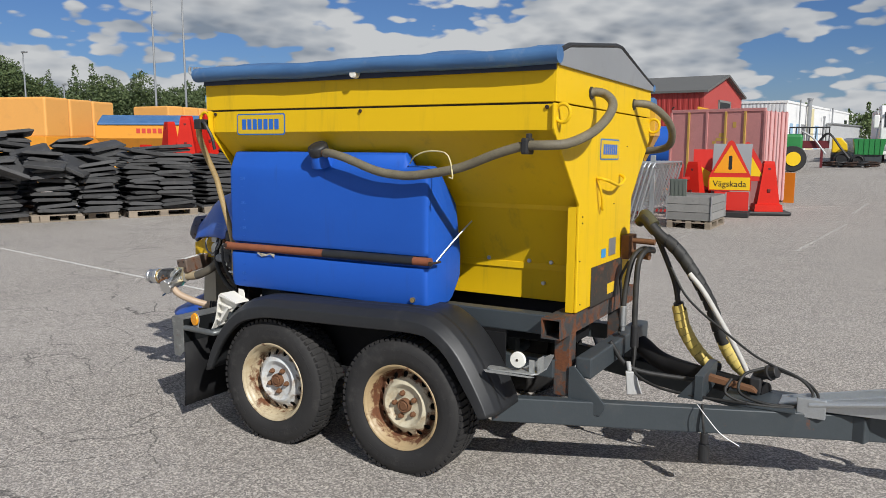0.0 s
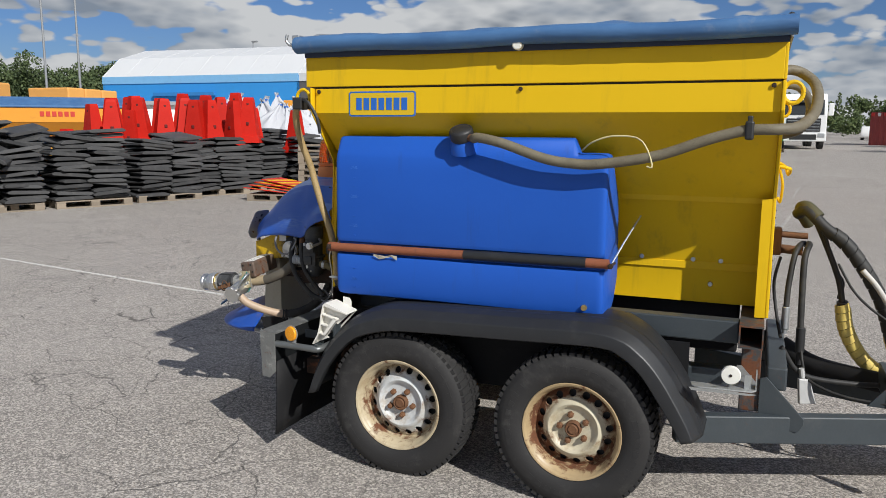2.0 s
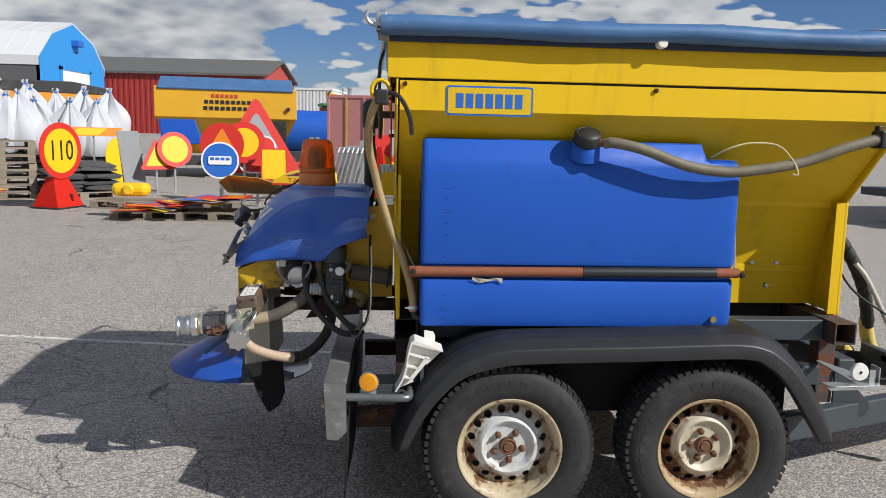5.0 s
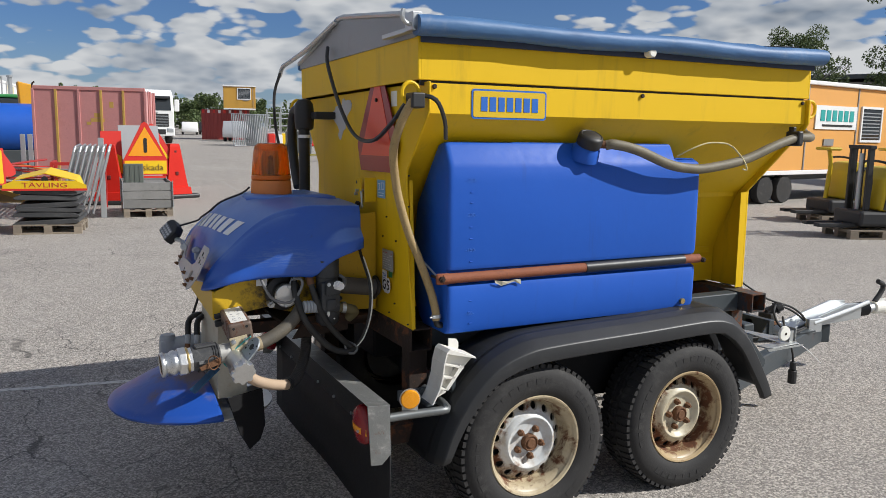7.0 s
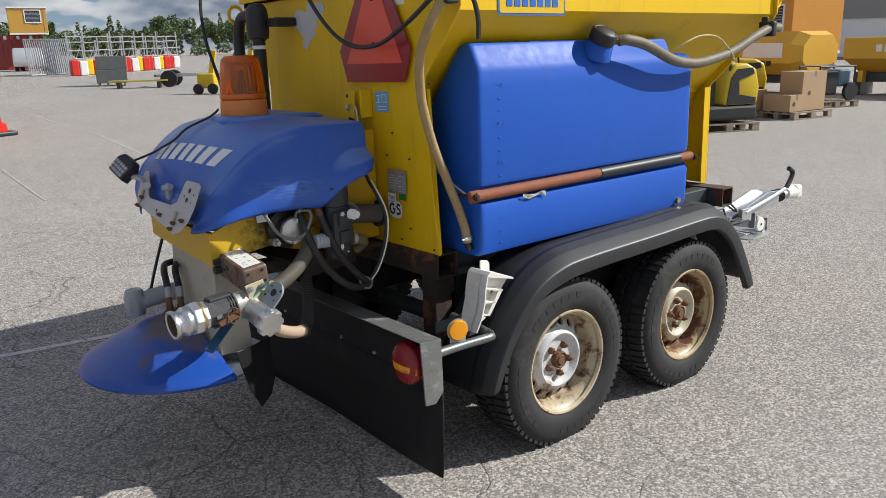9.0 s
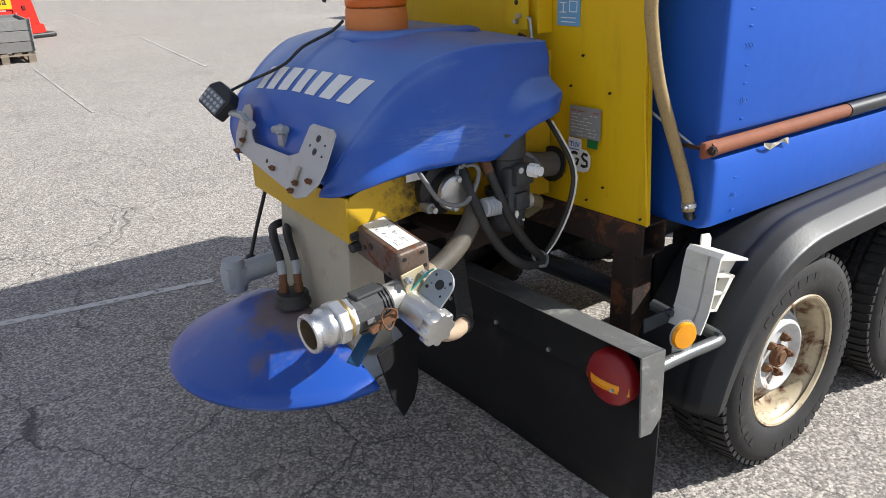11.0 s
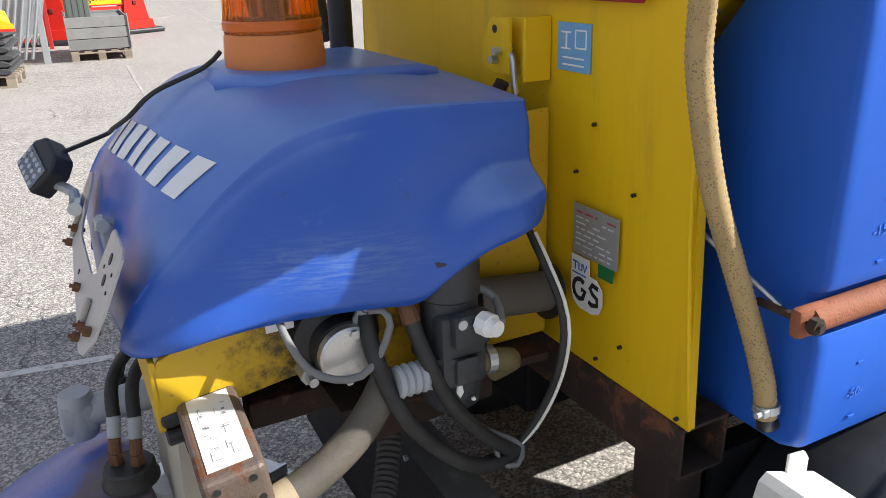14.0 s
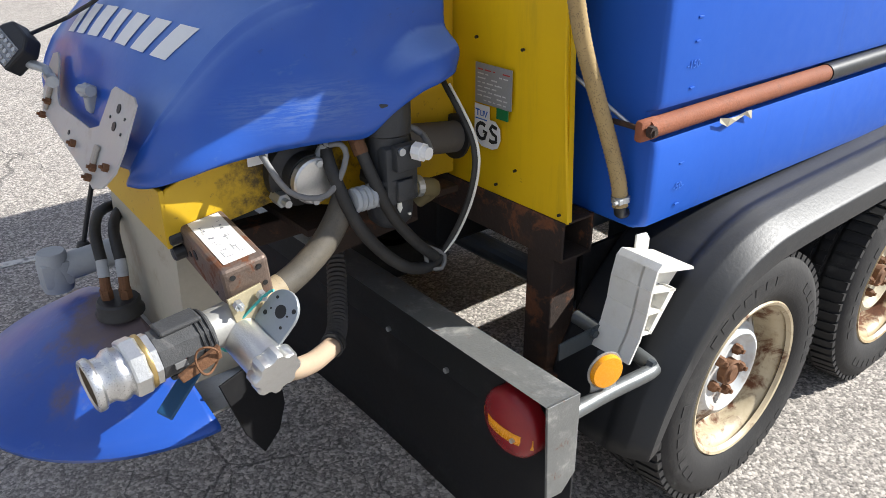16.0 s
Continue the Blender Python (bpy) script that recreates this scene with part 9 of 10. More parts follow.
# its length runs along its own y, the gable faces its own -y
part("wall", box(-8.6, 8.6, 0.0, 0.2, 0, 6.65), worn("red_gable_paint", (0.42, 0.06, 0.05), 0.6, 0, 0.06, (0.2, 0.05, 0.04), 0.15, 0.3), barn)
part("gable", prism([(-8.6, 6.65), (8.6, 6.65), (0, 8.65)], "y", 0.0, 0.2), MATS["red_gable_paint"], barn)
RIBR2 = corrugated("red_profiled_sheet_side", (0.36, 0.035, 0.03), 1, 0.6)
part("side_wall", box(8.4, 8.6, 0.2, 50, 0, 6.65), RIBR2, barn)
part("side_wall", box(-8.6, -8.4, 0.2, 50, 0, 6.65), RIBR2, barn)
for s in (-1, 1):
    part("roof", prism([(s * 9.0, 6.5), (0, 8.7), (0, 8.95), (s * 9.0, 6.75)], "y", -0.5, 50), worn("grey_roof_sheet", (0.115, 0.115, 0.11), 0.7, 0, 0.08, (0.07, 0.07, 0.068), 0.3, 0.3), barn)
part("door", box(-2.4, 2.4, -0.1, 0.0, 3.4, 5.7), INK, barn, "dark loading hatch")
part("hatch_frame", join(box(-2.7, -2.4, -0.15, 0.0, 3.2, 5.9), box(2.4, 2.7, -0.15, 0.0, 3.2, 5.9), box(-2.7, 2.7, -0.15, 0.0, 5.7, 5.95)), WOODG, barn)
for x, y in ((3.0, 30.0), (4.0, 34.0), (3.5, 60.0)):
    part("chimney", box(x, x + 1.2, y, y + 1.2, 8.0, 9.8), GREY, barn)

wb = thing("white_factory", "white factory with pale blue doors and a ribbed upper wall", "factory", spot(-9.2, 111.4, 0, 0, 0, -5.5), kind="structure")
part("wall", box(-9.0, -0.2, 0.0, 30.0, 0, 6.4), corrugated("white_profiled_sheet", (0.68, 0.69, 0.70), 0, 0.5), wb)
part("side_wall", box(-0.2, 0.0, 0.0, 61.0, 0, 6.4), WPAINT, wb)
part("back_wall", box(-9.0, -0.2, 60.8, 61.0, 0, 6.4), WPAINT, wb)
part("fascia", box(-9.1, 0.1, -0.1, 61.1, 6.4, 6.7), WPAINT, wb)
PALEB = worn("pale_blue_door", (0.30, 0.46, 0.62), 0.5)
for y0, y1, mt in ((2.4, 4.4, PALEB), (6.8, 9.3, PALEB), (21.2, 23.8, PALEB), (10.2, 12.8, GREY)):
    part("door", box(0.0, 0.06, y0, y1, 0, 3.7), mt, wb)
part("wall_panel", box(0.0, 0.08, 14.2, 19.4, 0, 6.2), worn("cream_paint", (0.68, 0.60, 0.36), 0.6), wb, "cream wall panel")
for y0, r, top in ((6.3, 0.10, 6.8), (13.2, 0.30, 7.3), (26.0, 0.15, 5.0), (33.5, 0.12, 6.6)):
    part("flue", join(cyl((0.5, y0, 1.0), (0.5, y0, top), r, 10), cyl((0.5, y0, top), (0.5, y0, top + 0.25), r * 1.4, 10)), GREY, wb)
part("window", box(0.0, 0.05, 50.0, 53.0, 3.6, 5.2), GLASS, wb)
lb = thing("low_shed", "long low grey-white shed", "shed", spot(-5.4, 141.7, 0, 0, 0, -6.8), kind="structure")
part("wall", join(box(-0.7, 0, 0, 31.5, 0, 4.1), box(-6.0, 0, 33.5, 43, 0, 4.1), box(-0.4, 0, 31.5, 33.5, 0, 4.1)), corrugated("pale_grey_sheet", (0.5, 0.51, 0.52), 1, 0.7), lb)
part("roof", box(-0.7, 0.3, -0.3, 43.3, 4.1, 4.3), GREY, lb)
part("porch", join(box(0.0, 3.4, 41.0, 44.0, 3.5, 3.8), box(3.2, 3.4, 41.0, 41.2, 0, 3.5), box(0.3, 2.6, 42.5, 44.0, 0, 3.5)), WPAINT, lb, "white porch with a flat canopy")

# tent halls
def tent(m, w, length, eave, ridge, front, label):
    t = thing("tent_hall", label, "tent hall", m, kind="structure")
    h = w / 2
    sec = [(-h, eave), (-h * 0.62, eave + (ridge - eave) * 0.62), (0, ridge), (h * 0.62, eave + (ridge - eave) * 0.62), (h, eave)]
    for (a, za), (b, zb) in zip(sec, sec[1:]):
        part("roof", prism([(a, za), (b, zb), (b, zb + 0.12), (a, za + 0.12)], "y", 0, length), TENTW, t)
    for k in range(9):
        y = length * k / 8
        part("seam", join(*[prism([(a, za + 0.12), (b, zb + 0.12), (b, zb + 0.135), (a, za + 0.135)], "y", y - 0.03, y + 0.03) for (a, za), (b, zb) in zip(sec, sec[1:])]), TENTW, t)
    for s in (-1, 1):
        part("side_wall", box(min(s * h, s * (h - 0.1)), max(s * h, s * (h - 0.1)), 0, length, 0, eave), front, t)
        part("eave_band", box(min(s * h, s * (h + 0.06)), max(s * h, s * (h + 0.06)), 0, length, eave - 0.45, eave + 0.1), TENTW if front is not TENTB else worn("light_blue_band", (0.20, 0.45, 0.72), 0.6), t)
    part("gable", prism([(-h, 0)] + sec + [(h, 0)], "y", 0, 0.15), TENTB, t)
    part("back_gable", prism([(-h, 0)] + sec + [(h, 0)], "y", length - 0.15, length), TENTB, t)
    part("door", box(-2.2, 2.2, -0.08, 0.0, 0, 4.4), WPAINT, t)
    part("door_frame", join(box(-2.5, -2.2, -0.12, 0, 0, 4.6), box(2.2, 2.5, -0.12, 0, 0, 4.6), box(-2.5, 2.5, -0.12, 0, 4.4, 4.7)), TENTB, t)
    part("lamp", box(-0.4, 0.4, -0.5, 0.0, 6.0, 6.4, 0.05), SIGNB, t)
    return t


tn = tent(spot(-21.4, 50.6, 0, 0, 0, 90), 10.6, 8.3, 4.9, 7.42, worn("dark_grey_tent_wall", (0.10, 0.10, 0.105), 0.6, 0, 0.1, (0.06, 0.06, 0.06), 0.3, 0.8), "white-roofed tent hall with a blue gable")
t2 = tent(spot(-29.8, 50.4, 0, 0, 0, 93), 10.4, 17.5, 4.9, 7.36, TENTB, "long white-roofed tent hall with blue walls")
part("sliding_rail", box(-5.5, -5.25, 7.0, 12.5, 3.5, 3.75), worn("blue_steel", (0.03, 0.2, 0.5), 0.5), t2)

gb2 = thing("grey_depot", "low grey and white depot building", "depot", spot(53, 28.5, 0, 0, 0, -63), kind="structure")
part("wall", box(-14, 2.0, 0, 12, 0, 5.4), worn("grey_render", (0.28, 0.27, 0.26), 0.7, 0, 0.06, (0.2, 0.2, 0.2), 0.2, 0.5), gb2)
part("white_wall", box(2.0, 16, -0.5, 12, 0, 5.6), WPAINT, gb2)
part("roof_edge", box(-14.3, 16.3, -0.8, 12.3, 5.6, 5.9), DARK, gb2)
part("grey_wall_panel", box(2.8, 16, -0.6, -0.5, 2.6, 5.0), MATS["grey_render"], gb2)
part("window", box(-8, -2, -0.1, 0.0, 2.2, 3.2), GLASS, gb2)
part("unit", box(-5.0, 0.5, -3.0, -0.5, 0.0, 3.4), GREY, gb2, "grey cooling unit")
for k in range(2):
    part("fan", cyl((-3.6 + 2.0 * k, -3.0, 2.4), (-3.6 + 2.0 * k, -3.1, 2.4), 0.75, 24), BLACK, gb2)


def make_hut(m, length, label, mat, wheels=True, sign=True, z0=0.78, h=2.05):
    hu = thing("site_hut", label, "site hut", m, "orange site huts")
    part("body", box(0, length, 0, 2.4, z0, z0 + h, 0.02), mat, hu)
    part("roof", box(-0.06, length + 0.06, -0.08, 2.48, z0 + h, z0 + h + 0.1, 0.02), WPAINT, hu)
    part("sill", box(0, length, -0.03, 2.43, z0 - 0.1, z0, 0.01), WPAINT, hu)
    for k in range(1, int(length // 2.3) + 1):
        part("joint", box(2.3 * k - 0.02, 2.3 * k + 0.02, -0.02, 0.0, z0, z0 + h), GREY, hu)
    for x in ((1.2, length - 1.85) if length > 6 else (0.55, length - 1.35) if length > 3 else (length * 0.45,)):
        w = part("window", box(x, x + 0.95, -0.02, 0.01, z0 + 0.75, z0 + 1.55), GLASS, hu)
        part("window_frame", join(box(x - 0.06, x, -0.04, 0.01, z0 + 0.69, z0 + 1.61), box(x + 0.95, x + 1.01, -0.04, 0.01, z0 + 0.69, z0 + 1.61), box(x, x + 0.95, -0.04, 0.01, z0 + 1.55, z0 + 1.61), box(x, x + 0.95, -0.04, 0.01, z0 + 0.69, z0 + 0.75)), WPAINT, w)
        part("blind", join(*[box(x + 0.03, x + 0.92, -0.028, -0.021, z0 + 0.8 + 0.09 * k, z0 + 0.83 + 0.09 * k) for k in range(8)]), GREY, w)
    if sign:
        sgn = part("name_board", box(4.95, 6.85, -0.03, -0.005, z0 + 1.0, z0 + 1.58), WPAINT, hu, "white board with teal bars")
        for k in range(6):
            part("bar", box(5.15 + 0.27 * k, 5.34 + 0.27 * k, -0.04, -0.031, z0 + 1.2, z0 + 1.47), worn("teal_ink", (0.02, 0.35, 0.33), 0.5), sgn)
        part("bar", box(5.25, 6.65, -0.04, -0.031, z0 + 1.07, z0 + 1.12), INK, sgn)
    part("vent", box(length * 0.6, length * 0.6 + 0.45, -0.03, 0.0, z0 + 0.6, z0 + 0.76), WOODG, hu)
    if wheels:
        for x in (3.15, 3.94):
            road_wheel(hu, (x, 0.12, 0.33), 0.33, 0.2)
            road_wheel(hu, (x, 2.28, 0.33), 0.33, 0.2)
        part("chassis", box(-0.9, length + 0.2, 0.3, 2.1, z0 - 0.25, z0 - 0.1), DARK, hu)
        part("drawbar", prism([(length, 0.8), (length + 1.4, 1.15), (length + 1.4, 1.25), (length, 1.6)], "z", z0 - 0.25, z0 - 0.15), DARK, hu)
    else:
        part("skid", box(0.2, length - 0.2, 0.2, 2.2, 0.0, z0 - 0.1), DARK, hu)
    return hu


make_hut(spot(10.0, 9.9, 0, 0, 0, 8.3), 9.0, "long orange site hut on a trailer with a white name board", ORANGEL)
make_hut(spot(25.6, 15.65, 0, 0, 0, -105.6), 4.1, "orange site hut with a white-framed window", worn("deep_orange_panel", (0.62, 0.27, 0.03), 0.5, 0, 0.08, (0.4, 0.2, 0.07), 0.2, 1.5), False, False, 1.05, 2.4)
tk = thing("tank_trailer", "yellow tanker body with blunt ends", "tanker body", spot(20.1, 10.3, 0, 0, 0, -98.7))
part("barrel", loft([[(x, y * s, 1.15 + z * s) for y, z in ((-0.95, -0.3), (-0.6, -0.62), (0.6, -0.62), (0.95, -0.3), (0.95, 0.2), (0.6, 0.55), (-0.6, 0.55), (-0.95, 0.2))] for x, s in ((-1.6, 0.75), (-1.35, 1.0), (1.6, 1.0), (1.9, 0.8))]), worn("tanker_yellow", (0.70, 0.40, 0.04), 0.5, 0, 0.08, (0.4, 0.22, 0.05), 0.25, 2), tk)
part("label", box(0.1, 1.4, -0.975, -0.955, 1.0, 1.4), WPAINT, tk, "torn white label")
for i in range(9):
    part("bar", box(-0.7 + 0.2 * i, -0.55 + 0.2 * i, -0.975, -0.955, 0.78, 0.92), INK, tk)
part("frame", join(box(-1.8, 2.2, -0.5, 0.5, 0.3, 0.5), box(-2.2, -1.6, -0.05, 0.05, 0.4, 1.7)), DARK, tk)
part("steps", join(box(-2.1, -2.05, -0.3, 0.3, 0.2, 1.6), box(-1.75, -1.7, -0.3, 0.3, 0.2, 1.6), *[box(-2.1, -1.7, -0.3, 0.3, 0.35 + 0.3 * k, 0.38 + 0.3 * k) for k in range(4)]), MATS["tanker_yellow"], tk)
spreader_body(spot(20.6, 6.3, 0, 0, 0, -85), 3.0, 1.8, 0.55, 0.95, 1.5, MATS["tanker_yellow"], "yellow hopper body with a white name plate", False, 4, WPAINT)


def stacker(m, mast=True, label="yellow and dark grey pallet stacker on a pallet"):
    """A pedestrian lift truck: body, motor cover, mast and tiller."""
    copy_thing(PALLET, m)
    s = thing("pallet_stacker", label, "pallet stacker", m @ spot(0, 0, 0.146), "pallet stackers")
    dk = worn("stacker_grey", (0.022, 0.023, 0.025), 0.5)
    yw = worn("stacker_yellow", (0.60, 0.42, 0.012), 0.4, 0, 0.06, (0.3, 0.2, 0.03), 0.2, 5)
    part("chassis", box(-0.45, 0.55, -0.38, 0.38, 0.05, 0.30, 0.05), dk, s)
    part("motor_cover", bevelled(prism([(-0.12, 0.30), (0.55, 0.30), (0.58, 0.6), (0.50, 0.90), (0.3, 1.0), (0.05, 0.98), (-0.08, 0.82)], "y", -0.36, 0.36), 0.05, 3), yw, s, "yellow motor cover", True)
    part("side_panel", prism([(-0.08, 0.32), (0.50, 0.32), (0.50, 0.42), (0.16, 0.48), (0.14, 0.72), (0.44, 0.82), (0.40, 0.92), (0.10, 0.90), (-0.02, 0.75)], "y", -0.375, -0.362), dk, s)
    part("handle_bar", tube([(0.0, -0.3, 0.8), (-0.05, -0.3, 1.05), (-0.05, 0.3, 1.05), (0.0, 0.3, 0.8)], 0.02, 8), dk, s)
    if mast:
        for y in (-0.28, 0.2):
            part("mast", box(-0.34, -0.25, y, y + 0.06, 0.1, 1.32, 0.008), BLACK, s)
        part("mast_head", box(-0.35, -0.24, -0.3, 0.28, 1.27, 1.33, 0.01), BLACK, s)
        part("guard", join(*[box(-0.31, -0.29, -0.2 + 0.1 * k, -0.185 + 0.1 * k, 0.3, 1.27) for k in range(5)]), BLACK, s)
        part("lift_cylinder", cyl((-0.28, 0, 0.2), (-0.28, 0, 1.2), 0.04, 12), ZINC, s)
        part("chain", tube([(-0.2, -0.1, 1.2), (-0.16, -0.12, 0.7), (-0.2, -0.1, 0.4)], 0.02, 6), dk, s)
    else:
        part("tiller", join(tube([(-0.3, 0, 0.3), (-0.25, 0, 0.9), (-0.3, 0, 1.2)], 0.04, 8), box(-0.45, -0.18, -0.22, 0.22, 1.2, 1.26, 0.03)), yw, s, "yellow tiller with a black head")
    for y in (-0.25, 0.1):
        part("fork", box(-1.05, -0.4, y, y + 0.16, 0.03, 0.09, 0.01), dk, s)
    return s


stacker(spot(10.15, 5.6, 0, 0, 0, -21.7), True)
stacker(spot(11.6, 7.3, 0, 0, 0, -18), False, "yellow pallet truck with a tall tiller on a pallet")
stacker(spot(13.0, 7.0, 0, 0, 0, -40), False, "second yellow pallet truck behind the boxes")
for x, y, z, w, d, h, lab in ((13.3, 5.65, 0.146, 0.75, 0.5, 0.75, "tall brown cardboard box on a pallet"), (12.75, 5.75, 0.146, 0.4, 0.6, 0.32, "open brown cardboard box on a pallet"), (12.5, 6.5, 0.146, 0.8, 0.6, 0.4, "brown cardboard box on a pallet")):
    cb = thing("cardboard_box", lab, "cardboard box", spot(x, y, z, 0, 0, -8), "cardboard boxes")
    part("carton", box(-w / 2, w / 2, -d / 2, d / 2, 0, h, 0.006), CARD, cb)
    part("tape", box(-0.03, 0.03, -d / 2 - 0.002, d / 2 + 0.002, h - 0.1, h + 0.002), WOOD, cb)
    part("mark", cyl((-w * 0.2, -d / 2 - 0.003, h * 0.45), (-w * 0.2, -d / 2, h * 0.45), 0.045, 16), worn("brown_print", (0.09, 0.06, 0.04), 0.7), cb)
copy_thing(PALLET, spot(13.15, 5.68, 0, 0, 0, -8))
copy_thing(PALLET, spot(12.5, 6.55, 0, 0, 0, -8))
copy_thing(PALLET, spot(15.9, 6.4, 0, 0, 0, -20))
gn = thing("generator_cart", "black framed generator on wheels on a pallet", "generator", spot(15.9, 6.4, 0.146, 0, 0, -20))
part("frame", join(tube([(-0.5, -0.3, 0.1), (-0.5, -0.3, 0.75), (0.5, -0.3, 0.75), (0.5, -0.3, 0.1)], 0.025, 8, 0.02, 0, 0.012, False), tube([(-0.5, 0.3, 0.1), (-0.5, 0.3, 0.75), (0.5, 0.3, 0.75), (0.5, 0.3, 0.1)], 0.025, 8, 0.02, 0, 0.012, False)), BLACK, gn)
part("engine", box(-0.45, 0.1, -0.25, 0.25, 0.12, 0.65, 0.05), BLACK, gn)
part("tank", box(0.12, 0.46, -0.25, 0.25, 0.3, 0.68, 0.05), worn("blue_grey_panel", (0.12, 0.2, 0.26), 0.5), gn)
road_wheel(gn, (0.35, -0.36, 0.2), 0.2, 0.08)

# cabin on a red and white container, fence store beyond
rc = thing("striped_container", "red steel container with a striped barrier along it", "container", spot(10.0, 63.0, 0, 0, 0, -12))
part("box", box(-1.2, 2.6, 0, 6.0, 0.0, 2.45, 0.02), corrugated("red_container_sheet", (0.30, 0.04, 0.035), 0, 0.3), rc)
for k in range(9):
    part("stripe", box(-1.15 + 0.42 * k, -0.95 + 0.42 * k, -0.03, -0.005, 2.15, 2.4), WPAINT if k % 2 else SIGNR, rc)
make_hut(spot(10.3, 61.6, 2.45, 0, 0, -12), 2.5, "small ochre cabin standing on a container", worn("ochre_panel", (0.55, 0.30, 0.05), 0.5, 0, 0.06, (0.3, 0.16, 0.04), 0.2, 1), False, False, 0.1, 1.7)
for i in range(10):
    f = thing("mesh_fence", "galvanised mesh fence standing in a row", "mesh fence", spot(8.9 + 0.13 * i, 47.0 + 0.1 * i, 0, -6, 0, 25), "fence panels in the store")
    part("tube_frame", join(tube([(-0.9, 0, 0.05), (-0.9, 0, 2.0), (0.9, 0, 2.0), (0.9, 0, 0.05), (-0.9, 0, 0.05)], 0.03, 6, 0.02, 0, 0.012, False)), ZINC, f)
    for k in range(12):
        part("wire", cyl((-0.8 + 0.145 * k, 0, 0.05), (-0.8 + 0.145 * k, 0, 2.0), 0.012, 5), ZINC, f)
for i in range(9):
    r = thing("scaffold_rack", "rack of galvanised scaffold frames", "scaffold", spot(10.2 + 1.0 * i, 45.0 + 0.9 * i, 0, 0, 0, -4), "scaffold racks")
    part("upright", box(-0.45, -0.39, -0.05, 0.05, 0, 2.3 - 0.2 * (i % 3)), ZINC, r)
    part("upright", box(0.39, 0.45, -0.05, 0.05, 0, 2.4 - 0.3 * (i % 2)), ZINC, r)
    for z in (0.9, 1.35, 1.8, 2.1):
        part("tube", cyl((-0.45, 0, z - 0.05 * (i % 2)), (0.5, 0, z), 0.035, 8), ZINC, r)
    part("brace", cyl((-0.4, 0.08, 0.2), (0.42, 0.08, 1.9), 0.025, 6), ZINC, r)
    part("barrier_block", box(-0.42, 0.0, -0.4, 0.2, 0.0, 0.85, 0.06), SIGNY if i % 2 else SIGNR, r, "red or yellow plastic barrier block")
    part("barrier_block", box(0.02, 0.44, -0.4, 0.2, 0.0, 0.8, 0.06), SIGNR if i % 2 else WPAINT, r, "red or white plastic barrier block")
for x, y, z0, n in ((8.3, 32.9, 0.12, 1), (8.35, 32.95, 0.67, 2)):
    g = thing("steel_crate", "dark grey steel stillage", "stillage", spot(x, y, z0, 0, 0, -18), "steel stillages")
    part("body", box(-0.6, 0.6, -0.4, 0.4, 0.0, 0.55, 0.02), worn("stillage_grey", (0.11, 0.12, 0.12), 0.6, 0, 0.2, (0.2, 0.2, 0.2), 0.3, 4), g)
    for k in range(4):
        part("foot", box(-0.55 + 0.33 * k, -0.48 + 0.33 * k, -0.4, 0.4, -0.12, 0.0), MATS["stillage_grey"], g)
lp = thing("lumber_bundle", "bundle of yellowed planks on bearers", "planks", spot(8.5, 30.2, 0, 0, 0, -25))
for k in range(5):
    part("plank", box(-1.1, 1.1, -0.3 + 0.12 * k, -0.2 + 0.12 * k, 0.25, 0.31), worn("yellowed_plank", (0.45, 0.38, 0.08), 0.7), lp)
for k in range(2):
    part("bearer", box(-0.8 + 1.5 * k, -0.68 + 1.5 * k, -0.35, 0.35, 0.0, 0.25), BLACK, lp)
bo = thing("boat_trailer", "bare galvanised trailer frame on two wheels", "trailer", spot(10.4, 30.0, 0, 0, 0, -30))
part("frame", join(box(-1.2, 1.4, -0.5, -0.42, 0.4, 0.5), box(-1.2, 1.4, 0.42, 0.5, 0.4, 0.5), box(-1.2, -1.1, -0.5, 0.5, 0.4, 0.5), box(1.0, 2.2, -0.05, 0.05, 0.42, 0.5)), ZINC, bo)
for y in (-0.65, 0.65):
    road_wheel(bo, (-0.6, y, 0.33), 0.33, 0.2)
for x, y in ((9.0, 24.6), (9.9, 23.6)):
    ym = thing("yellow_access_platform", "small yellow machine on wheels", "machine", spot(x, y, 0, 0, 0, -40), "yellow machines")
    part("body", box(-0.3, 0.3, -0.25, 0.25, 0.2, 0.7, 0.05), MATS["stacker_yellow"], ym)
    part("boom", moved(box(-0.08, 0.08, -0.08, 0.08, 0.6, 1.5, 0.01), spot(0, 0, 0, 0, 12, 0)), MATS["stacker_yellow"], ym)
    for sx in (-0.25, 0.25):
        road_wheel(ym, (sx, -0.3, 0.18), 0.18, 0.1)

# ---- poles, trees ----
for x, y, h in ((-52.5, 43.8, 26), (-50.8, 45.6, 26)):
    tagged(part("flag_pole", lathe([(0.11, 0), (0.085, 10), (0.04, h), (0.0, h)], (x, y, 0), (0, 0, 1), 12), GREY), "tall slim grey flag pole beyond the yard", "flag pole", "flag poles")
for x, y, h in ((-58, 35.5, 8.6), (-44, 60, 9.5), (-54.5, 36.5, 6.0), (-47.6, 52.5, 5.8)):
    lampp = tagged(part("street_lamp", join(cyl((x, y, 0), (x, y, h), 0.09, 10, 0.05), box(x - 0.1, x + 0.5, y - 0.12, y + 0.12, h, h + 0.14, 0.03)), GREY), "grey street lamp on a slim pole", "street lamp", "street lamps")
wall_back = thing("white_shed", "long low white shed behind the spreaders", "shed", spot(-44, 32, 0, 0, 0, 52), kind="structure")
part("wall", box(-22, 20, 0, 8, 0, 2.9), WPAINT, wall_back)
part("roof", box(-22.4, 20.4, -0.4, 8.4, 2.9, 3.15), GREY, wall_back)


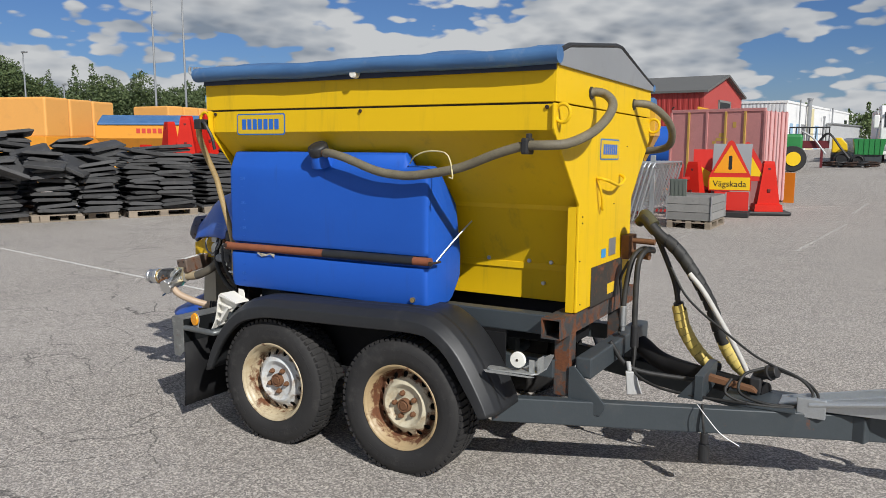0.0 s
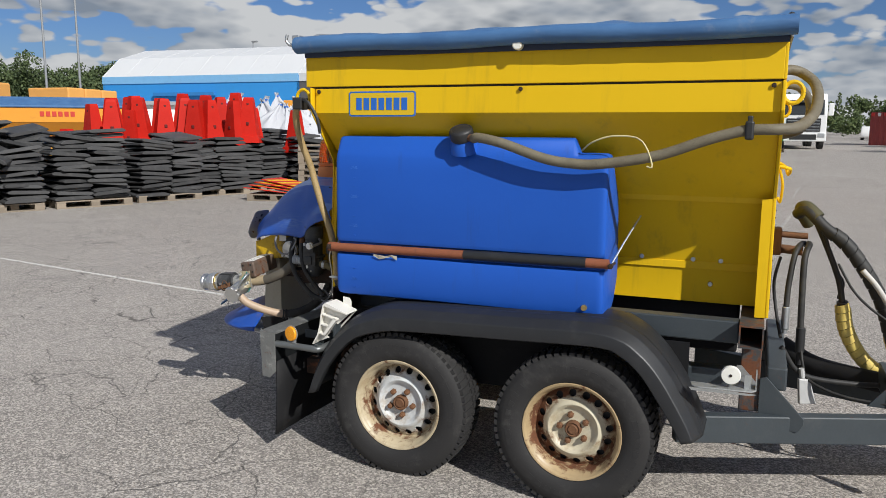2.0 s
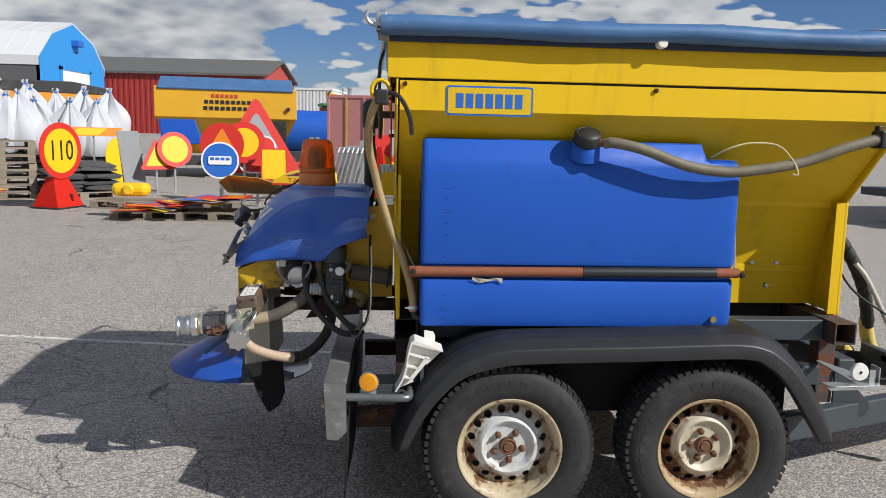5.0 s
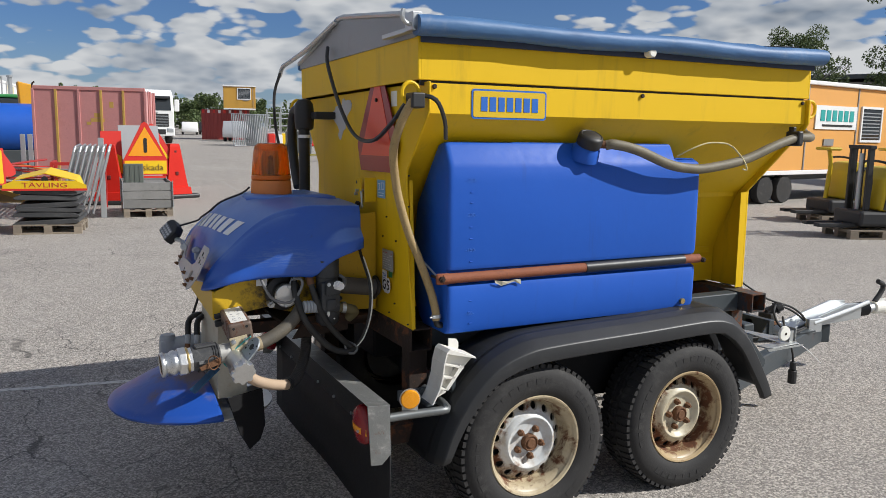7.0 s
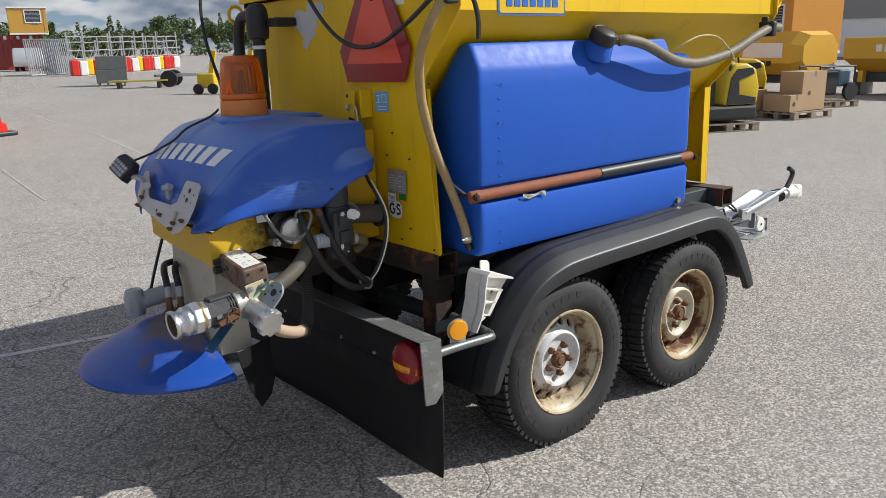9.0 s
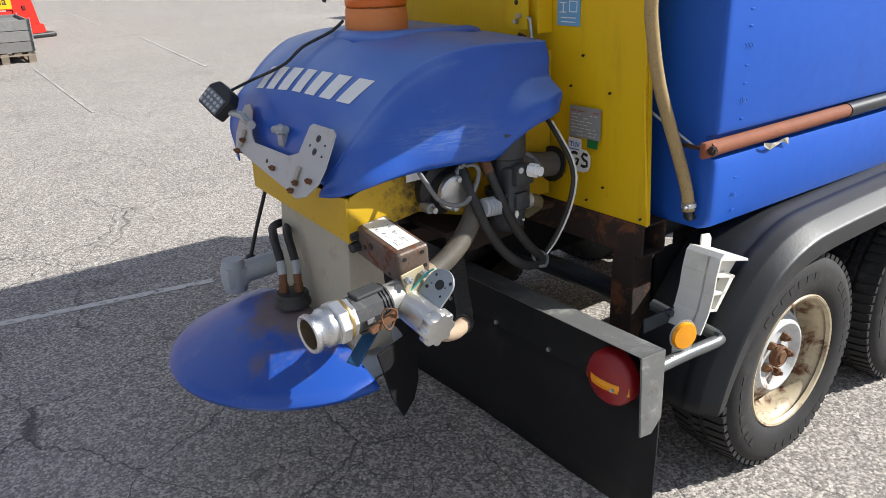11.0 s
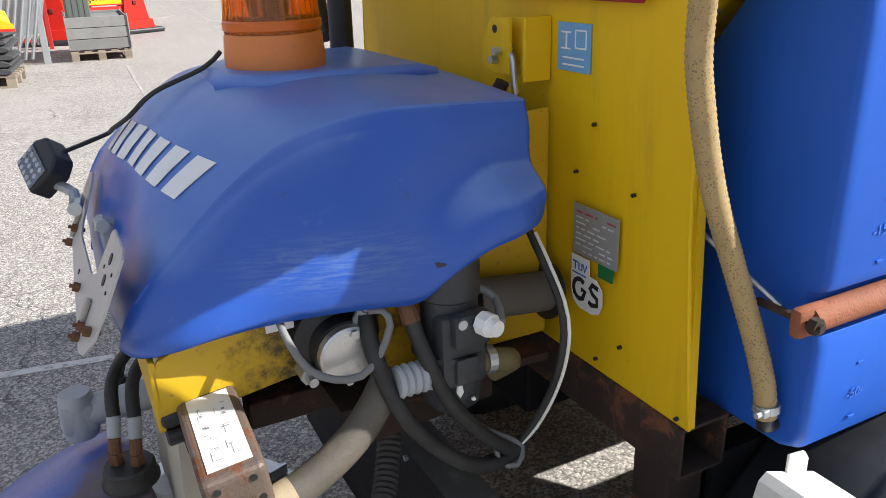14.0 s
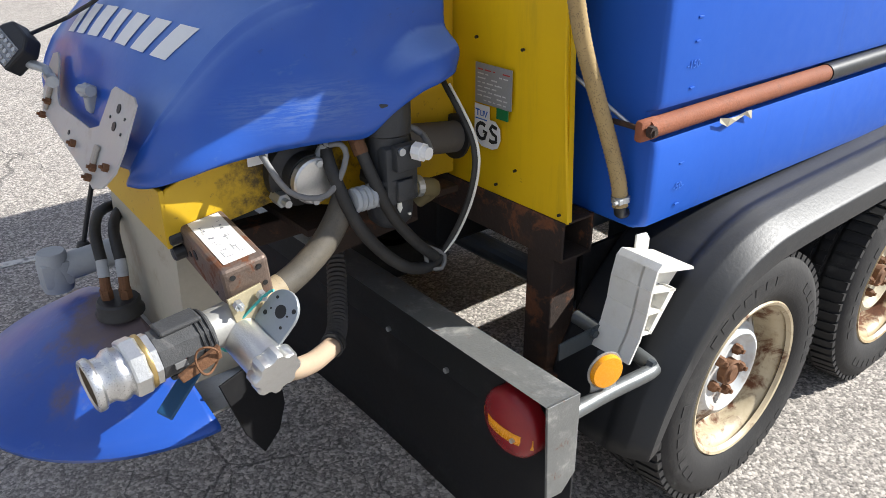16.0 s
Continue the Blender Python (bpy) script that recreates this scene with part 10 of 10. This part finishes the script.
def leaf_cloud(blobs, size, per, seed):
    """Many small leaf clumps, laid in and on the given balls (x, y, z, rx, rz)."""
    r = np.random.RandomState(seed)
    verts, faces = [], []
    for x, y, z, rx, rz in blobs:
        n = max(12, int(per * rx * rz))
        d = r.normal(size=(n, 3))
        d /= np.linalg.norm(d, axis=1)[:, None]
        rad = r.uniform(0.55, 1.08, n) ** 0.6
        c = np.stack([x + d[:, 0] * rad * rx, y + d[:, 1] * rad * rx, z + d[:, 2] * rad * rz], 1)
        a, b = r.normal(size=(n, 3)), r.normal(size=(n, 3))
        a /= np.linalg.norm(a, axis=1)[:, None]
        b -= a * (a * b).sum(1)[:, None]
        b /= np.linalg.norm(b, axis=1)[:, None]
        s = (size * r.uniform(0.6, 1.4, n))[:, None]
        base = len(verts)
        quad = np.stack([c - a * s, c - b * s * 0.6, c + a * s, c + b * s * 0.6], 1).reshape(-1, 3)
        verts += quad.tolist()
        faces += (np.arange(4 * n).reshape(-1, 4) + base).tolist()
    return verts, faces


def woods(name, label, spots, size, per, mat, seed, kind="stuff"):
    """spots: (x, y, height, conifer)"""
    r = random.Random(seed)
    blobs = []
    for x, y, h, pine in spots:
        if pine:
            k = 7
            for i in range(k):
                f = i / (k - 1)
                w = h * 0.17 * (1.05 - f) + 0.25
                blobs.append((x + r.uniform(-0.2, 0.2), y + r.uniform(-0.2, 0.2), h * (0.18 + 0.80 * f), w, h * 0.09))
        else:
            for i in range(9):
                a = r.uniform(0, 6.28)
                q = r.uniform(0.0, 0.26) * h
                blobs.append((x + q * math.cos(a), y + q * math.sin(a), h * r.uniform(0.38, 0.86), h * r.uniform(0.10, 0.19), h * r.uniform(0.09, 0.16)))
    v, f = leaf_cloud(blobs, size, per, seed)
    me = bpy.data.meshes.new(name)
    me.from_pydata(v, [], f)
    me.materials.append(mat)
    return tagged(new(name, me), label, "trees", kind=kind)


LEAF = leaf_mat("leaves", (0.07, 0.11, 0.035), (0.15, 0.19, 0.065))
LEAFD = leaf_mat("dark_leaves", (0.048, 0.078, 0.028), (0.115, 0.150, 0.05))
r = random.Random(3)
belt = []
for i in range(150):
    f = i / 149
    a = radians(80 - 56 * f)
    d = r.uniform(88, 106)
    belt.append((2.8 - d * math.sin(a), -3 + d * math.cos(a), r.uniform(8.6, 12.0) * (1.0 if i < 60 else 0.8), r.random() < 0.3))
woods("tree_belt", "belt of mixed green trees behind the yard", belt, 0.135, 260, LEAFD, 5)
belt = []
for i in range(90):
    f = i / 89
    a = radians(12 - 46 * f)
    d = r.uniform(165, 200)
    belt.append((2.8 - d * math.sin(a), -3 + d * math.cos(a), r.uniform(6.0, 9.5), r.random() < 0.2))
woods("far_woods", "far green woods along the horizon", belt, 0.26, 130, LEAF, 6)
bush = [(6 + 32 * k / 40 + r.uniform(-1, 1), 118 + r.uniform(-6, 6) - k * 0.25, r.uniform(2.5, 4.5), False) for k in range(40)]
woods("far_bushes", "low green bushes at the end of the road", bush, 0.2, 110, LEAF, 8)
belt = [(2 + 150 * math.sin(radians(48 + 120 * k / 60)), -3 + 150 * math.cos(radians(48 + 120 * k / 60)), r.uniform(7, 12), r.random() < 0.4) for k in range(60)]
woods("side_woods", "green woods beyond the depot", belt, 0.35, 30, LEAFD, 9)


def make_tree(x, y, h, seed, label):
    rr = random.Random(seed)
    t = thing("tree", label, "tree", spot(x, y, 0))
    part("trunk", tube([(0, 0, 0), (0.1, 0, h * 0.25), (-0.1, 0.1, h * 0.5), (0.05, 0, h * 0.8)], 0.16, 8, 0.3), WOODG, t)
    blobs = []
    for k in range(44):
        a = rr.uniform(0, 6.28)
        q = rr.uniform(0.06, 0.25) * h
        z = h * rr.uniform(0.35, 0.98)
        q *= 1.1 - 0.6 * abs(z / h - 0.6)
        e = (q * math.cos(a), q * math.sin(a), z)
        if k < 12:
            part("limb", tube([(0, 0, z * 0.7), (e[0] * 0.5, e[1] * 0.5, z * 0.88), e], 0.04, 5, 0.4), WOODG, t)
        blobs.append((*e, h * rr.uniform(0.05, 0.09), h * rr.uniform(0.05, 0.085)))
    v, f = leaf_cloud(blobs, 0.062, 1050, seed)
    me = bpy.data.meshes.new("crown")
    me.from_pydata(v, [], f)
    me.materials.append(LEAF)
    c = new("crown", me)
    c.parent = t
    return t


make_tree(37.5, 23.0, 9.5, 21, "leafy green tree behind the site huts")
make_tree(36.5, 28.5, 7.5, 22, "leafy green tree behind the site huts")
mastx = thing("lattice_mast", "thin grey lattice mast beyond the depot", "mast", spot(62, 38, 0))
for dx, dy in ((0, 0), (0.8, 0), (0.4, 0.7)):
    part("leg", cyl((dx, dy, 0), (dx, dy, 30), 0.06, 6), GREY, mastx)
for k in range(30):
    part("brace", cyl((0, 0, k), (0.8, 0, k + 1), 0.03, 5), GREY, mastx)

# ---- painted lines on the asphalt ----
FADED = material("faded_road_paint", lambda n, b, co: (n.put(b, "Base_Color", n.mix(n.ramp(n.noise(co, 22, 6, 0.7), 0.40, 0.56), (0.55, 0.52, 0.47), (0.27, 0.25, 0.23))), n.put(b, "Roughness", 0.85)))
LINE = material("worn_road_paint", lambda n, b, co: (n.put(b, "Base_Color", n.mix(n.ramp(n.noise(co, 22, 6, 0.7), 0.5, 0.66), (0.62, 0.60, 0.56), (0.22, 0.21, 0.2))), n.put(b, "Roughness", 0.85)))
for k, (x0, y0, x1, y1, w) in enumerate(((-14.0, 4.55, -0.9, 2.44, 0.045), (-0.28, 7.2, -0.12, 10.9, 0.03), (1.72, 9.4, 2.2, 14.0, 0.05), (2.2, 16.5, 2.75, 24.0, 0.05), (1.6, 14.4, 2.4, 14.5, 0.09), (0.4, 17.0, 1.9, 18.8, 0.06), (2.3, 20.5, 7.0, 21.2, 0.05))):
    d = Vector((x1 - x0, y1 - y0, 0))
    bm = box(0, d.length, -w / 2, w / 2, 0.001, 0.004)
    tagged(part("road_line", moved(bm, spot(x0, y0, 0, 0, 0, math.degrees(math.atan2(d.y, d.x)))), FADED if k else LINE), "thin worn white line painted on asphalt", "road line", "painted lines", "structure")
